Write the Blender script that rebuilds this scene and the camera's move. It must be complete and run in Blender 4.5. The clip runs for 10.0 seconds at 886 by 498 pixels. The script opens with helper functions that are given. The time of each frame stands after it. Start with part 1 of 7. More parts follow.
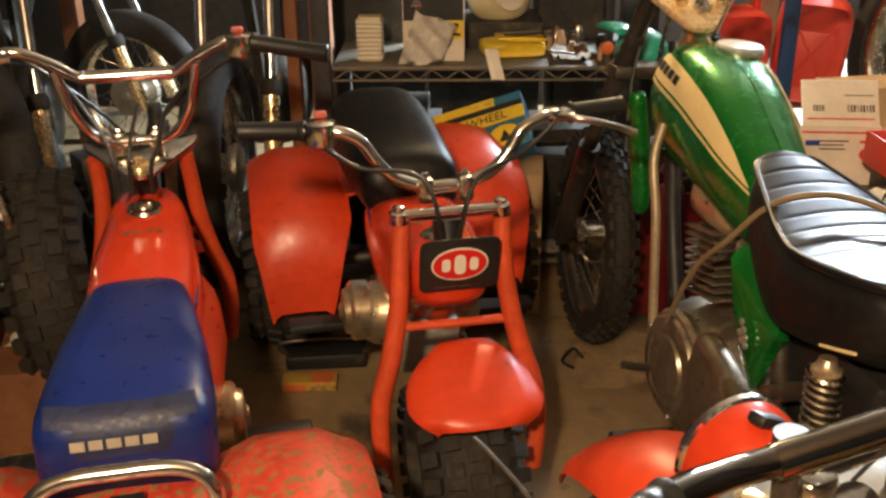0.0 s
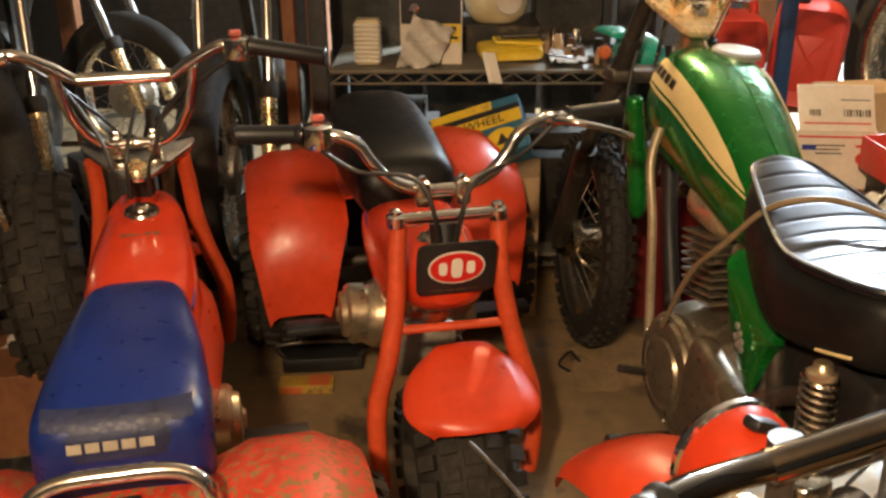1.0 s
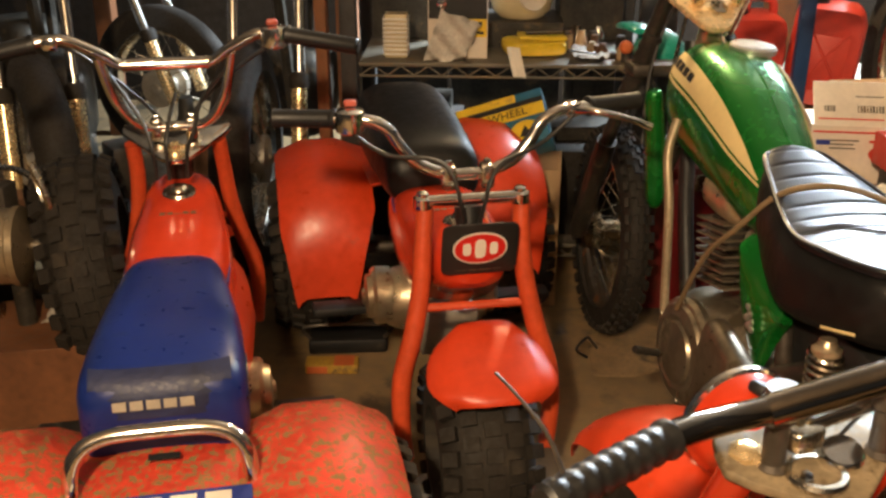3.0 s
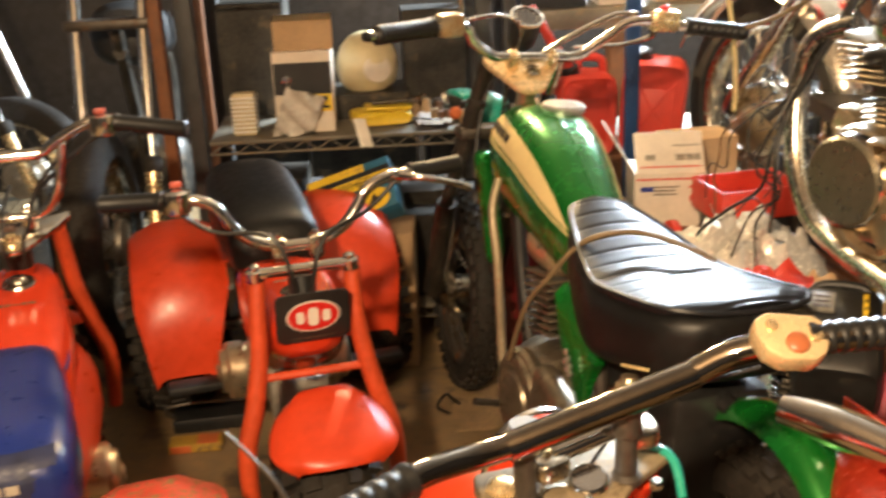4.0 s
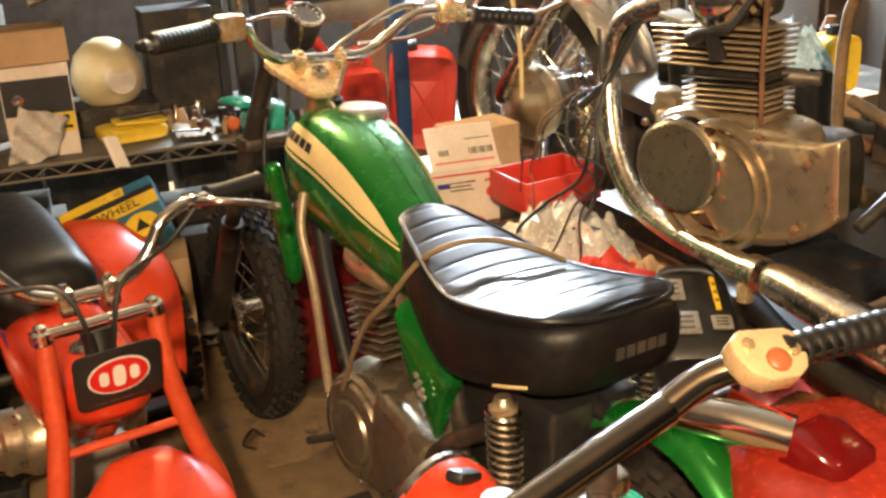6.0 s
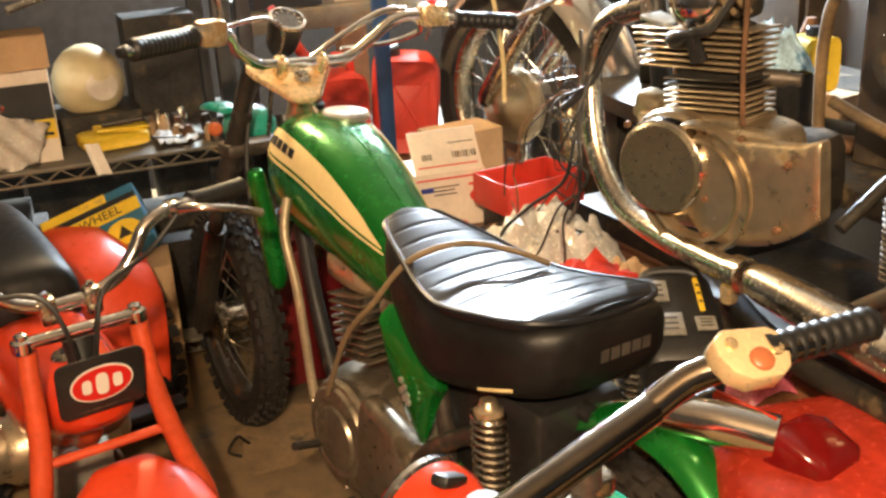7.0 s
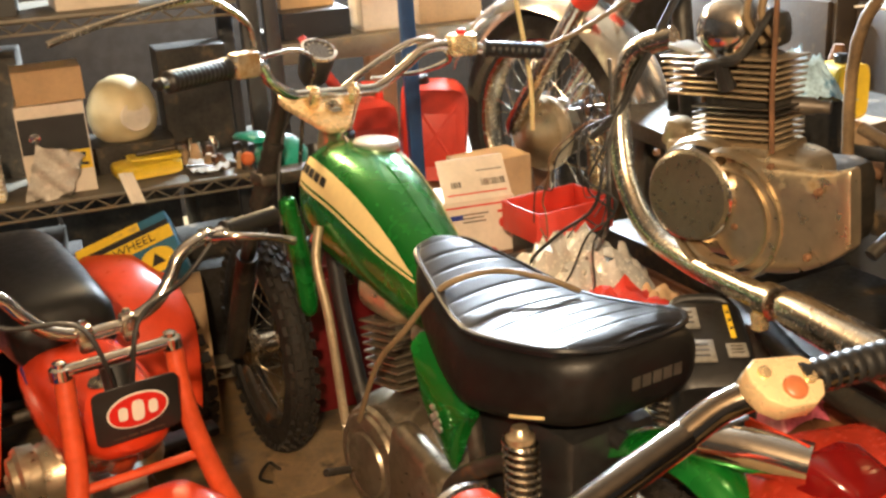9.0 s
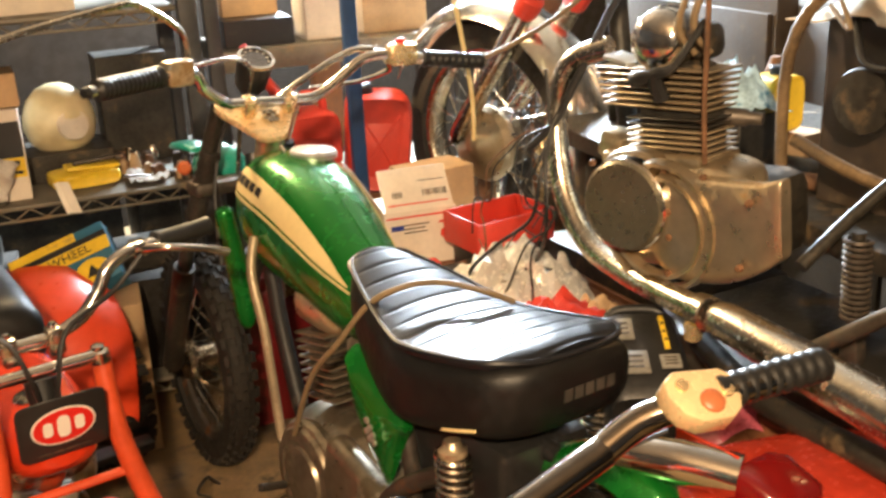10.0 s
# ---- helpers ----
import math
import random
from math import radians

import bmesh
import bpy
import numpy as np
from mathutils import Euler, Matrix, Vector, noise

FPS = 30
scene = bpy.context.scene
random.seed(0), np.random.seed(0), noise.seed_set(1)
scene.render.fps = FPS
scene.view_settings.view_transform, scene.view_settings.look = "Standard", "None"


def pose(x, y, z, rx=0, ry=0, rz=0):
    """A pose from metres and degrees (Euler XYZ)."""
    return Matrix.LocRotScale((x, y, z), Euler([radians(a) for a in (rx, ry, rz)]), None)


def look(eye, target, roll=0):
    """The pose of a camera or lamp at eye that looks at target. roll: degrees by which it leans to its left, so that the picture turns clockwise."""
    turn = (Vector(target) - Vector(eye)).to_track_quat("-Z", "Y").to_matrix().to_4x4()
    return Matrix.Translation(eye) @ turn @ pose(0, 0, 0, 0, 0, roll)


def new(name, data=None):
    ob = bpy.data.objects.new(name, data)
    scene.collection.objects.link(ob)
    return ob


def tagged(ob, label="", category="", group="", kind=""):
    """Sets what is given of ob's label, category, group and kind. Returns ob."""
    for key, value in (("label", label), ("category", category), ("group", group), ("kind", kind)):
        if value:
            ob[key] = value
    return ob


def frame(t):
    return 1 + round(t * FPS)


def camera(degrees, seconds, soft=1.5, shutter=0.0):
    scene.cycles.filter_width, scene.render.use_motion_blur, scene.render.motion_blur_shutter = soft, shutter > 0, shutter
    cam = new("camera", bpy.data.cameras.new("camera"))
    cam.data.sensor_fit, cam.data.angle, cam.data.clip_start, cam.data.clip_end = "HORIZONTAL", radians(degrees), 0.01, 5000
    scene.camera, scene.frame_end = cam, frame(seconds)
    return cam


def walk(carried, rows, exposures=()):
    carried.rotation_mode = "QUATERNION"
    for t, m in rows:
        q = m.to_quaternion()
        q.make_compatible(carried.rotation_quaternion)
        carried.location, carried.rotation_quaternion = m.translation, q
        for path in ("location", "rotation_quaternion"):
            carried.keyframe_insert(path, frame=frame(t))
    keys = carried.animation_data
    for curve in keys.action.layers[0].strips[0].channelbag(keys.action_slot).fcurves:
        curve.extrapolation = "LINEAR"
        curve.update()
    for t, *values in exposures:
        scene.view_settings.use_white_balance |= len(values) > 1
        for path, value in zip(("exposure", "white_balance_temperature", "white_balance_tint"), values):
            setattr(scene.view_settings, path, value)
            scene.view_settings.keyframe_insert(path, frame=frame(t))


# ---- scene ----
cam = camera(46.4, 10.0, soft=2.7, shutter=0.6)
PATH = [
    (0, (0.050, -0.002, 1.314), (-0.004, 1.822, 0.495), -0.7),
    (0.5, (0.050, -0.004, 1.317), (0.003, 1.819, 0.495), -0.7),
    (1, (0.051, -0.004, 1.317), (0.002, 1.822, 0.502), -0.5),
    (1.5, (0.047, -0.013, 1.317), (-0.008, 1.815, 0.507), -0.4),
    (2, (0.040, -0.025, 1.318), (-0.036, 1.802, 0.507), -0.1),
    (2.2, (0.034, -0.031, 1.318), (-0.045, 1.796, 0.508), 0.1),
    (3.3, (0.062, -0.109, 1.317), (-0.034, 1.717, 0.504), -0.1),
    (3.5, (0.122, -0.124, 1.313), (-0.020, 1.712, 0.533), -1.0),
    (3.7, (0.182, -0.165, 1.324), (0.085, 1.695, 0.596), -2.3),
    (4, (0.192, -0.156, 1.339), (0.279, 1.716, 0.641), -2.3),
    (4.1, (0.174, -0.136, 1.333), (0.286, 1.736, 0.640), -2.0),
    (4.5, (0.094, -0.017, 1.339), (0.410, 1.830, 0.639), -2.6),
    (4.6, (0.085, -0.001, 1.332), (0.435, 1.847, 0.647), -3.2),
    (5, (0.041, 0.031, 1.337), (0.541, 1.832, 0.624), -3.2),
    (5.5, (0.033, 0.039, 1.340), (0.612, 1.818, 0.633), -2.7),
    (6, (0.042, 0.046, 1.334), (0.657, 1.801, 0.596), -2.8),
    (6.2, (0.045, 0.047, 1.332), (0.665, 1.803, 0.600), -3.0),
    (7.3, (0.044, 0.046, 1.331), (0.691, 1.793, 0.601), -3.0),
    (7.5, (0.039, 0.042, 1.334), (0.674, 1.794, 0.607), -2.8),
    (8, (0.038, 0.037, 1.338), (0.669, 1.799, 0.632), -3.0),
    (8.5, (0.034, 0.037, 1.338), (0.658, 1.810, 0.653), -3.0),
    (9, (0.033, 0.037, 1.341), (0.638, 1.818, 0.659), -3.7),
    (9.5, (0.056, 0.045, 1.334), (0.686, 1.810, 0.636), -3.4),
    (10, (0.071, 0.040, 1.336), (0.757, 1.795, 0.667), -2.9),
]
EXPOSURES = [(0, 0.14), (3.3, 0.18), (3.6, 0.36), (5.0, 0.68), (10, 0.68)]
walk(cam, [(t, look(eye, target, roll)) for t, eye, target, roll in PATH], EXPOSURES)

# ---- light: a warm bulb behind and above, a tube lamp over the bikes ----
world = bpy.data.worlds.new("world")
scene.world = world
world.use_nodes = True
world.node_tree.nodes["Background"].inputs[0].default_value = (0.05, 0.05, 0.06, 1)
world.node_tree.nodes["Background"].inputs[1].default_value = 0.2


def lamp(name, kind, place, target, watts, colour, size=0.1, size_y=None):
    data = bpy.data.lights.new(name, kind)
    data.energy, data.color = watts, colour
    if kind == "AREA":
        data.size = size
        if size_y:
            data.shape, data.size_y = "RECTANGLE", size_y
    else:
        data.shadow_soft_size = size
    ob = new(name, data)
    ob.matrix_world = look(place, target)
    return ob


lamp("bulb_light", "POINT", (-0.25, -0.7, 2.0), (0, 2, 0), 240, (1.0, 0.72, 0.44), 0.06)
lamp("tube_light", "AREA", (1.7, 4.2, 1.92), (0.6, 1.4, 0.7), 620, (0.78, 0.9, 1.0), 1.2, 0.26)
# added warm fill that brightens the back; no bulb is known there
lamp("fill_light_back", "POINT", (0.3, 2.9, 1.75), (0, 2, 0), 75, (1.0, 0.72, 0.38), 0.05)


# ---- materials ----
def mat(name, base, rough=0.5, metal=0.0, vary=0.12, scale=8.0, bump=0.0, bump_scale=60.0, coat=0.0, spots=None, alpha=None, ior=None):
    """spots: (colour, scale, threshold, roughness) of patches of dirt or wear."""
    m = bpy.data.materials.new(name)
    m.use_nodes = True
    nt = m.node_tree
    n, l = nt.nodes, nt.links
    p = n["Principled BSDF"]
    tc = n.new("ShaderNodeTexCoord")
    a = n.new("ShaderNodeTexNoise")
    a.inputs["Scale"].default_value, a.inputs["Detail"].default_value = scale, 6
    l.new(tc.outputs["Object"], a.inputs["Vector"])
    b = n.new("ShaderNodeTexNoise")
    b.inputs["Scale"].default_value, b.inputs["Detail"].default_value = scale * 9, 5
    l.new(tc.outputs["Object"], b.inputs["Vector"])
    mix = n.new("ShaderNodeMix")
    mix.data_type = "RGBA"
    mix.inputs[0].default_value = 0.35
    l.new(a.outputs["Fac"], mix.inputs[6])
    l.new(b.outputs["Fac"], mix.inputs[7])
    ramp = n.new("ShaderNodeValToRGB")
    lo = [c * (1 - vary * 1.6) for c in base]
    hi = [min(1, c * (1 + vary)) for c in base]
    ramp.color_ramp.elements[0].position, ramp.color_ramp.elements[1].position = 0.32, 0.66
    ramp.color_ramp.elements[0].color, ramp.color_ramp.elements[1].color = (*lo, 1), (*hi, 1)
    l.new(mix.outputs[2], ramp.inputs[0])
    colour = ramp.outputs[0]
    r = n.new("ShaderNodeMapRange")
    r.inputs[1].default_value, r.inputs[2].default_value = 0.3, 0.7
    r.inputs[3].default_value, r.inputs[4].default_value = max(0.03, rough * 0.8), min(1, rough * 1.2)
    l.new(b.outputs["Fac"], r.inputs[0])
    rough_out = r.outputs[0]
    metal_out = None
    if spots:
        c2, sc, th, r2 = spots
        s = n.new("ShaderNodeTexNoise")
        s.inputs["Scale"].default_value, s.inputs["Detail"].default_value, s.inputs["Roughness"].default_value = sc, 8, 0.65
        l.new(tc.outputs["Object"], s.inputs["Vector"])
        g = n.new("ShaderNodeMapRange")
        g.inputs[1].default_value, g.inputs[2].default_value = th, th + 0.09
        l.new(s.outputs["Fac"], g.inputs[0])
        mx = n.new("ShaderNodeMix")
        mx.data_type = "RGBA"
        l.new(g.outputs[0], mx.inputs[0])
        l.new(colour, mx.inputs[6])
        mx.inputs[7].default_value = (*c2, 1)
        colour = mx.outputs[2]
        mr = n.new("ShaderNodeMix")
        l.new(g.outputs[0], mr.inputs[0])
        l.new(rough_out, mr.inputs[2])
        mr.inputs[3].default_value = r2
        rough_out = mr.outputs[0]
        if metal > 0:
            mm = n.new("ShaderNodeMapRange")
            mm.inputs[3].default_value, mm.inputs[4].default_value = metal, 0.0
            l.new(g.outputs[0], mm.inputs[0])
            metal_out = mm.outputs[0]
    l.new(colour, p.inputs["Base Color"])
    l.new(rough_out, p.inputs["Roughness"])
    p.inputs["Metallic"].default_value = metal
    if metal_out:
        l.new(metal_out, p.inputs["Metallic"])
    p.inputs["Coat Weight"].default_value = coat
    p.inputs["Coat Roughness"].default_value = 0.08
    if ior:
        p.inputs["IOR"].default_value = ior
    if alpha is not None:
        p.inputs["Transmission Weight"].default_value = alpha
    if bump:
        w = n.new("ShaderNodeTexNoise")
        w.inputs["Scale"].default_value, w.inputs["Detail"].default_value = bump_scale, 6
        l.new(tc.outputs["Object"], w.inputs["Vector"])
        k = n.new("ShaderNodeBump")
        k.inputs["Strength"].default_value, k.inputs["Distance"].default_value = bump, 0.004
        l.new(w.outputs["Fac"], k.inputs["Height"])
        l.new(k.outputs[0], p.inputs["Normal"])
    return m


DIRT = (0.09, 0.07, 0.045)
RUST = (0.16, 0.065, 0.025)
M_RED = mat("red_plastic", (0.66, 0.058, 0.016), 0.34, vary=0.14, scale=5, bump=0.05, spots=((0.5, 0.09, 0.05), 11, 0.66, 0.55))
M_RED_DIRTY = mat("dirty_red_plastic", (0.62, 0.055, 0.025), 0.5, vary=0.25, scale=9, bump=0.15, spots=((0.24, 0.16, 0.06), 80, 0.5, 0.85))
M_RED_PAINT = mat("red_paint", (0.64, 0.048, 0.014), 0.2, vary=0.1, scale=4, coat=0.5, spots=((0.22, 0.1, 0.06), 60, 0.74, 0.7))
M_FORK_RED = mat("worn_red_paint", (0.6, 0.075, 0.022), 0.42, vary=0.18, scale=10, bump=0.1, spots=((0.16, 0.05, 0.03), 45, 0.69, 0.8))
M_BLUE_VINYL = mat("blue_vinyl", (0.008, 0.022, 0.15), 0.33, vary=0.16, scale=6, bump=0.05, bump_scale=220, spots=((0.02, 0.035, 0.13), 9, 0.66, 0.5))
M_GREY_VINYL = mat("scuffed_vinyl", (0.02, 0.028, 0.085), 0.5, vary=0.3, scale=12, bump=0.2, bump_scale=150)
M_BLACK_VINYL = mat("black_vinyl", (0.009, 0.009, 0.009), 0.42, vary=0.25, scale=7, bump=0.06, bump_scale=240, ior=1.36)
M_SEAT_TOP = mat("glossy_black_vinyl", (0.012, 0.013, 0.016), 0.36, vary=0.2, scale=6, bump=0.02, bump_scale=140, ior=1.4)
M_GREEN = mat("green_candy_paint", (0.009, 0.2, 0.024), 0.25, metal=0.5, vary=0.14, scale=3, coat=0.5, spots=((0.015, 0.09, 0.015), 24, 0.7, 0.45))
M_CREAM = mat("cream_decal", (0.78, 0.62, 0.3), 0.4, vary=0.08, scale=9)
M_CHROME = mat("chrome", (0.78, 0.75, 0.7), 0.12, metal=1.0, vary=0.1, scale=14, spots=(RUST, 70, 0.72, 0.7))
M_OLD_CHROME = mat("dull_chrome", (0.62, 0.56, 0.46), 0.24, metal=1.0, vary=0.2, scale=16, spots=(RUST, 40, 0.62, 0.75))
M_ALU = mat("cast_aluminium", (0.48, 0.44, 0.37), 0.42, metal=0.65, vary=0.22, scale=10, bump=0.2, bump_scale=130, spots=(DIRT, 14, 0.6, 0.85))
M_OILY_ALU = mat("oily_aluminium", (0.6, 0.49, 0.33), 0.32, metal=0.85, vary=0.18, scale=5, bump=0.1, bump_scale=120, spots=((0.24, 0.15, 0.06), 10, 0.58, 0.55))
M_STEEL = mat("dark_steel", (0.10, 0.085, 0.07), 0.5, metal=0.7, vary=0.3, scale=12, bump=0.1, spots=(RUST, 20, 0.58, 0.8))
M_RUSTY = mat("rusty_steel", (0.2, 0.1, 0.05), 0.75, metal=0.3, vary=0.35, scale=16, bump=0.3)
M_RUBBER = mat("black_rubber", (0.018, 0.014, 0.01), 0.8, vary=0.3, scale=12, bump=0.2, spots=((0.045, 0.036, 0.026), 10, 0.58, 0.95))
M_GRIP = mat("grip_rubber", (0.012, 0.012, 0.012), 0.45, vary=0.2, scale=20)
M_BLACK = mat("black_plastic", (0.015, 0.015, 0.015), 0.45, vary=0.3, scale=14, bump=0.1, spots=((0.06, 0.05, 0.035), 18, 0.62, 0.8))
M_WHITE = mat("white_print", (0.78, 0.74, 0.66), 0.5, vary=0.06)
M_DECAL_RED = mat("red_print", (0.62, 0.02, 0.015), 0.4, vary=0.06)
M_DECAL_BLUE = mat("blue_print", (0.02, 0.04, 0.25), 0.45, vary=0.1)
M_DECAL_TEAL = mat("pale_blue_print", (0.08, 0.3, 0.42), 0.45, vary=0.1)
M_GOLD = mat("gold_switch_metal", (0.9, 0.68, 0.38), 0.26, metal=0.75, vary=0.12, scale=10, spots=((0.25, 0.12, 0.04), 9, 0.68, 0.6))
M_ORANGE = mat("orange_plastic", (0.5, 0.12, 0.035), 0.4)
M_YELLOW = mat("yellow_plastic", (0.75, 0.5, 0.03), 0.42, vary=0.1, spots=((0.4, 0.27, 0.07), 12, 0.62, 0.7))
M_CARD = mat("cardboard", (0.46, 0.3, 0.16), 0.85, vary=0.14, scale=10, bump=0.1)
M_WHITE_CARD = mat("white_cardboard", (0.72, 0.62, 0.5), 0.75, vary=0.1, scale=9, spots=((0.5, 0.38, 0.25), 8, 0.64, 0.85))
M_WOOD = mat("brown_wood", (0.19, 0.075, 0.03), 0.65, vary=0.3, scale=6, bump=0.25)
M_SHELF = mat("grey_shelf_metal", (0.17, 0.15, 0.115), 0.55, metal=0.3, vary=0.22, scale=9, spots=((0.2, 0.15, 0.09), 12, 0.55, 0.85))
M_POST = mat("dark_post_metal", (0.06, 0.06, 0.06), 0.5, metal=0.3, vary=0.25, scale=9)
M_BLUE_POST = mat("blue_post_paint", (0.012, 0.05, 0.15), 0.45, vary=0.2, scale=9)
M_CAN = mat("red_can_plastic", (0.62, 0.05, 0.03), 0.48, vary=0.12, scale=7, bump=0.1)
M_TEAL = mat("teal_paint", (0.02, 0.32, 0.24), 0.3, vary=0.12, coat=0.4)
M_CREAM_PLASTIC = mat("cream_plastic", (0.62, 0.5, 0.28), 0.4, vary=0.1, scale=5)
M_BAG = mat("clear_bag_film", (0.55, 0.5, 0.43), 0.25, vary=0.12, scale=16, bump=0.8, bump_scale=45)
M_FOIL = mat("silver_film", (0.85, 0.8, 0.7), 0.25, metal=0.3, vary=0.15, scale=12, bump=0.9, bump_scale=40)
M_CLOTH = mat("white_cloth", (0.74, 0.68, 0.58), 0.9, vary=0.1, bump=0.4, bump_scale=90)
M_BLUE_RAG = mat("blue_white_rag", (0.42, 0.6, 0.7), 0.9, vary=0.35, scale=18, bump=0.4, spots=((0.06, 0.2, 0.34), 22, 0.55, 0.9))
M_PINK = mat("pink_film", (0.62, 0.14, 0.2), 0.3, vary=0.25, scale=14, bump=0.8, bump_scale=45)
M_LENS = mat("red_lens", (0.17, 0.006, 0.006), 0.12, vary=0.1, coat=0.8)
M_CABLE = mat("cable_sheath", (0.02, 0.019, 0.018), 0.45)
M_TAN_CABLE = mat("tan_cable_sheath", (0.2, 0.14, 0.075), 0.5, vary=0.2)
M_FLOOR = mat("stained_concrete", (0.23, 0.155, 0.075), 0.8, vary=0.3, scale=3, bump=0.25, bump_scale=90, spots=((0.05, 0.04, 0.025), 3.5, 0.54, 0.6))
# near-black base puts the gloom at the back into the wall colour
M_WALL = mat("gloom_dark_board_wall", (0.013, 0.008, 0.004), 0.85, vary=0.3, scale=3, bump=0.1)
M_CEIL = mat("ceiling_board", (0.16, 0.12, 0.08), 0.85, vary=0.15, scale=2)
M_GLASS = mat("instrument_glass", (0.32, 0.32, 0.32), 0.1, vary=0.05)
M_KIT_BLUE = mat("kit_blue_print", (0.025, 0.12, 0.19), 0.45, vary=0.15)
# chrome copy coloured darker to imitate the dark room it reflects
M_CHROME_DARK_REFLECT = mat("chrome_dark_reflection", (0.3, 0.27, 0.23), 0.1, metal=1.0, vary=0.15, scale=14, spots=(RUST, 60, 0.72, 0.6))
M_FENDER = mat("wide_chrome", (0.84, 0.78, 0.68), 0.2, metal=1.0, vary=0.12, scale=10, bump=0.06, bump_scale=25)
M_DIRTY_ALU = mat("greasy_aluminium", (0.3, 0.25, 0.18), 0.33, metal=0.8, vary=0.3, scale=7, bump=0.15, bump_scale=60, spots=((0.06, 0.045, 0.025), 9, 0.52, 0.6))
M_BRASS = mat("polished_brassy_metal", (0.86, 0.64, 0.36), 0.28, metal=0.4, vary=0.1, scale=7, spots=((0.3, 0.17, 0.07), 12, 0.68, 0.4))
M_LABEL = mat("worn_grey_label", (0.24, 0.23, 0.2), 0.5, vary=0.3, scale=20)
M_DULL_PRINT = mat("dull_cream_print", (0.42, 0.38, 0.3), 0.5, vary=0.15, scale=20)
M_SATIN = mat("satin_chrome", (0.85, 0.84, 0.8), 0.34, metal=0.9, vary=0.08)
M_FADED = mat("faded_red_plastic", (0.45, 0.08, 0.05), 0.5)
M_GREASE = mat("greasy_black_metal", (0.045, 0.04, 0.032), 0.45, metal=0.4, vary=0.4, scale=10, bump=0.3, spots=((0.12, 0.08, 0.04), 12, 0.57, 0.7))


# ---- mesh helpers ----
def thing(name, label, category, m, group="", kind=""):
    ob = new(name)
    ob.empty_display_size = 0.05
    ob.matrix_world = m
    return tagged(ob, label, category, group, kind)


def mesh_of(name, bm, material, angle=40):
    bmesh.ops.recalc_face_normals(bm, faces=bm.faces)
    me = bpy.data.meshes.new(name)
    bm.to_mesh(me)
    bm.free()
    me.shade_smooth()
    me.set_sharp_from_angle(angle=radians(angle))
    me.materials.append(material)
    return me


def part(name, bm, material, parent, label="", angle=40):
    """Links a bmesh as one mesh object under a thing or a part."""
    ob = new(name, mesh_of(name, bm, material, angle))
    ob.parent = parent
    if label:
        ob["label"] = label
    return ob


def solo(name, bm, material, label, category, m=None, group="", kind="", angle=40):
    ob = new(name, mesh_of(name, bm, material, angle))
    if m:
        ob.matrix_world = m
    return tagged(ob, label, category, group, kind)


def spline(pts, steps=6, closed=False):
    """A smooth line through the points."""
    p = [Vector(q) for q in pts]
    out, n = [], len(p)
    for i in range(n if closed else n - 1):
        if closed:
            a, b, c, d = p[i - 1], p[i], p[(i + 1) % n], p[(i + 2) % n]
        else:
            a, b, c, d = p[max(i - 1, 0)], p[i], p[i + 1], p[min(i + 2, n - 1)]
        for k in range(steps):
            t = k / steps
            out.append(0.5 * (2 * b + (c - a) * t + (2 * a - 5 * b + 4 * c - d) * t * t + (3 * b - a - 3 * c + d) * t ** 3))
    if not closed:
        out.append(p[-1])
    return out


def skin(bm, rings, cap=True, closed=False):
    vs = [[bm.verts.new(v) for v in ring] for ring in rings]
    n = len(vs[0])
    for i in range(len(vs) if closed else len(vs) - 1):
        a, b = vs[i], vs[(i + 1) % len(vs)]
        for j in range(n):
            bm.faces.new((a[j], a[(j + 1) % n], b[(j + 1) % n], b[j]))
    if cap and not closed:
        bm.faces.new(vs[0])
        bm.faces.new(vs[-1][::-1])
    return bm


def tube(pts, r, seg=10, steps=6, bm=None, closed=False, smooth=True):
    """A round bar along a smooth line; r is one radius or one for each point given."""
    bm = bm or bmesh.new()
    line = spline(pts, steps, closed) if smooth and len(pts) > 2 else [Vector(q) for q in pts]
    n = len(line)
    if isinstance(r, (int, float)):
        radii = [r] * n
    else:
        radii = [float(np.interp(i / max(1, n - 1) * (len(r) - 1), range(len(r)), r)) for i in range(n)]
    rings, up = [], None
    for i, c in enumerate(line):
        if closed:
            d = (line[(i + 1) % n] - line[i - 1]).normalized()
        else:
            d = (line[min(i + 1, n - 1)] - line[max(i - 1, 0)]).normalized()
        if up is None:
            up = d.orthogonal().normalized()
        up = (up - d * up.dot(d)).normalized()
        side = d.cross(up)
        rings.append([c + (up * math.cos(2 * math.pi * k / seg) + side * math.sin(2 * math.pi * k / seg)) * radii[i] for k in range(seg)])
    return skin(bm, rings, closed=closed)


def lathe(profile, seg=24, m=None, bm=None, cap=True):
    """Turns (radius, height) pairs about z, then places them by m."""
    bm = bm or bmesh.new()
    m = m or Matrix()
    rings = [[m @ Vector((max(r, 1e-4) * math.cos(2 * math.pi * k / seg), max(r, 1e-4) * math.sin(2 * math.pi * k / seg), h)) for k in range(seg)] for r, h in profile]
    return skin(bm, rings, cap)


def box(c, s, m=None, bevel=0.004, bm=None, segments=2):
    bm2 = bmesh.new()
    bmesh.ops.create_cube(bm2, size=1)
    bmesh.ops.scale(bm2, vec=s, verts=bm2.verts)
    bevel = min(bevel, min(s) * 0.45)
    if bevel > 0:
        bmesh.ops.bevel(bm2, geom=list(bm2.edges), offset=bevel, segments=segments, affect="EDGES", profile=0.5)
    bmesh.ops.transform(bm2, matrix=Matrix.Translation(c) @ (m or Matrix()), verts=bm2.verts)
    return join(bm, bm2)


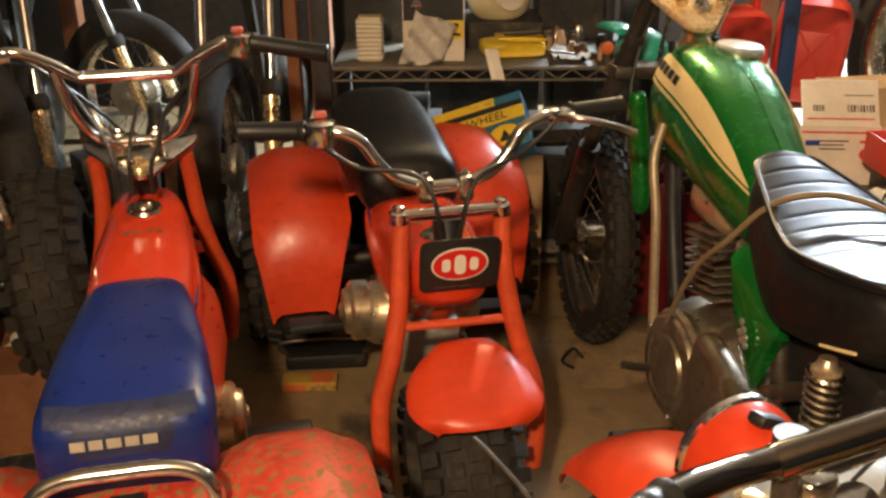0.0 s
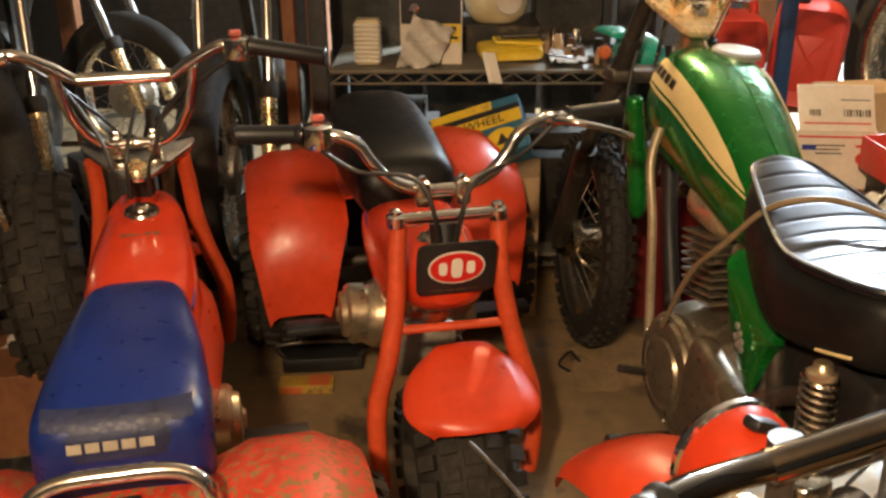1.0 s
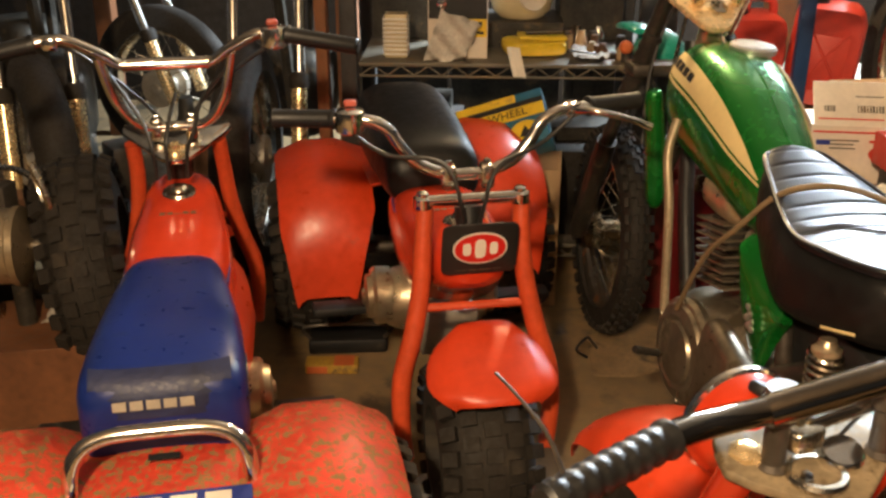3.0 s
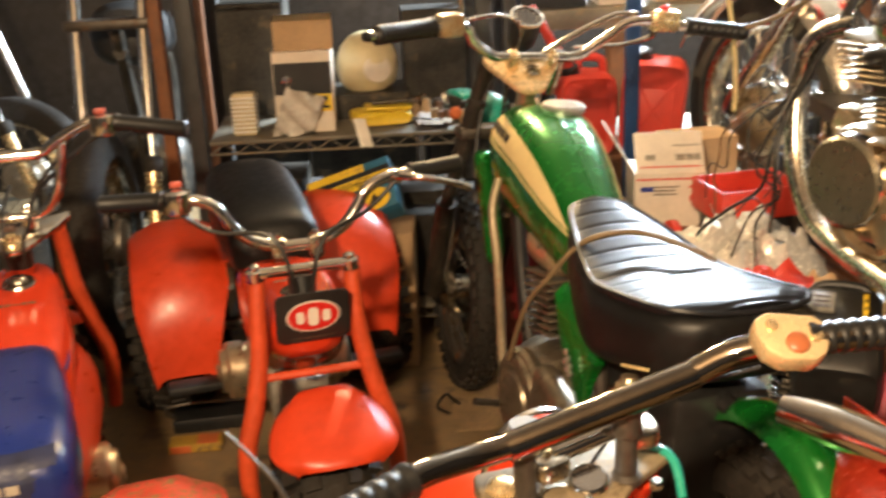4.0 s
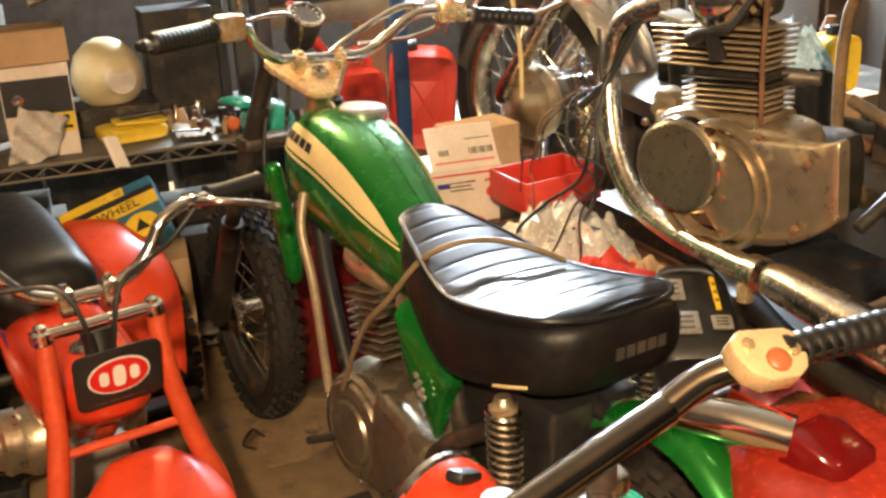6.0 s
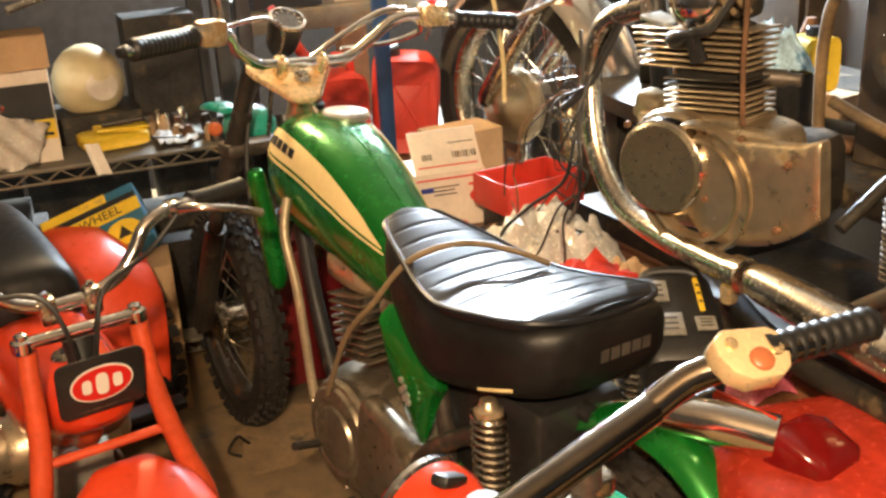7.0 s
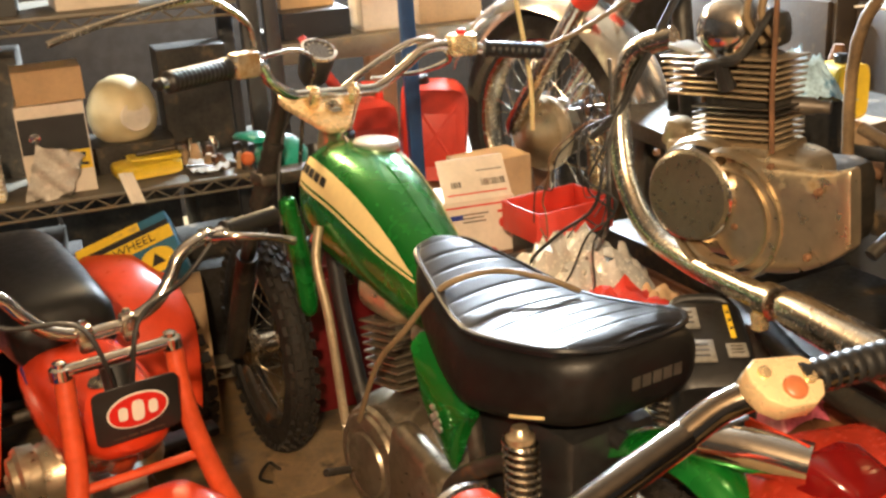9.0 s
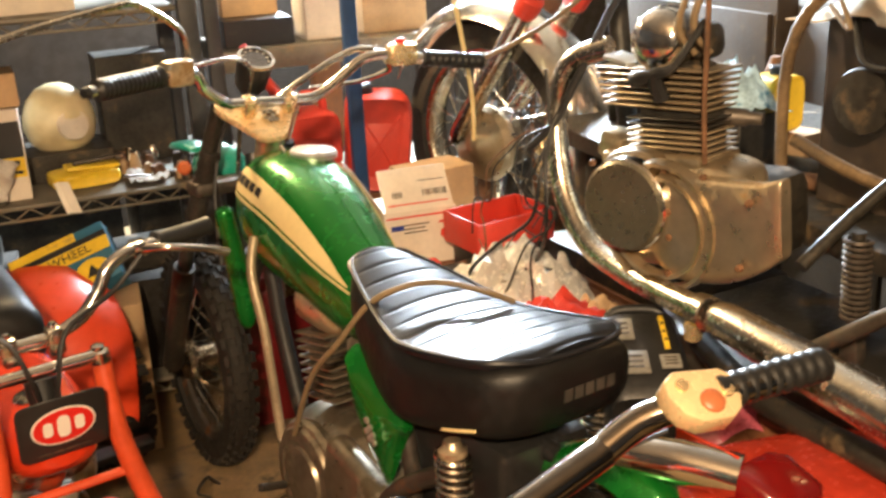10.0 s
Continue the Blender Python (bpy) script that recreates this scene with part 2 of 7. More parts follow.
def join(bm, bm2):
    if bm is None:
        return bm2
    me = bpy.data.meshes.new("tmp")
    bm2.to_mesh(me)
    bm2.free()
    bm.from_mesh(me)
    bpy.data.meshes.remove(me)
    return bm


def oval(w, h, seg=24, power=2.5, centre=(0, 0)):
    """A rounded-rectangle outline."""
    out = []
    for k in range(seg):
        a = 2 * math.pi * k / seg
        c, s = math.cos(a), math.sin(a)
        out.append((centre[0] + w / 2 * math.copysign(abs(c) ** (2 / power), c), centre[1] + h / 2 * math.copysign(abs(s) ** (2 / power), s)))
    return out


def loft_y(sections, seg=24, bm=None):
    """Skins sections across y: (y, x, z, width, height, power)."""
    bm = bm or bmesh.new()
    rings = []
    for y, x, z, w, h, p in sections:
        rings.append([(u, y, v) for u, v in oval(w, h, seg, p, (x, z))])
    return skin(bm, rings)


def smooth_sections(rows, steps=4):
    """Fills in between loft sections."""
    a = np.array(rows, float)
    out = []
    for i in range(len(a) - 1):
        p0, p1, p2, p3 = a[max(i - 1, 0)], a[i], a[i + 1], a[min(i + 2, len(a) - 1)]
        for k in range(steps):
            t = k / steps
            out.append(tuple(0.5 * (2 * p1 + (p2 - p0) * t + (2 * p0 - 5 * p1 + 4 * p2 - p3) * t * t + (3 * p1 - p0 - 3 * p2 + p3) * t ** 3)))
    out.append(tuple(a[-1]))
    return out


def plate(outline, thick, m=None, bm=None, bevel=0.0):
    """A flat plate of that outline (x, y), of that thickness up z."""
    bm2 = bmesh.new()
    lo = [bm2.verts.new((x, y, 0)) for x, y in outline]
    f = bm2.faces.new(lo)
    got = bmesh.ops.extrude_face_region(bm2, geom=[f])
    bmesh.ops.translate(bm2, vec=(0, 0, thick), verts=[v for v in got["geom"] if isinstance(v, bmesh.types.BMVert)])
    if bevel:
        bmesh.ops.bevel(bm2, geom=[e for e in bm2.edges if e.calc_face_angle(0) > 0.6], offset=bevel, segments=2, affect="EDGES", profile=0.5)
    if m:
        bmesh.ops.transform(bm2, matrix=m, verts=bm2.verts)
    return join(bm, bm2)


def sheet(rows, thick):
    """A curved sheet through a grid of points, with thickness."""
    bm = bmesh.new()
    vs = [[bm.verts.new(p) for p in row] for row in rows]
    for i in range(len(vs) - 1):
        for j in range(len(vs[0]) - 1):
            bm.faces.new((vs[i][j], vs[i][j + 1], vs[i + 1][j + 1], vs[i + 1][j]))
    bmesh.ops.recalc_face_normals(bm, faces=bm.faces)
    bmesh.ops.solidify(bm, geom=list(bm.faces), thickness=thick)
    return bm


def axis_to(d, at=(0, 0, 0)):
    """The pose that turns z to the direction d."""
    return Matrix.Translation(at) @ Vector(d).to_track_quat("Z", "Y").to_matrix().to_4x4()


AX_X = axis_to((1, 0, 0))
AX_Y = axis_to((0, 1, 0))


def wheel(parent, centre, radius, tyre_w, tyre_h, knobs=0, spokes=0, rim_material=None, hub_r=0.05, turn=0.0, knob_h=0.008, hub_material=None):
    """Tyre, rim, hub and spokes, with the axle along x, as parts of a thing."""
    m = Matrix.Translation(centre) @ Matrix.Rotation(turn, 4, "Z") @ AX_X
    ri = radius - tyre_h
    prof = []
    for k in range(13):
        a = math.pi * (k / 12)
        prof.append((ri + (radius - ri) * math.sin(a) ** 0.55, -tyre_w / 2 * math.cos(a)))
    bm = lathe(prof + [(ri - 0.004, tyre_w * 0.36), (ri - 0.004, -tyre_w * 0.36), prof[0]], 40, m, cap=False)
    tread = bmesh.new()
    for k in range(knobs):
        for row in range(-2, 3):
            a = 2 * math.pi * (k + 0.5 * (row % 2)) / knobs
            off = row * tyre_w * 0.22
            rr = radius - 0.002 - abs(row) ** 2 * tyre_h * 0.035
            mm = m @ Matrix.Rotation(a, 4, "Z") @ Matrix.Translation((rr, 0, off)) @ Matrix.Rotation(-row * 0.28, 4, "Y")
            knob(tread, mm, (knob_h * 2, 2 * math.pi * radius / knobs * 0.55, tyre_w * 0.17))
    part("tyre", bm, M_RUBBER, parent, angle=30)
    if knobs:
        part("tread", tread, M_RUBBER, parent)["kind"] = "stuff"
    rim = part("rim", lathe([(ri, -tyre_w * 0.36), (ri - 0.008, -tyre_w * 0.34), (ri - 0.02, -tyre_w * 0.2), (ri - 0.022, tyre_w * 0.2), (ri - 0.008, tyre_w * 0.34), (ri, tyre_w * 0.36), (ri + 0.004, tyre_w * 0.3), (ri + 0.004, -tyre_w * 0.3), (ri, -tyre_w * 0.36)], 40, m, cap=False), rim_material or M_OLD_CHROME, parent)
    part("hub", lathe([(0.012, -0.07), (0.02, -0.06), (hub_r, -0.055), (hub_r, -0.03), (hub_r * 0.6, -0.02), (hub_r * 0.6, 0.02), (hub_r, 0.03), (hub_r, 0.055), (0.02, 0.06), (0.012, 0.07)], 24, m), hub_material or M_ALU, parent)
    if spokes:
        bm = bmesh.new()
        for k in range(spokes):
            a = 2 * math.pi * k / spokes
            b = a + (0.5 if k % 2 else -0.5)
            side = 0.045 if (k // 2) % 2 else -0.045
            tube([m @ Vector((hub_r * math.cos(b), hub_r * math.sin(b), side)), m @ Vector(((ri - 0.012) * math.cos(a), (ri - 0.012) * math.sin(a), 0))], 0.0018, 5, 1, bm)
        part("spokes", bm, M_OLD_CHROME, parent)["kind"] = "stuff"
    else:
        part("wheel_disc", lathe([(hub_r * 0.8, -tyre_w * 0.1), (ri * 0.6, -tyre_w * 0.16), (ri - 0.02, -tyre_w * 0.05), (ri - 0.02, tyre_w * 0.05), (ri * 0.6, tyre_w * 0.16), (hub_r * 0.8, tyre_w * 0.1)], 32, m), M_STEEL, parent)
    return rim


CUBE = [(-1, -1, -1), (1, -1, -1), (1, 1, -1), (-1, 1, -1), (-1, -1, 1), (1, -1, 1), (1, 1, 1), (-1, 1, 1)]


def knob(bm, m, s):
    """A small plain block, cheap, for treads and fins."""
    v = [bm.verts.new(m @ Vector((x * s[0] / 2, y * s[1] / 2, z * s[2] / 2))) for x, y, z in CUBE]
    for f in ((0, 3, 2, 1), (4, 5, 6, 7), (0, 1, 5, 4), (1, 2, 6, 5), (2, 3, 7, 6), (3, 0, 4, 7)):
        bm.faces.new([v[i] for i in f])
    return bm


def grip(parent, a, b, r=0.017, ribs=0, material=None, name="grip"):
    """A rubber grip from a to b, with ribs or plain."""
    a, b = Vector(a), Vector(b)
    d = b - a
    length = d.length
    prof = [(r * 1.14, 0), (r * 1.14, 0.005), (r, 0.009)]
    n = ribs * 2 if ribs else 2
    for k in range(n + 1):
        h = 0.012 + (length - 0.02) * k / n
        prof.append((r * (1.06 if ribs and k % 2 else 0.98), h))
        if ribs:
            prof.append((r * (1.06 if k % 2 else 0.98), h + (length - 0.02) / n * 0.6))
    prof += [(r * 1.05, length - 0.004), (r * 0.8, length)]
    return part(name, lathe(prof, 16, axis_to(d, a)), material or M_GRIP, parent)


def bolt(parent, at, d=(0, 0, 1), r=0.008, h=0.008, material=None):
    return part("bolt", lathe([(r, 0), (r, h * 0.7), (r * 0.75, h)], 6, axis_to(d, at)), material or M_CHROME, parent)


def bars_of_print(parent, widths, height, m, material, gap=0.35, name="print"):
    """A row of plain upright blocks where a name is printed."""
    total = sum(widths) + gap * height * (len(widths) - 1)
    x = -total / 2
    bm = bmesh.new()
    for w in widths:
        knob(bm, m @ Matrix.Translation((x + w / 2, 0, 0)), (w, height, 0.0012))
        x += w + gap * height
    return part(name, bm, material, parent)

# ---- the room ----
def slab(name, c, s, material, label, category):
    return solo(name, box(c, s, None, 0), material, label, category, kind="structure")


slab("floor", (0.2, 1.1, -0.05), (6.4, 7.4, 0.1), M_FLOOR, "stained brown concrete garage floor", "floor")
slab("wall_north", (0.2, 4.55, 1.3), (6.4, 0.1, 2.6), M_WALL, "board wall behind the shelves, coloured near black for gloom", "wall")
slab("wall_south", (0.2, -2.4, 1.3), (6.4, 0.1, 2.6), M_WALL, "garage board wall, coloured near black for gloom", "wall")
slab("wall_west", (-2.6, 1.1, 1.3), (0.1, 6.8, 2.6), M_WALL, "garage board wall, coloured near black for gloom", "wall")
slab("wall_east", (3.0, 1.1, 1.3), (0.1, 6.8, 2.6), M_WALL, "garage board wall, coloured near black for gloom", "wall")
slab("ceiling", (0.2, 1.1, 2.65), (6.4, 7.4, 0.1), M_CEIL, "plain board garage ceiling", "ceiling")


# ---- three-wheelers ----
def three_wheeler(m, label, seat_material, fender_material, first):
    """y is forward, the rear axle under y = 0."""
    th = thing("three_wheeler", label, "three-wheeler", m, "three-wheelers")
    # wheels
    for x in (-0.26, 0.26):
        wheel(th, (x, 0.03, 0.2), 0.2, 0.19, 0.1, knobs=26, hub_r=0.04)
    wheel(th, (0, 0.95, 0.175), 0.175, 0.17, 0.085, knobs=24, hub_r=0.04)
    # frame tubes
    part("frame", tube([(0, 0.86, 0.55), (0, 0.78, 0.42), (0, 0.6, 0.36), (0, 0.2, 0.38), (0, -0.05, 0.4)], 0.022), M_FORK_RED, th)
    part("axle", tube([(-0.3, 0.03, 0.2), (0.3, 0.03, 0.2)], 0.016), M_STEEL, th)
    # rear fenders: an arch over each wheel
    prof = spline([(-0.25, 0.33), (-0.22, 0.4), (-0.1, 0.445), (0.06, 0.44), (0.17, 0.395), (0.235, 0.30), (0.26, 0.17)], 5)
    for side in (-1, 1):
        rise = 0.045 if side < 0 and not first else 0.0
        rows = []
        for i, q in enumerate(prof):
            y, z = q[0], q[1]
            k = i / (len(prof) - 1)
            inner = 0.10 if k < 0.7 else 0.10 + (k - 0.7) * 0.2
            outer = 0.335 - 0.035 * max(0.0, k - 0.75) * 4 * 0.9
            row = []
            for u in (0, 0.12, 0.3, 0.5, 0.7, 0.85, 0.94, 1.0):
                crown = 0.004 * math.sin(math.pi * u) + (0.02 if 0.25 < u < 0.75 else 0) * math.sin(math.pi * k)
                lip = -0.022 * max(0, (u - 0.85) / 0.15) ** 2 - 0.01 * max(0, (0.1 - u) / 0.1)
                row.append((side * (inner + (outer - inner) * u), y, z + crown + lip + rise))
            rows.append(row)
        part("rear_fender", sheet(rows, 0.005), fender_material, th, angle=60)
    rows = []
    for y, z, w in ((-0.28, 0.34, 0.11), (-0.2, 0.41, 0.12), (-0.08, 0.445, 0.12), (0.08, 0.45, 0.115), (0.2, 0.45, 0.11)):
        rows.append([(x * w, y, z - 0.01 * x * x) for x in (-1, -0.6, -0.2, 0.2, 0.6, 1)])
    part("fender_bridge", sheet(rows, 0.005), fender_material, th)
    # tank and side panels
    part("tank", loft_y(smooth_sections([(0.42, 0, 0.45, 0.19, 0.16, 3), (0.52, 0, 0.455, 0.2, 0.175, 3.2), (0.64, 0, 0.462, 0.198, 0.185, 3.4), (0.74, 0, 0.474, 0.18, 0.182, 3.2), (0.82, 0, 0.507, 0.155, 0.13, 3.0), (0.88, 0, 0.525, 0.125, 0.095, 2.8), (0.905, 0, 0.53, 0.07, 0.06, 2.4)])), M_RED_PAINT, th)
    cap = part("tank_cap", lathe([(0.033, 0), (0.034, 0.006), (0.031, 0.011), (0.018, 0.013), (0.014, 0.02), (0.006, 0.023)], 24, Matrix.Translation((0, 0.77, 0.563)) @ Matrix.Rotation(0.1, 4, "X")), M_OLD_CHROME, th)
    bars_of_print(th, (0.011, 0.011, 0.011, 0.011, 0.011), 0.011, Matrix.Translation((0, 0.68, 0.558)) @ Matrix.Rotation(0.06, 4, "X"), M_RUSTY, name="tank_mark")
    for side in (-1, 1):
        rows = []
        for y, zt, zb, off in ((0.36, 0.4, 0.27, 0.1), (0.46, 0.44, 0.25, 0.125), (0.6, 0.45, 0.26, 0.135), (0.72, 0.44, 0.3, 0.125), (0.78, 0.42, 0.34, 0.1)):
            rows.append([(side * (off - 0.03 * (1 - math.sin(math.pi * u))), y, zb + (zt - zb) * u) for u in (0, 0.25, 0.5, 0.75, 1)])
        if first:
            part("side_panel", sheet(rows, 0.004), M_RED, th)
        part("stripe", tube([(side * 0.088, 0.46, 0.5), (side * 0.091, 0.6, 0.5), (side * 0.078, 0.75, 0.5)], 0.006, 6), M_DECAL_BLUE, th)
    # seat
    if first:
        rows = [(0.038, 0, 0.47, 0.19, 0.08, 4), (0.046, 0, 0.478, 0.222, 0.13, 4.2), (0.075, 0, 0.482, 0.242, 0.16, 4.6), (0.14, 0, 0.482, 0.242, 0.165, 4.8), (0.25, 0, 0.482, 0.23, 0.16, 4.6), (0.36, 0, 0.488, 0.202, 0.15, 4.4), (0.44, 0, 0.5, 0.172, 0.13, 4), (0.485, 0, 0.495, 0.15, 0.11, 3.6), (0.5, 0, 0.49, 0.11, 0.06, 3)]
    else:
        rows = [(-0.02, 0.02, 0.54, 0.13, 0.08, 3), (0.0, 0.02, 0.55, 0.18, 0.15, 3), (0.08, 0.02, 0.565, 0.215, 0.19, 3.2), (0.22, 0.015, 0.565, 0.22, 0.18, 3.4), (0.34, 0.01, 0.562, 0.215, 0.165, 3.4), (0.43, 0.005, 0.558, 0.205, 0.15, 3.4), (0.475, 0, 0.552, 0.195, 0.12, 3.2), (0.492, 0, 0.545, 0.15, 0.06, 3)]
    seat = part("seat", loft_y(smooth_sections(rows, 3), 32), seat_material, th, "blue vinyl seat with a scuffed rear edge" if first else "smooth black vinyl seat")
    if first:
        part("scuffed_edge", sheet([[(x, 0.0395 + 0.011 * (abs(x) / 0.1) ** 4 + dy, z) for x in (-0.1, -0.085, -0.05, 0, 0.05, 0.085, 0.1)] for dy, z in ((-0.004, 0.5), (-0.0035, 0.515), (-0.001, 0.531), (0.006, 0.545), (0.016, 0.556), (0.032, 0.5635))], 0.002), M_GREY_VINYL, seat)
        bars_of_print(seat, (0.019, 0.018, 0.019, 0.018, 0.019), 0.014, Matrix.Translation((-0.01, 0.0335, 0.524)) @ Matrix.Rotation(radians(84), 4, "X"), M_DULL_PRINT, name="seat_print")
        bars_of_print(seat, (0.03, 0.035), 0.035, Matrix.Translation((0.1195, 0.17, 0.478)) @ Matrix.Rotation(radians(90), 4, "Z") @ Matrix.Rotation(radians(90), 4, "X"), M_DECAL_TEAL, name="side_print")
        part("grab_rail", tube([(-0.12, -0.06, 0.36), (-0.122, -0.055, 0.44), (-0.112, -0.045, 0.497), (-0.075, -0.035, 0.52), (0, -0.033, 0.523), (0.075, -0.035, 0.52), (0.112, -0.045, 0.497), (0.122, -0.055, 0.44), (0.12, -0.06, 0.36)], 0.011, 12), M_CHROME, th, "bent chrome grab rail")
        part("name_badge", box((0.0, 0.0, 0.458), (0.045, 0.014, 0.003), None, 0.001), M_BLACK, th)
        for name, ya, yb, mt in (("blue_stripe", -0.185, -0.145, M_DECAL_BLUE), ("pale_stripe", -0.215, -0.19, M_DECAL_TEAL)):
            rows = []
            for y in (ya, (ya + yb) / 2, yb):
                k, z = min(((i / (len(prof) - 1), q[1]) for i, q in enumerate(prof)), key=lambda e: abs(prof[round(e[0] * (len(prof) - 1))][0] - y))
                z = float(np.interp(y, [q[0] for q in prof], [q[1] for q in prof]))
                rows.append([(0.10 + 0.235 * u, y, z + 0.004 * math.sin(math.pi * u) + (0.02 if 0.25 < u < 0.75 else 0) * math.sin(math.pi * k) + 0.0035) for u in (0.12, 0.3, 0.5, 0.7, 0.85)])
            part(name, sheet(rows, 0.001), mt, th)
        bars_of_print(th, (0.03, 0.03, 0.03, 0.035, 0.035), 0.032, Matrix.Translation((-0.01, -0.1, 0.448)) @ Matrix.Rotation(0.14, 4, "X"), M_WHITE, name="model_print")
        part("print_backing", box((0.0, -0.1, 0.4455), (0.24, 0.05, 0.002), Matrix.Rotation(0.14, 4, "X"), 0), M_DECAL_BLUE, th)
    # engine
    eng = part("engine", lathe([(0.02, -0.12), (0.055, -0.115), (0.07, -0.09), (0.075, -0.04), (0.06, -0.03), (0.06, 0.03), (0.075, 0.04), (0.07, 0.09), (0.055, 0.115), (0.02, 0.12)], 28, Matrix.Translation((0, 0.46, 0.26)) @ AX_X), M_OILY_ALU, th)
    for k in range(7):
        part("cooling_fin", box((0, 0.58 + 0.013 * k, 0.27), (0.12, 0.005, 0.1), None, 0.001), M_ALU, eng)
    part("recoil_cover", lathe([(0.064, -0.02), (0.066, 0.014), (0.06, 0.022), (0.052, 0.022), (0.048, 0.034), (0.02, 0.038), (0.016, 0.044)], 28, Matrix.Translation((0.12, 0.46, 0.27)) @ AX_X), M_OILY_ALU, eng)
    part("recoil_cover", lathe([(0.055, 0), (0.057, 0.02), (0.045, 0.03), (0.02, 0.034)], 24, Matrix.Translation((-0.11, 0.46, 0.27)) @ axis_to((-1, 0, 0))), M_OILY_ALU, eng)
    part("exhaust", tube([(-0.03, 0.68, 0.25), (-0.08, 0.7, 0.2), (-0.1, 0.55, 0.16), (-0.1, 0.3, 0.2), (-0.1, 0.05, 0.28)], [0.014, 0.014, 0.014, 0.03, 0.03]), M_RUSTY, th)
    for side in (-1, 1):
        part("foot_peg", box((side * 0.2, 0.44, 0.235), (0.15, 0.05, 0.02), None, 0.006), M_BLACK, th)
    # fork, bars and front fender
    for side in (-1, 1):
        part("fork_leg", tube([(side * 0.088 - 0.004, 0.87, 0.645), (side * 0.09, 0.885, 0.58), (side * 0.097, 0.9, 0.5), (side * 0.115, 0.918, 0.41), (side * 0.138, 0.932, 0.33), (side * 0.142, 0.945, 0.25), (side * 0.135, 0.952, 0.17)], [0.0155, 0.016, 0.017, 0.018, 0.018, 0.017, 0.015], 12), M_FORK_RED, th)
    part("fork_brace", tube([(-0.108, 0.906, 0.457), (0.098, 0.906, 0.46)], 0.008, 8), M_FORK_RED, th)
    part("steering_head", lathe([(0.024, -0.09), (0.026, 0.03)], 16, Matrix.Translation((0, 0.855, 0.6)) @ Matrix.Rotation(0.3, 4, "X")), M_BLACK, th)
    fr = [(0.912, 0.428, 0.06), (0.93, 0.433, 0.082), (0.955, 0.428, 0.102), (0.99, 0.416, 0.114), (1.03, 0.399, 0.117), (1.06, 0.386, 0.11), (1.08, 0.375, 0.098), (1.09, 0.366, 0.085), (1.094, 0.358, 0.075)]
    rows = []
    for y, z, w in smooth_sections(fr, 3):
        tip = max(0.0, (y - 1.0) / 0.094)
        rows.append([(x * w - 0.012, y - 0.022 * tip * abs(x) ** 3, z - (0.03 - 0.024 * tip) * max(0, abs(x) - 0.6) / 0.4 - 0.004 * abs(x) - 0.008 * max(0, abs(x) - 0.93) / 0.07) for x in (-1, -0.95, -0.88, -0.72, -0.6, -0.3, 0, 0.3, 0.6, 0.72, 0.88, 0.95, 1)])
    part("front_fender", sheet(rows, 0.005), M_RED, th, angle=60)
    if first:
        out = [(-0.112, 0.03), (-0.108, 0.055), (-0.05, 0.03), (0, 0.022), (0.05, 0.03), (0.108, 0.055), (0.112, 0.03), (0.104, 0.01), (0.028, -0.088), (0.012, -0.098), (-0.012, -0.098), (-0.028, -0.088), (-0.104, 0.01)]
        top = part("top_clamp", plate(out, 0.012, Matrix.Translation((0, 0.86, 0.652)) @ Matrix.Rotation(0.25, 4, "X"), bevel=0.004), M_CHROME, th, "bright stamped steel clamp plate")
        part("stem_nut", lathe([(0.022, 0), (0.024, 0.006), (0.02, 0.012), (0.012, 0.014), (0.01, 0.022)], 20, Matrix.Translation((0, 0.79, 0.646)) @ Matrix.Rotation(0.25, 4, "X")), M_GOLD, top)
        for pts in ([(-0.13, 0.785, 0.85), (-0.1, 0.8, 0.79), (-0.06, 0.785, 0.72), (-0.042, 0.76, 0.665), (-0.04, 0.765, 0.6)], [(0.01, 0.83, 0.76), (-0.005, 0.79, 0.72), (-0.015, 0.758, 0.67), (-0.015, 0.762, 0.6)], [(0.12, 0.79, 0.82), (0.06, 0.8, 0.75), (0.04, 0.775, 0.69), (0.025, 0.758, 0.66), (0.02, 0.765, 0.6)]):
            part("cable", tube(pts, 0.0042, 8), M_CABLE, top)
    else:
        top = part("top_clamp", tube([(-0.1, 0.878, 0.655), (0.1, 0.878, 0.655)], 0.011, 12), M_CHROME, th)
        for side in (-1, 1):
            part("clamp_cap", lathe([(0.0175, -0.012), (0.0175, 0.006), (0.011, 0.009), (0.011, 0.015), (0.006, 0.018)], 14, Matrix.Translation((side * 0.088, 0.874, 0.655))), M_CHROME, top)
    for side in (-1, 1):
        part("bar_clamp", box((side * 0.035, 0.836, 0.683), (0.026, 0.03, 0.046), None, 0.006), M_OLD_CHROME, top)
        bolt(top, (side * 0.035, 0.836, 0.706), r=0.007)
    hb = thing_bar(th, first)
    return th


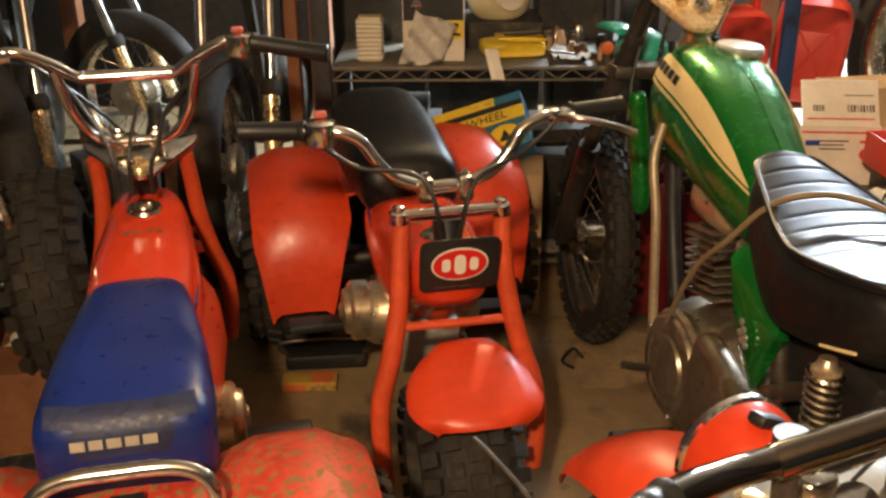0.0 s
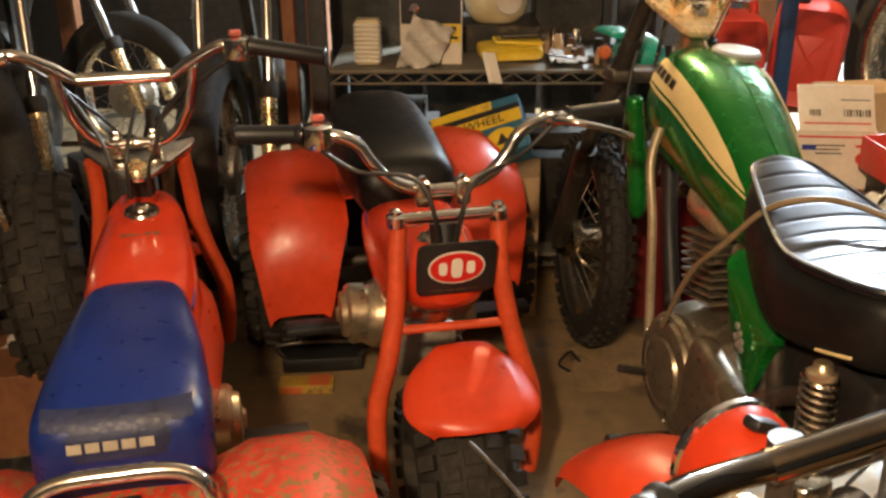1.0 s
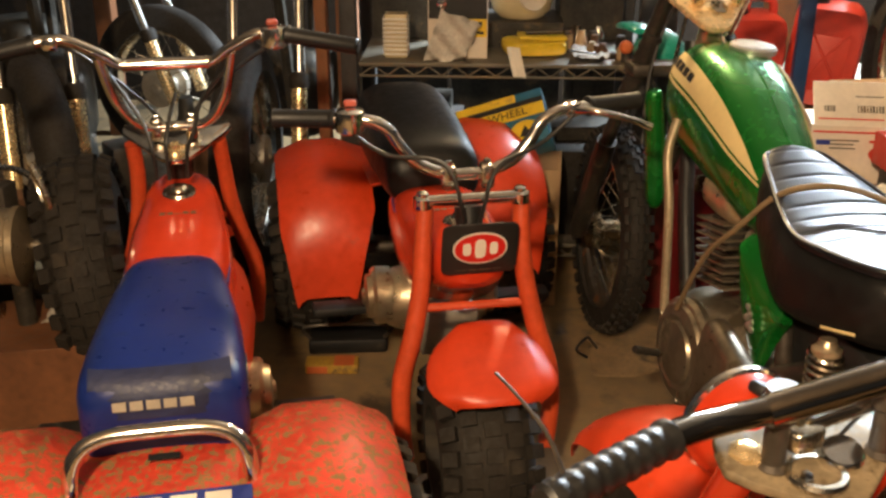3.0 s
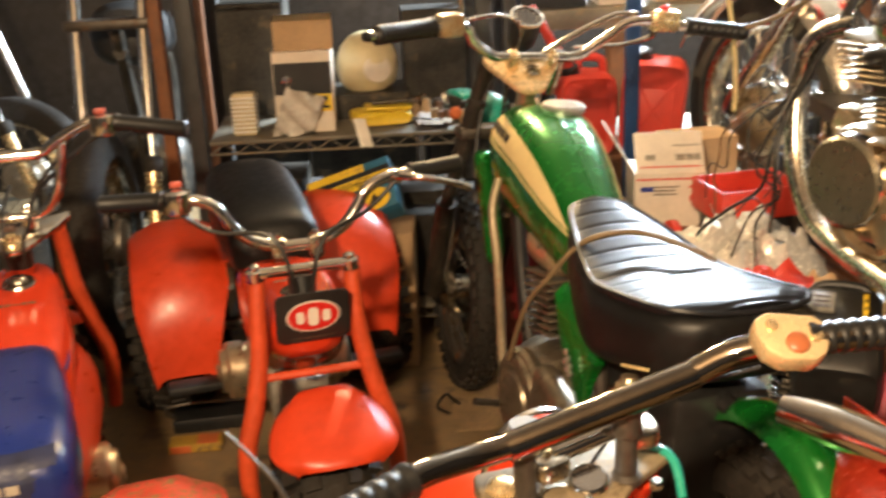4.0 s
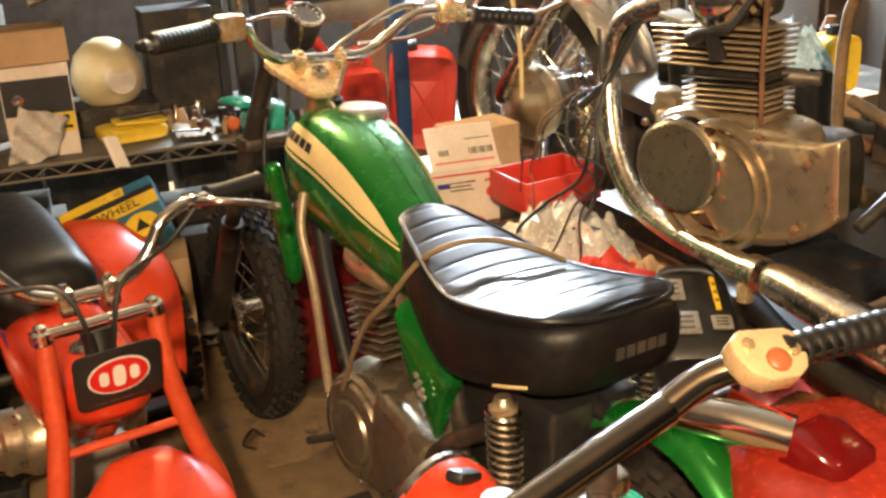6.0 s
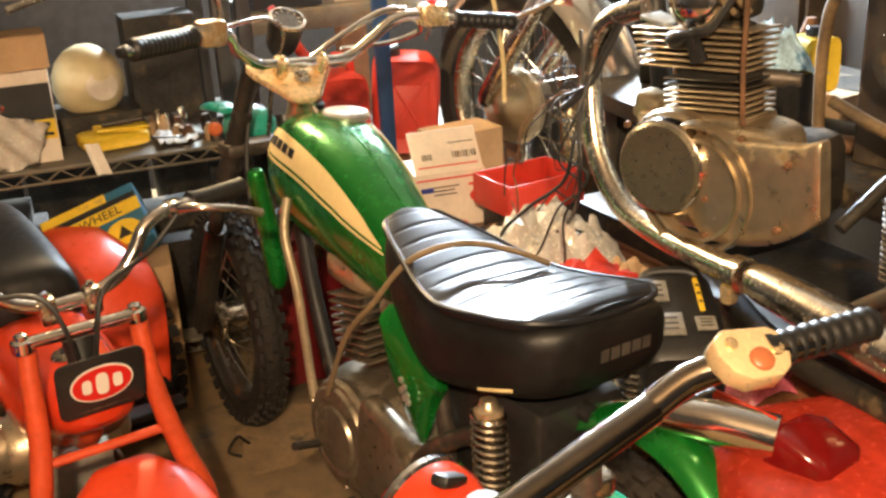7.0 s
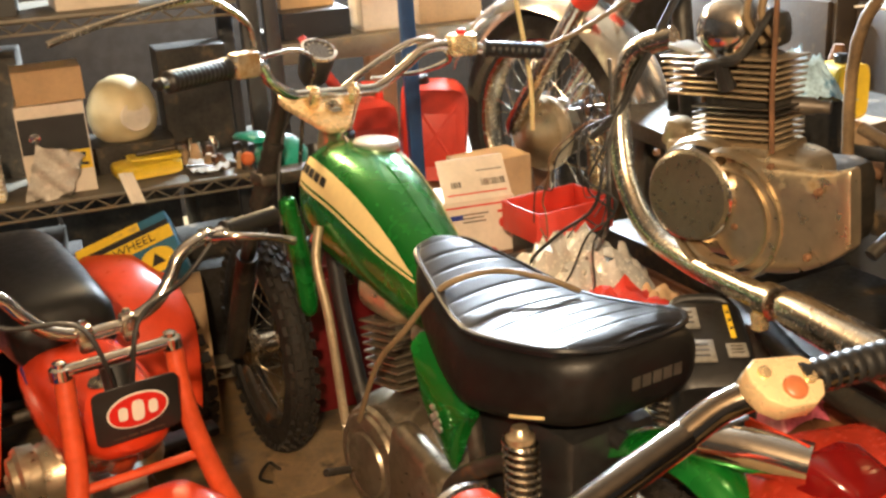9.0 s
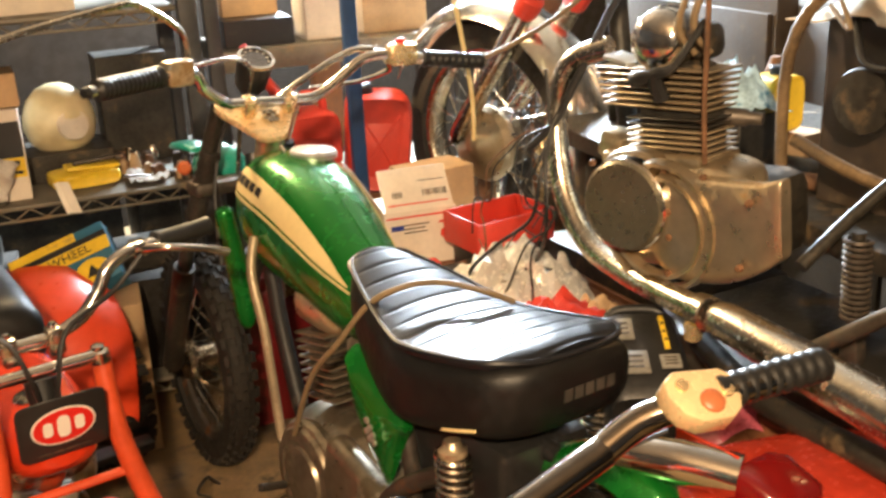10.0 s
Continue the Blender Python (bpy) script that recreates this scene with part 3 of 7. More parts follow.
def thing_bar(th, first):
    y0 = 0.83
    if first:
        half = [(0.0, 0.79, 0.828), (0.08, 0.79, 0.829), (0.124, 0.78, 0.857), (0.175, 0.77, 0.884), (0.21, 0.768, 0.887), (0.24, 0.763, 0.882)]
    else:
        half = [(0.0, y0, 0.685), (0.035, y0, 0.687), (0.086, 0.825, 0.706), (0.117, 0.82, 0.738), (0.139, 0.815, 0.77), (0.172, 0.81, 0.787), (0.21, 0.80, 0.789), (0.235, 0.795, 0.789)]
    full = [(-x, y, z) for x, y, z in half[:0:-1]] + half
    bar = part("handlebar", tube(full, 0.0112, 14), M_CHROME, th, "bent chrome handlebar")
    if first:
        rise = [(0.0, 0.83, 0.69), (0.05, 0.83, 0.69), (0.08, 0.822, 0.709), (0.1, 0.81, 0.742), (0.112, 0.8, 0.775), (0.126, 0.785, 0.848)]
        part("bar_riser", tube([(-x, y, z) for x, y, z in rise[:0:-1]] + rise, 0.0105, 12), M_CHROME, bar)
        part("bar_sleeve", tube([(-0.084, 0.79, 0.829), (0.078, 0.79, 0.829)], 0.0128, 14), M_CHROME, bar)
        for side in (-1, 1):
            part("sleeve_ring", lathe([(0.0128, -0.004), (0.0142, -0.003), (0.0142, 0.003), (0.0128, 0.004)], 16, Matrix.Translation((side * 0.078, 0.79, 0.829)) @ AX_X), M_OLD_CHROME, bar)
    e = Vector(half[-1])
    for side in (-1, 1):
        a = Vector((side * (e.x - 0.005), e.y, e.z))
        b = Vector((side * (e.x + (0.13 if first else 0.105)), e.y - (0.05 if first else 0.03), e.z - (0.018 if first else 0.002)))
        grip(bar, a, b, 0.0165)
    # throttle housing with a red kill switch
    hx = e.x - 0.03
    house = part("throttle_housing", lathe([(0.02, -0.02), (0.026, -0.016), (0.028, 0.0), (0.026, 0.02), (0.018, 0.024)], 20, Matrix.Translation((hx, e.y + 0.005, e.z - 0.005))), M_CHROME, bar)
    part("kill_switch", box((hx - 0.002, e.y - 0.004, e.z + 0.026), (0.022, 0.014, 0.011), None, 0.004), M_FADED, house)
    # lever on the other end
    lv = part("brake_lever", tube([(-(e.x - 0.035), e.y + 0.012, e.z), (-(e.x), e.y + 0.045, e.z + 0.002), (-(e.x + 0.06), e.y + 0.055, e.z - 0.012), (-(e.x + 0.1), e.y + 0.05, e.z - 0.03)], [0.009, 0.007, 0.006, 0.008], 10), M_CHROME, bar)
    part("lever_perch", box((-(e.x - 0.035), e.y + 0.006, e.z), (0.03, 0.035, 0.026), None, 0.007), M_CHROME, lv)
    # cables to the steering head
    part("cable", tube([(hx, e.y + 0.02, e.z - 0.02), (hx - 0.06, e.y + 0.035, e.z - 0.06), (0.05, y0 + 0.04, 0.72), (0.02, y0 + 0.06, 0.64), (0.0, y0 + 0.02, 0.52)], 0.0042, 8), M_CABLE, bar)
    part("cable", tube([(-(hx - 0.01), e.y + 0.03, e.z - 0.005), (-(hx - 0.07), e.y + 0.045, e.z - 0.05), (-0.045, y0 + 0.05, 0.71), (-0.015, y0 + 0.065, 0.63), (0.0, y0 + 0.02, 0.5)], 0.0042, 8), M_CABLE, bar)
    return bar


TRIKE_A = three_wheeler(pose(-0.405, 1.10, 0, 0, 0, 13.5), "red three-wheeler with a blue vinyl seat and dirty rear fenders", M_BLUE_VINYL, M_RED_DIRTY, True)
TRIKE_B = three_wheeler(pose(-0.179, 2.474, 0, 0, 0, 192.8), "red three-wheeler with a black seat and a number plate", M_BLACK_VINYL, M_RED, False)

# plate with an oval emblem on the fork of the second three-wheeler
np_m = Matrix.Translation((-0.006, 0.918, 0.576)) @ Matrix.Rotation(radians(180), 4, "Z") @ Matrix.Rotation(radians(90 + 12), 4, "X")
plate_b = part("front_plate", plate(oval(0.138, 0.108, 28, 9), 0.004, np_m, bevel=0.0015), M_BLACK, TRIKE_B, "black plate with a red and white oval emblem")
mm = np_m @ Matrix.Translation((0.0, 0.004, 0.005))
part("emblem_rim", plate(oval(0.098, 0.066, 40, 2.1), 0.0012, mm), M_WHITE, plate_b)
part("emblem_oval", plate(oval(0.092, 0.06, 40, 2.1), 0.0012, mm @ Matrix.Translation((0, 0, 0.001))), M_DECAL_RED, plate_b)
for x, w, h in ((-0.024, 0.015, 0.026), (0.0, 0.02, 0.04), (0.024, 0.015, 0.026)):
    part("emblem_print", plate(oval(w, h, 20, 3.2, (x, 0)), 0.0012, mm @ Matrix.Translation((0, 0, 0.0022))), M_WHITE, plate_b)
for k, w in enumerate((0.02, 0.016, 0.022, 0.014)):
    part("small_print", plate(oval(w, 0.004, 12, 5, (-0.033 + 0.022 * k, -0.044)), 0.001, np_m @ Matrix.Translation((0, 0, 0.004))), M_STEEL, plate_b)


# ---- green motorcycle ----
C_M = pose(0.66, 1.13, 0, 0, 3, 15)
GREEN = thing("motorcycle", "green trail motorcycle with a ribbed black seat", "motorcycle", C_M, "motorcycles")
wheel(GREEN, (0.03, 1.32, 0.27), 0.27, 0.062, 0.06, knobs=40, spokes=32, rim_material=M_STEEL, hub_material=M_OLD_CHROME, hub_r=0.05, turn=-0.11)
wheel(GREEN, (0.03, -0.02, 0.25), 0.25, 0.075, 0.07, knobs=36, spokes=32, hub_r=0.06)
tank_rows = smooth_sections([(0.405, -0.025, 0.664, 0.081, 0.099, 2.4), (0.431, -0.023, 0.670, 0.115, 0.135, 2.4), (0.475, -0.021, 0.682, 0.137, 0.161, 2.4), (0.546, -0.016, 0.706, 0.161, 0.195, 2.4), (0.617, -0.010, 0.730, 0.182, 0.220, 2.4), (0.706, 0.0, 0.750, 0.204, 0.228, 2.5), (0.794, 0.010, 0.761, 0.218, 0.222, 2.5), (0.856, 0.019, 0.768, 0.205, 0.194, 2.4), (0.896, 0.028, 0.777, 0.150, 0.138, 2.2), (0.905, 0.029, 0.777, 0.075, 0.073, 2.0)], 5)
tank = part("tank", loft_y(tank_rows, 40), M_GREEN, GREEN, "green tank with a cream stripe")


def on_tank(y, a, lift=0.0):
    """A point of the tank's skin at y, a radians round from its right side."""
    rows = np.array(tank_rows)
    x, z, w, h, p = (float(np.interp(y, rows[:, 0], rows[:, k])) for k in range(1, 6))
    c, s = math.cos(a), math.sin(a)
    return Vector((x + (w / 2 + lift) * math.copysign(abs(c) ** (2 / p), c), y, z + (h / 2 + lift) * math.copysign(abs(s) ** (2 / p), s)))


STRIPE_Y = (0.46, 0.52, 0.56, 0.63, 0.71, 0.82, 0.87)
STRIPE_HI = (2.72, 2.54, 2.50, 2.46, 2.42, 2.33, 2.34)
STRIPE_LO = (2.74, 2.84, 2.88, 2.90, 2.88, 2.84, 2.80)


def stripe_angle(y, u):
    """The angle round the tank, u = 0 at the stripe's upper edge and 1 at its lower."""
    hi, lo = float(np.interp(y, STRIPE_Y, STRIPE_HI)), float(np.interp(y, STRIPE_Y, STRIPE_LO))
    return hi + (lo - hi) * u


def tank_band(name, u0, u1, y0, y1, material, lift, flip, parent):
    rows = []
    for k in range(25):
        y = y0 + (y1 - y0) * k / 24
        row = []
        for j in range(7):
            a = stripe_angle(y, u0 + (u1 - u0) * j / 6) if u1 <= 1 else stripe_angle(y, 1) + u0 - 1 + (u1 - u0) * j / 6
            row.append(on_tank(y, math.pi - a if flip else a, lift))
        rows.append(row)
    return part(name, sheet(rows, 0.0008), material, parent)


for flip in (False, True):
    tank_band("stripe", 0, 1, 0.87, 0.462, M_CREAM, 0.0016, flip, tank)
    tank_band("pinstripe", 1.05, 1.1, 0.862, 0.455, M_CREAM, 0.0016, flip, tank)
    for k in range(5):
        y = 0.853 - 0.025 * k
        rows = [[on_tank(yy, math.pi - stripe_angle(yy, u) if flip else stripe_angle(yy, u), 0.0026) for u in (0.34, 0.45, 0.56, 0.68)] for yy in (y, y - 0.01, y - 0.019)]
        part("name_print", sheet(rows, 0.0008), M_BLACK, tank)
part("tank_seam", tube([on_tank(y, math.pi / 2, -0.001) for y in (0.45, 0.53, 0.62, 0.7, 0.78)], 0.003, 6), M_GREEN, tank)
part("tank_cap", lathe([(0.036, -0.012), (0.038, 0.002), (0.044, 0.003), (0.045, 0.012), (0.041, 0.017), (0.02, 0.019), (0.001, 0.02)], 32, Matrix.Translation((0.036, 0.762, 0.862)) @ Matrix.Rotation(0.03, 4, "Y") @ Matrix.Rotation(0.03, 4, "X")), M_SATIN, tank, "bright chrome filler cap")
part("cap_latch", tube([(0.005, 0.81, 0.866), (0.0, 0.82, 0.882), (0.005, 0.815, 0.888)], 0.004, 8), M_CHROME, tank)

M_DIAL = mat("dusty_dial_face", (0.07, 0.06, 0.055), 0.25, vary=0.3, scale=30)
M_SIDE_TUBE = mat("dull_tan_tube", (0.36, 0.29, 0.19), 0.42, metal=0.45, vary=0.2, scale=20, spots=(RUST, 40, 0.64, 0.7))
M_SEAT_PRINT = mat("worn_seat_print", (0.055, 0.05, 0.042), 0.5, vary=0.3, scale=30)
# seat: black side wall below a ribbed top
side_rows = smooth_sections([(0.014, 0.016, 0.68, 0.15, 0.07, 3), (0.024, 0.012, 0.675, 0.205, 0.105, 3.2), (0.055, 0.0, 0.669, 0.25, 0.125, 3.6), (0.1, -0.015, 0.663, 0.256, 0.128, 3.8), (0.2, -0.038, 0.651, 0.25, 0.138, 3.8), (0.27, -0.04, 0.652, 0.222, 0.15, 3.6), (0.35, -0.04, 0.672, 0.176, 0.148, 3.2), (0.41, -0.045, 0.701, 0.128, 0.122, 2.8), (0.445, -0.044, 0.723, 0.085, 0.092, 2.5), (0.464, -0.042, 0.738, 0.045, 0.05, 2.2)], 4)
seat_c = part("seat", loft_y(side_rows, 40), M_BLACK_VINYL, GREEN, "long black seat with a ribbed shiny top")
sr = np.array(side_rows)
rows, welt_l, welt_r = [], [], []
for k in range(193):
    y = 0.024 + 0.436 * k / 192
    x, z, w, h = (float(np.interp(y, sr[:, 0], sr[:, q])) for q in (1, 2, 3, 4))
    rib = min(1.0, 2.2 * abs(math.sin(math.pi * (y - 0.03) / 0.0365))) ** 0.6
    half = w / 2 * 0.95 * min(1.0, 0.55 + 0.45 * min(1, max(0, (y - 0.022) / 0.035)) ** 0.5, 0.3 + (0.464 - y) / 0.03)
    row = []
    for j in range(15):
        u = -1 + j / 7
        row.append((x + half * u, y, z + h / 2 * (1 - 0.13 * u * u) + 0.0095 + 0.0022 * rib * (1 - u ** 6)))
    rows.append(row)
    welt_l.append(row[0])
    welt_r.append(row[-1])
part("seat_top", sheet(rows, 0.012), M_SEAT_TOP, seat_c, "ribbed shiny black vinyl top", angle=75)
edge = welt_l[::12] + welt_r[::-12]
part("seat_welt", tube([(p[0] * 1.0, p[1], p[2] - 0.001) for p in edge], 0.005, 8, 3, closed=True), M_SEAT_TOP, seat_c)
bars_of_print(seat_c, (0.015, 0.016, 0.016, 0.016, 0.015), 0.018, Matrix.Translation((0.025, 0.0125, 0.672)) @ Matrix.Rotation(radians(90), 4, "X"), M_SEAT_PRINT, 0.25, "seat_print")
part("seat_strap", tube([(-0.146, 0.125, 0.617), (-0.146, 0.09, 0.629), (-0.14, 0.06, 0.638)], 0.0026, 6), M_CREAM, seat_c)

# frame
for name, pts, r, mt in (
    ("frame_tube", [(0.01, 0.96, 0.84), (0.0, 0.9, 0.66), (0.0, 0.84, 0.45), (0, 0.72, 0.26), (0, 0.4, 0.2)], 0.017, M_BLACK),
    ("frame_tube", [(0.01, 0.95, 0.82), (0, 0.6, 0.66), (0, 0.4, 0.58), (0, 0.2, 0.57), (0, 0.04, 0.56)], 0.016, M_BLACK),
    ("frame_tube", [(-0.1, 0.3, 0.6), (-0.1, 0.26, 0.45), (-0.08, 0.3, 0.25)], 0.014, M_STEEL),
    ("frame_tube", [(-0.13, 0.1, 0.56), (-0.13, 0.25, 0.46), (-0.12, 0.36, 0.34)], 0.015, M_STEEL),
    ("swing_arm", [(-0.1, 0.36, 0.3), (-0.11, 0.15, 0.3), (-0.1, -0.03, 0.31)], 0.02, M_STEEL),
    ("swing_arm", [(0.1, 0.36, 0.3), (0.11, 0.15, 0.3), (0.1, -0.03, 0.31)], 0.02, M_STEEL),
):
    part(name, tube(pts, r, 12), mt, GREEN)
# made-up dark block that hides lit floor in the gap below the seat
part("dark_gap_block", box((0.0, 0.19, 0.47), (0.17, 0.26, 0.22), None, 0.02), M_BLACK, GREEN)
part("chain_guard", box((-0.09, 0.12, 0.36), (0.02, 0.34, 0.05), None, 0.008), M_BLACK, GREEN)
# shocks with springs
for side in (-1, 1):
    top, low = Vector((side * 0.14 - 0.002, 0.108, 0.604)), Vector((side * 0.14, 0.085, 0.34))
    sh = part("shock_absorber", tube([top, low], 0.013, 12), M_STEEL, GREEN)
    coil = []
    for k in range(17 * 12 + 1):
        a = 2 * math.pi * k / 12
        c = top.lerp(low, 0.06 + 0.76 * k / 204)
        coil.append(c + Vector((math.cos(a) * 0.0235, math.sin(a) * 0.0235, 0)))
    part("spring", tube(coil, 0.0042, 7, 1, smooth=False), M_OLD_CHROME, sh)
    part("spring_seat", lathe([(0.014, 0.006), (0.021, 0.008), (0.021, 0.016), (0.015, 0.02), (0.012, 0.03)], 20, axis_to(top - low, top - (top - low).normalized() * 0.028)), M_OILY_ALU, sh)
# engine
ENG = part("engine", loft_y(smooth_sections([(0.32, -0.01, 0.3, 0.12, 0.1, 3), (0.36, -0.01, 0.32, 0.2, 0.2, 3), (0.48, -0.01, 0.32, 0.22, 0.25, 3.2), (0.62, -0.01, 0.32, 0.22, 0.24, 3), (0.7, -0.01, 0.31, 0.15, 0.16, 2.6), (0.72, -0.01, 0.31, 0.08, 0.08, 2.2)], 3), 28), M_DIRTY_ALU, GREEN)
part("engine_cover", lathe([(0.1, 0), (0.105, 0.015), (0.1, 0.024), (0.094, 0.026), (0.09, 0.033), (0.07, 0.037), (0.066, 0.034), (0.06, 0.034), (0.057, 0.04), (0.04, 0.044), (0.015, 0.046)], 36, Matrix.Translation((-0.11, 0.535, 0.35)) @ axis_to((-1, 0, 0))), M_DIRTY_ALU, ENG)
part("sprocket_cover", box((-0.12, 0.4, 0.35), (0.05, 0.17, 0.2), Matrix.Rotation(0.25, 4, "X"), 0.02, None, 3), M_DIRTY_ALU, ENG)
for k in range(6):
    a = radians(20 + 60 * k)
    bolt(ENG, (-0.134, 0.535 + 0.097 * math.cos(a), 0.35 + 0.097 * math.sin(a)), (-1, 0, 0), 0.006, 0.006, M_OLD_CHROME)
cyl_c = part("cylinder", box((-0.03, 0.585, 0.53), (0.08, 0.08, 0.13), None, 0.01), M_GREASE, ENG)
for k in range(9):
    part("cooling_fin", box((-0.03, 0.565 + 0.004 * k, 0.475 + 0.014 * k), (0.11, 0.11, 0.005), Matrix.Rotation(-0.2, 4, "X"), 0.002), M_DIRTY_ALU, cyl_c)
part("cylinder_head", loft_y(smooth_sections([(0.52, -0.01, 0.63, 0.08, 0.05, 3), (0.55, -0.01, 0.63, 0.14, 0.08, 3), (0.64, -0.01, 0.635, 0.15, 0.08, 3), (0.69, -0.01, 0.62, 0.08, 0.05, 3)], 3), 20), M_OILY_ALU, ENG)
part("rocker_cap", lathe([(0.024, 0), (0.024, 0.016), (0.017, 0.02), (0.014, 0.028)], 6, Matrix.Translation((-0.06, 0.63, 0.665)) @ axis_to((-0.6, 0.1, 0.8))), M_OLD_CHROME, ENG)
part("carburettor", lathe([(0.024, 0), (0.028, 0.03), (0.022, 0.06), (0.028, 0.07), (0.028, 0.1)], 16, Matrix.Translation((-0.03, 0.52, 0.58)) @ axis_to((0, -1, 0.1))), M_ALU, ENG)
pedal = part("shift_pedal", tube([(-0.11, 0.58, 0.305), (-0.145, 0.572, 0.324), (-0.17, 0.565, 0.333)], 0.0045, 8), M_OLD_CHROME, ENG)
part("pedal_rubber", tube([(-0.165, 0.566, 0.332), (-0.22, 0.55, 0.352)], 0.0075, 12), M_RUBBER, pedal)
part("foot_peg", tube([(-0.12, 0.52, 0.21), (-0.24, 0.52, 0.215)], 0.016, 10), M_RUBBER, GREEN)
part("exhaust", tube([(0.06, 0.67, 0.6), (0.12, 0.74, 0.5), (0.14, 0.66, 0.32), (0.15, 0.3, 0.34), (0.16, -0.1, 0.45)], [0.018, 0.018, 0.018, 0.03, 0.03]), M_OLD_CHROME, GREEN)
# side cover with a small badge
rows = []
for y, zt, zb in smooth_sections([(0.397, 0.645, 0.6), (0.375, 0.65, 0.5), (0.34, 0.632, 0.455), (0.31, 0.612, 0.432), (0.285, 0.592, 0.47), (0.258, 0.574, 0.53), (0.24, 0.566, 0.558)], 4):
    rows.append([(-0.114 - 0.02 * math.sin(math.pi * u / 10), y, zb + (zt - zb) * u / 10) for u in range(11)])
cover = part("side_cover", sheet(rows, 0.006), M_GREEN, GREEN, "green side cover with a small badge")
bm = bmesh.new()
for k, (dy, dz) in enumerate(((0, 0), (0.012, -0.012), (-0.01, -0.014), (0.002, -0.026), (-0.014, -0.03), (0.012, 0.012))):
    lathe([(0.006, 0), (0.006, 0.003), (0.003, 0.005)], 10, Matrix.Translation((-0.141, 0.315 + dy * 0.75, 0.54 + dz * 0.75)) @ axis_to((-1, 0, 0)), bm)
part("badge", bm, M_SATIN, cover)
# rear fender, lamp bracket and lamp
rows = []
for y, z, w in smooth_sections([(0.06, 0.57, 0.034), (0.01, 0.594, 0.036), (-0.06, 0.604, 0.037), (-0.12, 0.589, 0.037), (-0.18, 0.55, 0.037), (-0.24, 0.493, 0.036), (-0.29, 0.43, 0.034)], 3):
    rows.append([(math.sin(a) * w * 1.2 + 0.022, y, z - 0.04 * (1 - math.cos(a))) for a in (-1.4, -1, -0.6, -0.2, 0.2, 0.6, 1, 1.4)])
part("rear_fender", sheet(rows, 0.003), M_GREEN, GREEN)
bracket = part("lamp_bracket", tube([(0.0, -0.07, 0.62), (0.035, -0.14, 0.622), (0.07, -0.21, 0.618)], [0.024, 0.03, 0.03], 16), M_CHROME, GREEN, "chrome tail lamp bracket")
part("bracket_plate", plate([(-0.05, -0.05), (0.05, -0.05), (0.05, 0.05), (-0.05, 0.05)], 0.003, Matrix.Translation((0.07, -0.16, 0.6)) @ Matrix.Rotation(radians(80), 4, "Y")), M_RED_PAINT, bracket)
lens = part("tail_lamp", loft_y([(-0.29, 0.1, 0.585, 0.06, 0.045, 6), (-0.28, 0.1, 0.587, 0.09, 0.065, 6), (-0.23, 0.095, 0.6, 0.1, 0.075, 7), (-0.21, 0.09, 0.602, 0.09, 0.07, 6)], 24), M_LENS, GREEN, "red plastic tail lamp lens")
part("fork_cover", tube([(-0.058, 0.97, 0.735), (-0.055, 0.97, 0.715), (-0.037, 0.97, 0.608), (-0.022, 0.972, 0.5), (-0.018, 0.975, 0.47)], [0.013, 0.02, 0.0225, 0.021, 0.012], 14), M_GREEN, GREEN)
# fork, clamps and bars (turned a little to the right)
for side in (-1, 1):
    x0 = 0.045 + side * 0.085
    leg = part("fork_leg", tube([(x0, 0.99, 0.945), (x0 - 0.025, 1.08, 0.72), (x0 - 0.045, 1.16, 0.52)], 0.0165, 14), M_GREASE if side < 0 else M_CHROME, GREEN)
    part("fork_slider", tube([(x0 - 0.04, 1.14, 0.57), (x0 - 0.03, 1.235, 0.4), (x0 - 0.015, 1.32, 0.27)], 0.024, 14), M_GREASE, leg)
    part("fork_boot", lathe([(0.0225 if k % 2 else 0.0195, 0.012 * k) for k in range(15)], 16, axis_to((0.025, -0.09, 0.21), (x0 - 0.028, 1.09, 0.69))), M_RUBBER, leg)
trip = part("top_clamp", plate([(-0.085, 0.03), (-0.078, 0.042), (-0.045, 0.03), (0.045, 0.03), (0.078, 0.042), (0.085, 0.03), (0.08, 0.008), (0.03, -0.075), (0.015, -0.085), (-0.015, -0.085), (-0.03, -0.075), (-0.08, 0.008)], 0.016, Matrix.Translation((0.022, 0.945, 0.915)) @ Matrix.Rotation(-0.1, 4, "Z") @ Matrix.Rotation(0.5, 4, "X"), bevel=0.005), M_BRASS, GREEN, "worn bright top fork clamp")
part("stem_nut", lathe([(0.02, 0), (0.02, 0.01), (0.012, 0.014), (0.01, 0.02)], 6, Matrix.Translation((0.03, 0.916, 0.913)) @ Matrix.Rotation(0.5, 4, "X")), M_OLD_CHROME, trip)
part("steering_head", lathe([(0.028, 0), (0.03, 0.02), (0.026, 0.03), (0.026, 0.1), (0.032, 0.11)], 20, axis_to((0.0, -0.25, 0.97), (0.03, 0.945, 0.79))), M_OILY_ALU, GREEN)
part("lower_clamp", box((0.03, 1.06, 0.76), (0.23, 0.06, 0.03), None, 0.01), M_STEEL, GREEN)
CB = [(-0.359, 0.8, 1.02), (-0.218, 0.86, 1.025), (-0.171, 0.88, 1.024), (-0.132, 0.89, 1.02), (-0.108, 0.9, 0.986), (-0.064, 0.91, 0.957), (-0.028, 0.912, 0.952), (0.073, 0.912, 0.948), (0.135, 0.91, 0.95), (0.188, 0.9, 0.984), (0.237, 0.89, 1.018), (0.29, 0.872, 1.024), (0.352, 0.85, 1.013), (0.478, 0.8, 1.001)]
hb = part("handlebar", tube(CB, 0.011, 12), M_CHROME, GREEN, "wide chrome handlebar with a brace")
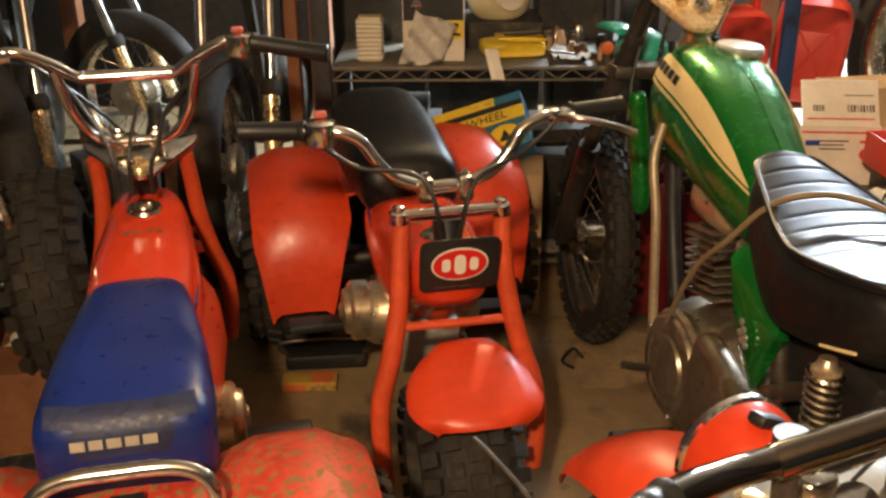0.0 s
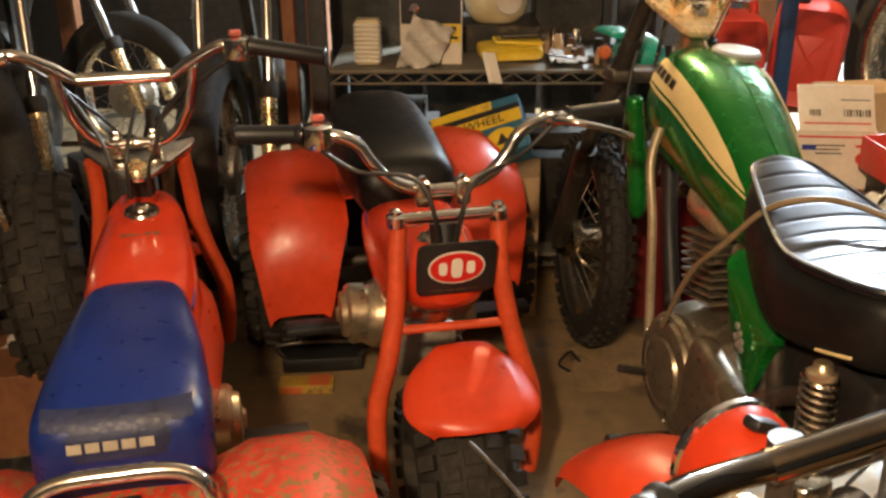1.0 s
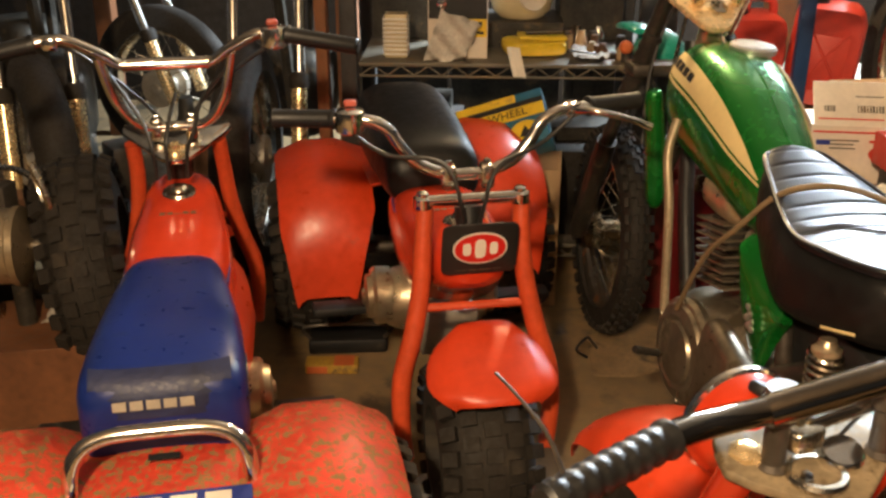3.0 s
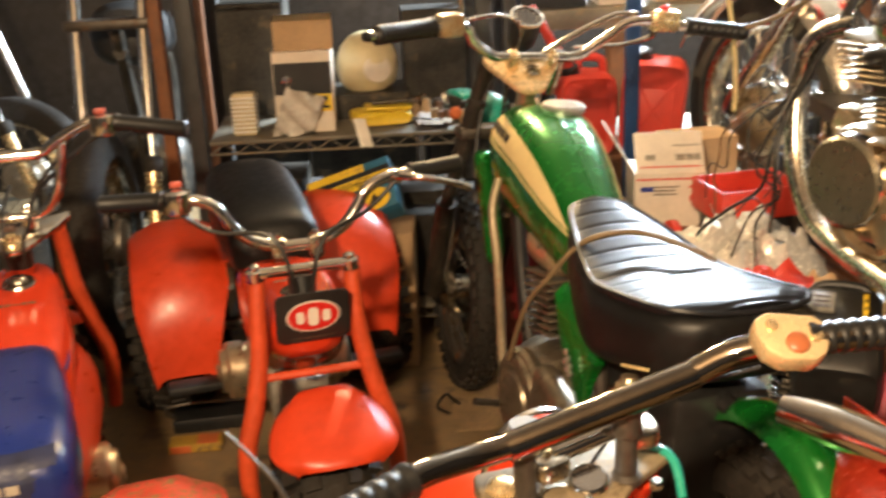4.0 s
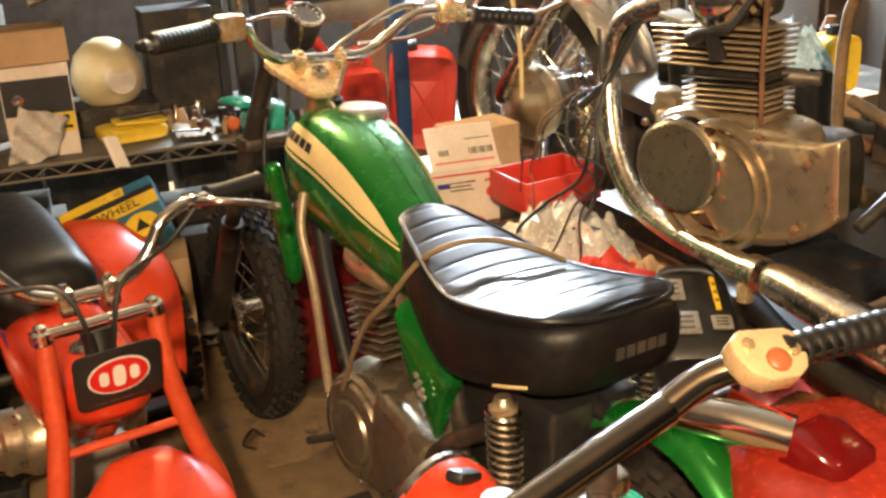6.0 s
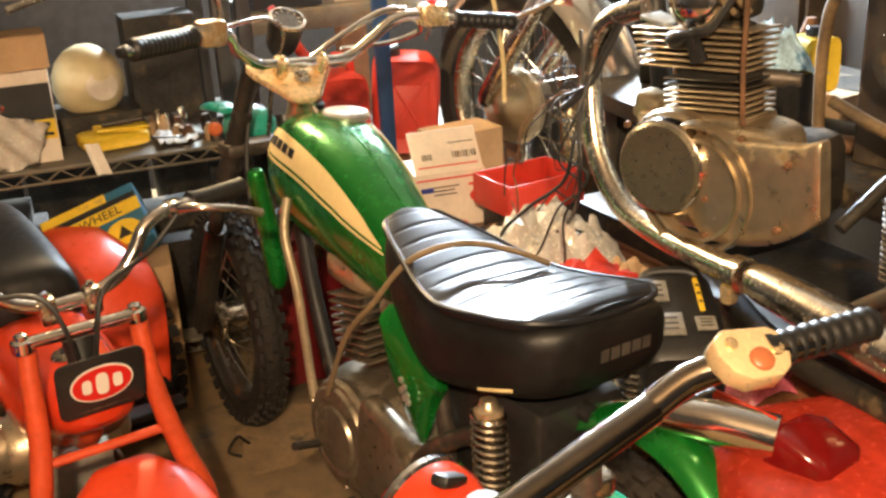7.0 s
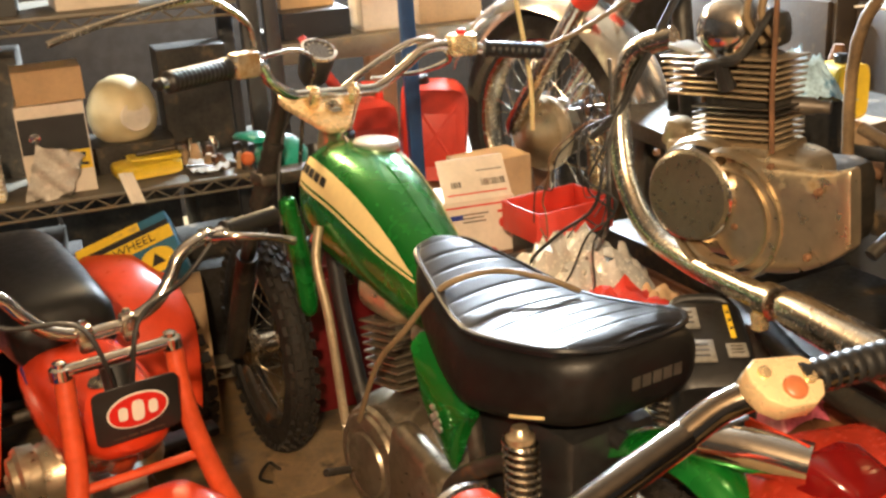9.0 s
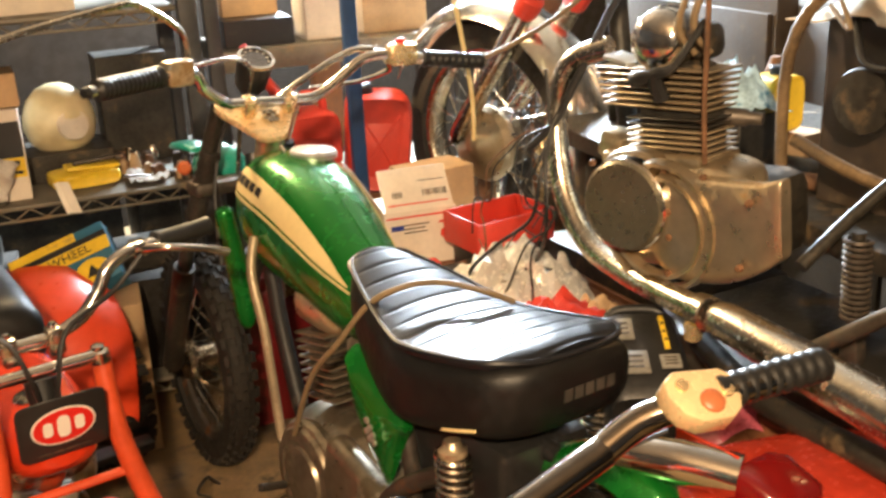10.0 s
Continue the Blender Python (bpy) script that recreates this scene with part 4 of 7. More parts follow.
part("bar_brace", tube([(0.054, 0.912, 0.955), (0.114, 0.912, 0.989), (0.209, 0.905, 1.032), (0.262, 0.89, 1.036)], 0.007, 10), M_CHROME, hb)
for x in (-0.015, 0.072):
    part("bar_clamp", box((x, 0.914, 0.944), (0.024, 0.034, 0.04), Matrix.Rotation(0.5, 4, "X"), 0.007), M_GOLD, hb)
    bolt(hb, (x, 0.903, 0.962), (0, -0.48, 0.88), r=0.005, h=0.005, material=M_GOLD)
grip(hb, (-0.21, 0.864, 1.025), (-0.345, 0.806, 1.021), 0.0185, ribs=12)
grip(hb, (0.357, 0.848, 1.013), (0.48, 0.799, 1.001), 0.0165, ribs=8)
part("grip_end", lathe([(0.008, 0), (0.008, 0.012), (0.011, 0.016), (0.008, 0.026)], 12, axis_to((-0.135, -0.058, -0.004), (-0.345, 0.806, 1.021))), M_GRIP, hb)
part("lever_perch", box((-0.168, 0.882, 1.026), (0.055, 0.04, 0.048), Matrix.Rotation(0.25, 4, "Z"), 0.009), M_OILY_ALU, hb)
part("switch_housing", box((0.312, 0.864, 1.024), (0.062, 0.042, 0.046), Matrix.Rotation(-0.2, 4, "Z"), 0.01), M_GOLD, hb, "worn gold-coloured switch housing")
part("red_button", lathe([(0.01, 0), (0.01, 0.008), (0.006, 0.011)], 12, Matrix.Translation((0.31, 0.862, 1.046))), M_DECAL_RED, hb)
part("clutch_lever", tube([(0.3, 0.9, 1.01), (0.312, 0.915, 0.985), (0.25, 0.935, 0.965), (0.14, 0.945, 0.962)], [0.008, 0.007, 0.005, 0.004], 8), M_CHROME, hb)
part("mirror_stem", tube([(-0.142, 0.89, 1.03), (-0.144, 0.89, 1.075), (-0.165, 0.885, 1.11), (-0.235, 0.87, 1.15), (-0.29, 0.86, 1.148), (-0.44, 0.85, 1.118), (-0.52, 0.85, 1.095)], 0.0062, 8), M_OLD_CHROME, hb, "bent mirror stem without a mirror")
part("cable", tube([(-0.14, 0.9, 1.03), (-0.03, 0.94, 1.035), (0.03, 0.98, 0.995), (0.03, 1.04, 0.9), (0.02, 1.06, 0.76)], 0.0045, 8), M_OLD_CHROME, hb)
sp = part("speedometer", lathe([(0.02, -0.08), (0.032, -0.06), (0.036, -0.02), (0.036, 0.0), (0.032, 0.002)], 28, axis_to((0.0, -0.5, 0.85), (0.05, 1.0, 1.02))), M_BLACK, GREEN, "small round speedometer")
part("bezel", lathe([(0.032, 0.0), (0.0375, 0.0), (0.0375, 0.006), (0.032, 0.007)], 28, axis_to((0.0, -0.5, 0.85), (0.05, 1.0, 1.02)), cap=False), M_CHROME, sp)
part("dial", lathe([(0.033, 0.0025), (0.001, 0.003)], 28, axis_to((0.0, -0.5, 0.85), (0.05, 1.0, 1.02))), M_DIAL, sp)
for k in range(9):
    a = radians(-120 + 30 * k)
    part("dial_mark", box((0, 0, 0), (0.002, 0.007, 0.0008), axis_to((0.0, -0.5, 0.85), (0.05, 1.0, 1.02)) @ Matrix.Rotation(a, 4, "Z") @ Matrix.Translation((0, 0.026, 0.0036)), 0), M_WHITE, sp)
part("headlamp", lathe([(0.02, -0.07), (0.042, -0.055), (0.052, -0.02), (0.053, 0.02), (0.048, 0.03)], 28, axis_to((-0.1, 1, 0.0), (0.03, 1.17, 0.775))), M_TEAL, GREEN, "teal headlamp shell")
part("teal_guard", loft_y([(1.13, -0.035, 0.825, 0.03, 0.012, 3), (1.16, -0.035, 0.83, 0.055, 0.018, 3), (1.2, -0.035, 0.825, 0.06, 0.018, 3), (1.23, -0.035, 0.818, 0.04, 0.012, 3)], 20), M_TEAL, GREEN)
part("indicator", lathe([(0.008, 0), (0.014, 0.008), (0.015, 0.02), (0.01, 0.026)], 16, axis_to((-0.2, -1, 0.1), (-0.065, 1.14, 0.79))), M_ORANGE, GREEN)
part("side_tube", tube([(-0.11, 0.735, 0.74), (-0.13, 0.714, 0.68), (-0.13, 0.68, 0.591), (-0.13, 0.658, 0.497), (-0.13, 0.635, 0.39), (-0.13, 0.605, 0.318), (-0.12, 0.53, 0.27), (-0.1, 0.45, 0.24)], 0.0088, 12), M_SIDE_TUBE, GREEN, "pale bent side tube")
part("cable", tube([(0.0, 1.0, 0.93), (-0.03, 1.02, 0.86), (-0.06, 1.0, 0.75), (-0.075, 0.96, 0.62)], 0.004, 8), M_CABLE, GREEN)
part("loose_cable", tube([(-0.160, 0.528, 0.445), (-0.165, 0.450, 0.583), (-0.160, 0.372, 0.666), (-0.130, 0.328, 0.736), (-0.090, 0.295, 0.765), (-0.033, 0.278, 0.765), (0.007, 0.231, 0.757), (0.052, 0.204, 0.735)], 0.0048, 10), M_TAN_CABLE, GREEN, "tan cable slung over the seat")

M_PLATE = mat("stained_chrome_plate", (0.26, 0.2, 0.12), 0.72, metal=0.3, vary=0.35, scale=16, spots=((0.08, 0.05, 0.02), 32, 0.55, 0.5))
M_BUTTON = mat("brown_button_plastic", (0.42, 0.13, 0.05), 0.4)
# ---- small red motorcycle, close by ----
D_M = pose(0.373, 0.69, 0.0, 0, 0, 14)
RED = thing("minibike", "small red motorbike with black handlebar grips and a red headlamp", "motorcycle", D_M, "motorcycles")
DB = [(-0.318, -0.108, 0.854), (-0.235, -0.064, 0.853), (-0.18, -0.037, 0.85), (-0.125, -0.016, 0.842), (0.09, -0.014, 0.883), (0.125, -0.022, 0.9), (0.17, -0.05, 0.918), (0.205, -0.066, 0.921), (0.28, -0.086, 0.925)]
hb = part("handlebar", tube(DB[:4] + [(-0.06, -0.012, 0.848), (0.045, -0.012, 0.871)] + DB[4:], 0.0125, 14), M_CHROME_DARK_REFLECT, RED, "chrome handlebar with dark reflections put into its colour")
grip(hb, (-0.2, -0.046, 0.851), (-0.322, -0.111, 0.854), 0.0148, ribs=8)
grip(hb, (0.18, -0.055, 0.919), (0.285, -0.088, 0.926), 0.0148, ribs=8)
part("bar_sleeve", tube([(-0.098, -0.012, 0.841), (0.088, -0.014, 0.881)], 0.0146, 16), M_CHROME_DARK_REFLECT, hb)
part("bar_cover", tube([(0.09, -0.014, 0.883), (0.125, -0.022, 0.9), (0.16, -0.043, 0.914)], 0.0138, 14), M_CHROME_DARK_REFLECT, hb)
sw = part("switch_box", plate([(-0.033, 0.006), (-0.03, 0.02), (-0.018, 0.027), (0.024, 0.02), (0.033, 0.012), (0.034, -0.004), (0.026, -0.02), (0.014, -0.026), (-0.014, -0.023), (-0.027, -0.012)], 0.024, axis_to((-0.12, -0.55, 0.83), (0.163, -0.047, 0.909)), bevel=0.003), M_BRASS, hb, "shiny gold-coloured switch box")
sm = axis_to((-0.12, -0.55, 0.83), (0.163, -0.047, 0.909)) @ Matrix.Translation((0, 0, 0.024))
part("switch_button", lathe([(0.011, 0), (0.0105, 0.003), (0.008, 0.005)], 18, sm @ Matrix.Translation((0.002, -0.008, 0))), M_BUTTON, sw)
for q in ((-0.017, 0.012, 0), (0.021, -0.002, 0)):
    part("screw", lathe([(0.006, 0), (0.006, 0.002), (0.003, 0.003)], 12, sm @ Matrix.Translation(q)), M_GOLD, sw)
part("cable", tube([(0.15, -0.03, 0.885), (0.1, 0.004, 0.858), (0.04, 0.01, 0.84), (0.0, 0.03, 0.77)], 0.002, 8), M_CABLE, hb)
part("brake_lever", tube([(-0.3, -0.095, 0.86), (-0.314, -0.085, 0.898), (-0.334, -0.07, 0.924), (-0.346, -0.06, 0.936)], [0.0024, 0.0016, 0.0013, 0.0012], 8), M_STEEL, hb)
tc_ = part("top_clamp", plate([(-0.118, 0.03), (-0.112, 0.05), (-0.07, 0.05), (0.01, 0.072), (0.085, 0.042), (0.09, 0.02), (0.03, -0.01), (-0.02, -0.055), (-0.045, -0.052), (-0.1, -0.015), (-0.12, 0.005)], 0.012, Matrix.Translation((0, 0, 0.762)) @ Matrix.Rotation(0.16, 4, "X"), bevel=0.004), M_PLATE, RED, "chrome top fork clamp")
part("key_lock", lathe([(0.02, 0), (0.02, 0.014), (0.017, 0.018), (0.012, 0.018)], 22, axis_to((-0.1, -0.25, 0.93), (-0.012, 0.0, 0.77))), M_CHROME, tc_)
for x in (-0.075, 0.03):
    part("bar_post", lathe([(0.016, 0), (0.016, 0.006), (0.011, 0.01), (0.011, 0.05), (0.015, 0.054), (0.015, 0.085)], 16, Matrix.Translation((x, 0.004, 0.768))), M_STEEL, tc_)
    bolt(tc_, (x + 0.02, -0.02, 0.77), r=0.007, h=0.008, material=M_CHROME)
part("lock_ring", lathe([(0.026, 0), (0.028, 0.004), (0.026, 0.008), (0.021, 0.008)], 24, Matrix.Translation((-0.046, -0.02, 0.772)), cap=False), M_OLD_CHROME, tc_)
part("clamp_half", plate([(-0.019, -0.014), (-0.012, -0.02), (0.012, -0.02), (0.019, -0.014), (0.019, 0.014), (0.012, 0.02), (-0.012, 0.02), (-0.019, 0.014)], 0.022, Matrix.Translation((-0.05, 0.012, 0.788)) @ Matrix.Rotation(0.3, 4, "Z"), bevel=0.005), M_OLD_CHROME, tc_)
bolt(tc_, (-0.05, 0.012, 0.809), r=0.006, h=0.007, material=M_GOLD)
part("clamp_half", plate([(-0.019, -0.014), (-0.012, -0.02), (0.012, -0.02), (0.019, -0.014), (0.019, 0.014), (0.012, 0.02), (-0.012, 0.02), (-0.019, 0.014)], 0.022, Matrix.Translation((0.05, 0.02, 0.798)) @ Matrix.Rotation(-0.2, 4, "Z"), bevel=0.005), M_OLD_CHROME, tc_)
bolt(tc_, (0.05, 0.02, 0.819), r=0.006, h=0.007, material=M_GOLD)
part("cross_tube", tube([(-0.04, 0.015, 0.806), (0.05, 0.025, 0.82)], 0.01, 12), M_CHROME, tc_)
part("cable", tube([(0.035, 0.06, 0.775), (0.07, 0.035, 0.78), (0.085, 0.01, 0.775), (0.08, -0.02, 0.75)], 0.005, 10), M_TEAL, tc_)
part("fork_cap", lathe([(0.017, 0), (0.017, 0.01), (0.012, 0.014), (0.009, 0.016)], 6, Matrix.Translation((-0.092, 0.02, 0.77))), M_GOLD, tc_)
for side in (-1, 1):
    part("fork_leg", tube([(side * 0.075 - 0.02, 0.02, 0.76), (side * 0.075 - 0.02, 0.12, 0.56), (side * 0.08 - 0.02, 0.28, 0.24)], 0.018, 12), M_RED_PAINT, RED)
ball = part("headlamp", lathe([(0.012, -0.075), (0.04, -0.066), (0.06, -0.045), (0.071, -0.01), (0.0715, 0.015)], 36, axis_to((-0.12, 1, 0.05), (0.058, 0.29, 0.608))), M_RED_PAINT, RED, "red headlamp with a chrome rim")
part("rim", lathe([(0.0715, 0.01), (0.075, 0.013), (0.0755, 0.02), (0.071, 0.026), (0.063, 0.026)], 36, axis_to((-0.12, 1, 0.05), (0.058, 0.29, 0.608)), cap=False), M_CHROME, ball)
part("lens", lathe([(0.064, 0.024), (0.04, 0.036), (0.001, 0.041)], 36, axis_to((-0.12, 1, 0.05), (0.058, 0.29, 0.608))), M_GLASS, ball)
part("knob", box((0.066, 0.262, 0.676), (0.05, 0.024, 0.016), Matrix.Rotation(0.4, 4, "Z") @ Matrix.Rotation(0.5, 4, "Y"), 0.006), M_BLACK, ball)
rows = []
for y, z, w in smooth_sections([(0.27, 0.53, 0.06), (0.33, 0.552, 0.078), (0.4, 0.55, 0.09), (0.47, 0.528, 0.094), (0.53, 0.49, 0.09), (0.58, 0.435, 0.075)], 3):
    rows.append([(math.sin(a) * w * 1.15 + 0.03, y, z - 0.06 * (1 - math.cos(a))) for a in (-1.45, -1.1, -0.7, -0.3, 0, 0.3, 0.7, 1.1, 1.45)])
part("front_fender", sheet(rows, 0.004), M_RED, RED)
wheel(RED, (0.03, 0.4, 0.22), 0.22, 0.09, 0.07, knobs=30, spokes=24, hub_r=0.045)
part("frame", tube([(-0.01, 0.06, 0.7), (0, -0.02, 0.55), (0, -0.2, 0.42), (0, -0.5, 0.42)], 0.02), M_RED_PAINT, RED)
part("tank", loft_y(smooth_sections([(-0.42, 0, 0.55, 0.12, 0.1, 2.4), (-0.36, 0, 0.56, 0.17, 0.14, 2.4), (-0.25, 0, 0.57, 0.2, 0.16, 2.4), (-0.14, 0, 0.57, 0.15, 0.13, 2.4), (-0.1, 0, 0.57, 0.08, 0.07, 2.2)], 3)), M_RED_PAINT, RED)
part("seat", loft_y(smooth_sections([(-0.9, 0, 0.6, 0.16, 0.06, 3), (-0.85, 0, 0.6, 0.22, 0.1, 3.2), (-0.6, 0, 0.59, 0.2, 0.1, 3.2), (-0.44, 0, 0.58, 0.14, 0.09, 3), (-0.41, 0, 0.58, 0.1, 0.04, 3)], 3)), M_BLACK_VINYL, RED)
wheel(RED, (0, -0.65, 0.22), 0.22, 0.1, 0.07, knobs=30, spokes=24, hub_r=0.05)
part("engine", loft_y(smooth_sections([(-0.4, 0, 0.28, 0.1, 0.1, 3), (-0.36, 0, 0.28, 0.2, 0.2, 3), (-0.15, 0, 0.3, 0.2, 0.2, 3), (-0.08, 0, 0.3, 0.1, 0.1, 3)], 3)), M_ALU, RED)

M_DULL_FACE = mat("dull_cover_metal", (0.27, 0.24, 0.17), 0.3, metal=0.8, vary=0.18, scale=9, bump=0.06)
M_FIN = mat("fin_aluminium", (0.36, 0.28, 0.18), 0.5, metal=0.6, vary=0.25, scale=18, spots=((0.1, 0.06, 0.03), 26, 0.6, 0.7))
# ---- large motorcycle with the bare engine ----
E_M = pose(1.1, 1.4, 0.8, -5, 0, 18)
E_INV = E_M.inverted()
BIG = thing("motorcycle", "partly dismantled road motorcycle with an oily bare engine", "motorcycle", E_M, "motorcycles")


def at(x, y, z):
    return E_INV @ Vector((x, y, z))


case = part("crankcase", loft_y(smooth_sections([(-0.14, -0.1, 0.02, 0.06, 0.12, 6), (-0.12, -0.09, 0.02, 0.1, 0.16, 7), (-0.06, -0.085, 0.02, 0.125, 0.18, 6), (0.06, -0.085, 0.02, 0.125, 0.18, 5), (0.11, -0.085, 0.02, 0.12, 0.17, 4), (0.14, -0.085, 0.02, 0.08, 0.1, 3)], 3), 32), M_OILY_ALU, BIG, "oily stained aluminium crankcase")
CC = (-0.15, 0.044, 0.044)
cl = part("clutch_cover", lathe([(0.073, 0.044), (0.068, 0.05), (0.001, 0.052)], 40, axis_to((-1, -0.12, 0.02), CC)), M_DULL_FACE, case, "round dull aluminium cover")
part("cover_side", lathe([(0.078, -0.03), (0.078, 0.03), (0.076, 0.042), (0.073, 0.044)], 40, axis_to((-1, -0.12, 0.02), CC), cap=False), M_CHROME, case)
part("cover_ring", lathe([(0.084, -0.02), (0.088, 0.0), (0.084, 0.012), (0.077, 0.014)], 40, axis_to((-1, -0.12, 0.02), CC), cap=False), M_OILY_ALU, case)
part("inner_cover", loft_y(smooth_sections([(-0.222, -0.15, 0.046, 0.02, 0.104, 7), (-0.219, -0.15, 0.045, 0.03, 0.118, 8), (-0.19, -0.15, 0.03, 0.034, 0.13, 8), (-0.15, -0.147, 0.018, 0.04, 0.15, 6), (-0.1, -0.145, 0.012, 0.052, 0.165, 5), (-0.03, -0.15, 0.012, 0.055, 0.165, 4), (0.02, -0.15, 0.012, 0.02, 0.1, 3)], 3), 28), M_OILY_ALU, case)
for r, x in ((0.08, -0.181), (0.1, -0.178)):
    part("cover_rib", lathe([(r - 0.006, -0.02), (r - 0.003, 0.0), (r + 0.003, 0.002), (r + 0.007, -0.02)], 44, axis_to((-1, -0.05, 0), (x, -0.012, 0.012)), cap=False), M_OILY_ALU, case)
for y, z in ((0.13, 0.1), (0.05, 0.108), (-0.02, 0.1), (-0.09, 0.095), (-0.03, -0.06), (-0.035, 0.04), (-0.035, 0.0), (-0.18, 0.07), (-0.16, -0.03)):
    bolt(case, (-0.172 if z < 0.09 else -0.155, y, z), (-1, 0, 0), 0.006, 0.009, M_RUSTY)
part("gearbox", box((0.0, -0.03, 0.0), (0.16, 0.2, 0.14), None, 0.03), M_GREASE, case)
part("case_top", box((-0.085, 0.03, 0.105), (0.11, 0.2, 0.026), None, 0.01), M_OILY_ALU, case)
part("case_lug", box((-0.1, 0.125, 0.12), (0.05, 0.05, 0.05), Matrix.Rotation(0.4, 4, "X"), 0.012), M_OILY_ALU, case)
cyl = part("cylinder", box((-0.078, 0.006, 0.15), (0.06, 0.135, 0.1), None, 0.015), M_GREASE, BIG, "black cylinder with thin cooling fins")
for k in range(7):
    part("cooling_fin", box((-0.083, 0.006, 0.116 + 0.0092 * k), (0.078, 0.158, 0.0034), None, 0.0014, segments=1), M_FIN if k < 5 else M_GREASE, cyl)
head = part("cylinder_head", box((-0.078, 0.03, 0.222), (0.055, 0.17, 0.07), None, 0.015), M_GREASE, BIG, "finned aluminium cylinder head")
for k in range(7):
    part("cooling_fin", box((-0.083, 0.03, 0.19 + 0.0098 * k), (0.08, 0.205 + 0.004 * k, 0.0038), Matrix.Rotation(0.03, 4, "X"), 0.0014, segments=1), M_FIN, head)
part("head_plate", box((-0.1, 0.1, 0.262), (0.05, 0.05, 0.008), Matrix.Rotation(0.3, 4, "X"), 0.003), M_SATIN, head)
part("rocker_cover", lathe([(0.047, -0.06), (0.052, -0.02), (0.052, 0.012), (0.045, 0.033), (0.027, 0.045), (0.001, 0.048)], 36, axis_to((-1, -0.25, 0.1), (-0.085, 0.026, 0.29))), M_CHROME, head, "round chrome rocker cover")
part("spark_boot", tube([(-0.125, 0.03, 0.232), (-0.15, 0.035, 0.238), (-0.15, 0.0, 0.246), (-0.14, -0.03, 0.256)], [0.012, 0.014, 0.008, 0.006], 10), M_BLACK, head)
part("rocker_box", box((-0.055, 0.0, 0.285), (0.06, 0.1, 0.06), None, 0.02), M_GREASE, head)
part("carburettor", lathe([(0.02, 0), (0.02, 0.02), (0.014, 0.028), (0.014, 0.06), (0.01, 0.065), (0.01, 0.085)], 18, axis_to((0.35, -1, -0.1), (-0.06, -0.03, 0.17))), M_STEEL, head)
part("oil_line", tube([(-0.135, -0.076, 0.11), (-0.137, -0.08, 0.2), (-0.132, -0.085, 0.28), (-0.12, -0.09, 0.45)], 0.0042, 10), M_RUSTY, BIG)
for q in ((-0.1, -0.04), (-0.09, -0.06), (-0.08, -0.05)):
    part("cable", tube([(q[0], q[1], 0.27), (q[0] - 0.02, q[1] + 0.01, 0.33), (q[0] + 0.04, q[1] - 0.05, 0.5)], 0.005, 8), M_TAN_CABLE, BIG)
part("spark_lead", tube([(-0.135, 0.0, 0.205), (-0.148, 0.0, 0.245), (-0.142, -0.03, 0.255), (-0.1, -0.06, 0.32)], [0.014, 0.011, 0.006, 0.006], 8), M_BLACK, BIG)
# exhaust
pipe = part("exhaust_pipe", tube([at(0.985, 1.56, 1.06), at(0.945, 1.62, 1.03), at(0.928, 1.64, 0.96), at(0.918, 1.625, 0.88), at(0.915, 1.59, 0.8), at(0.92, 1.52, 0.735), at(0.928, 1.42, 0.715), at(0.93, 1.31, 0.716), at(0.931, 1.2, 0.722)], 0.0205, 18), M_OLD_CHROME, BIG, "curved dull chrome exhaust pipe")
part("pipe_clamp", lathe([(0.024, -0.016), (0.027, -0.014), (0.027, 0.014), (0.024, 0.016)], 20, axis_to(at(0.931, 1.1, 0.73) - at(0.931, 1.2, 0.722), at(0.931, 1.2, 0.722))), M_OLD_CHROME, pipe)
part("clamp_bolt", box(at(0.92, 1.21, 0.69), (0.022, 0.02, 0.03), None, 0.004), M_GOLD, pipe)
part("muffler", tube([at(0.931, 1.165, 0.724), at(0.932, 1.13, 0.727), at(0.935, 0.93, 0.724), at(0.945, 0.55, 0.715)], [0.024, 0.029, 0.033, 0.034], 24), M_OLD_CHROME, BIG, "chrome muffler")
# frame
for pts, r in (([(1.12, 1.78, 1.22), (1.12, 1.72, 0.9), (1.12, 1.66, 0.66), (1.1, 1.5, 0.6), (1.1, 1.0, 0.58)], 0.02), ([(1.12, 1.8, 1.28), (1.12, 1.5, 1.34), (1.12, 1.1, 1.2), (1.1, 0.9, 0.98)], 0.02), ([(1.3, 1.05, 1.0), (1.157, 1.1, 0.904), (1.014, 1.1, 0.811)], 0.01), ([(1.0, 1.3, 0.62), (0.985, 1.1, 0.6), (1.0, 0.7, 0.63)], 0.02)):
    part("frame_tube", tube([at(*p) for p in pts], r, 12), M_GREASE, BIG)
# rear shock beside the engine
top, low = Vector(at(1.05, 1.035, 0.875)), Vector(at(1.052, 1.03, 0.71))
sh = part("shock_absorber", tube([top, low], 0.01, 12), M_GREASE, BIG)
part("lower_eye", box(low, (0.03, 0.03, 0.05), None, 0.008), M_STEEL, sh)
part("spring", tube([top.lerp(low, 0.05 + 0.7 * k / 168) + Vector((math.cos(2 * math.pi * k / 12) * 0.017, math.sin(2 * math.pi * k / 12) * 0.017, 0)) for k in range(169)], 0.0032, 7, 1, smooth=False), M_STEEL, sh)
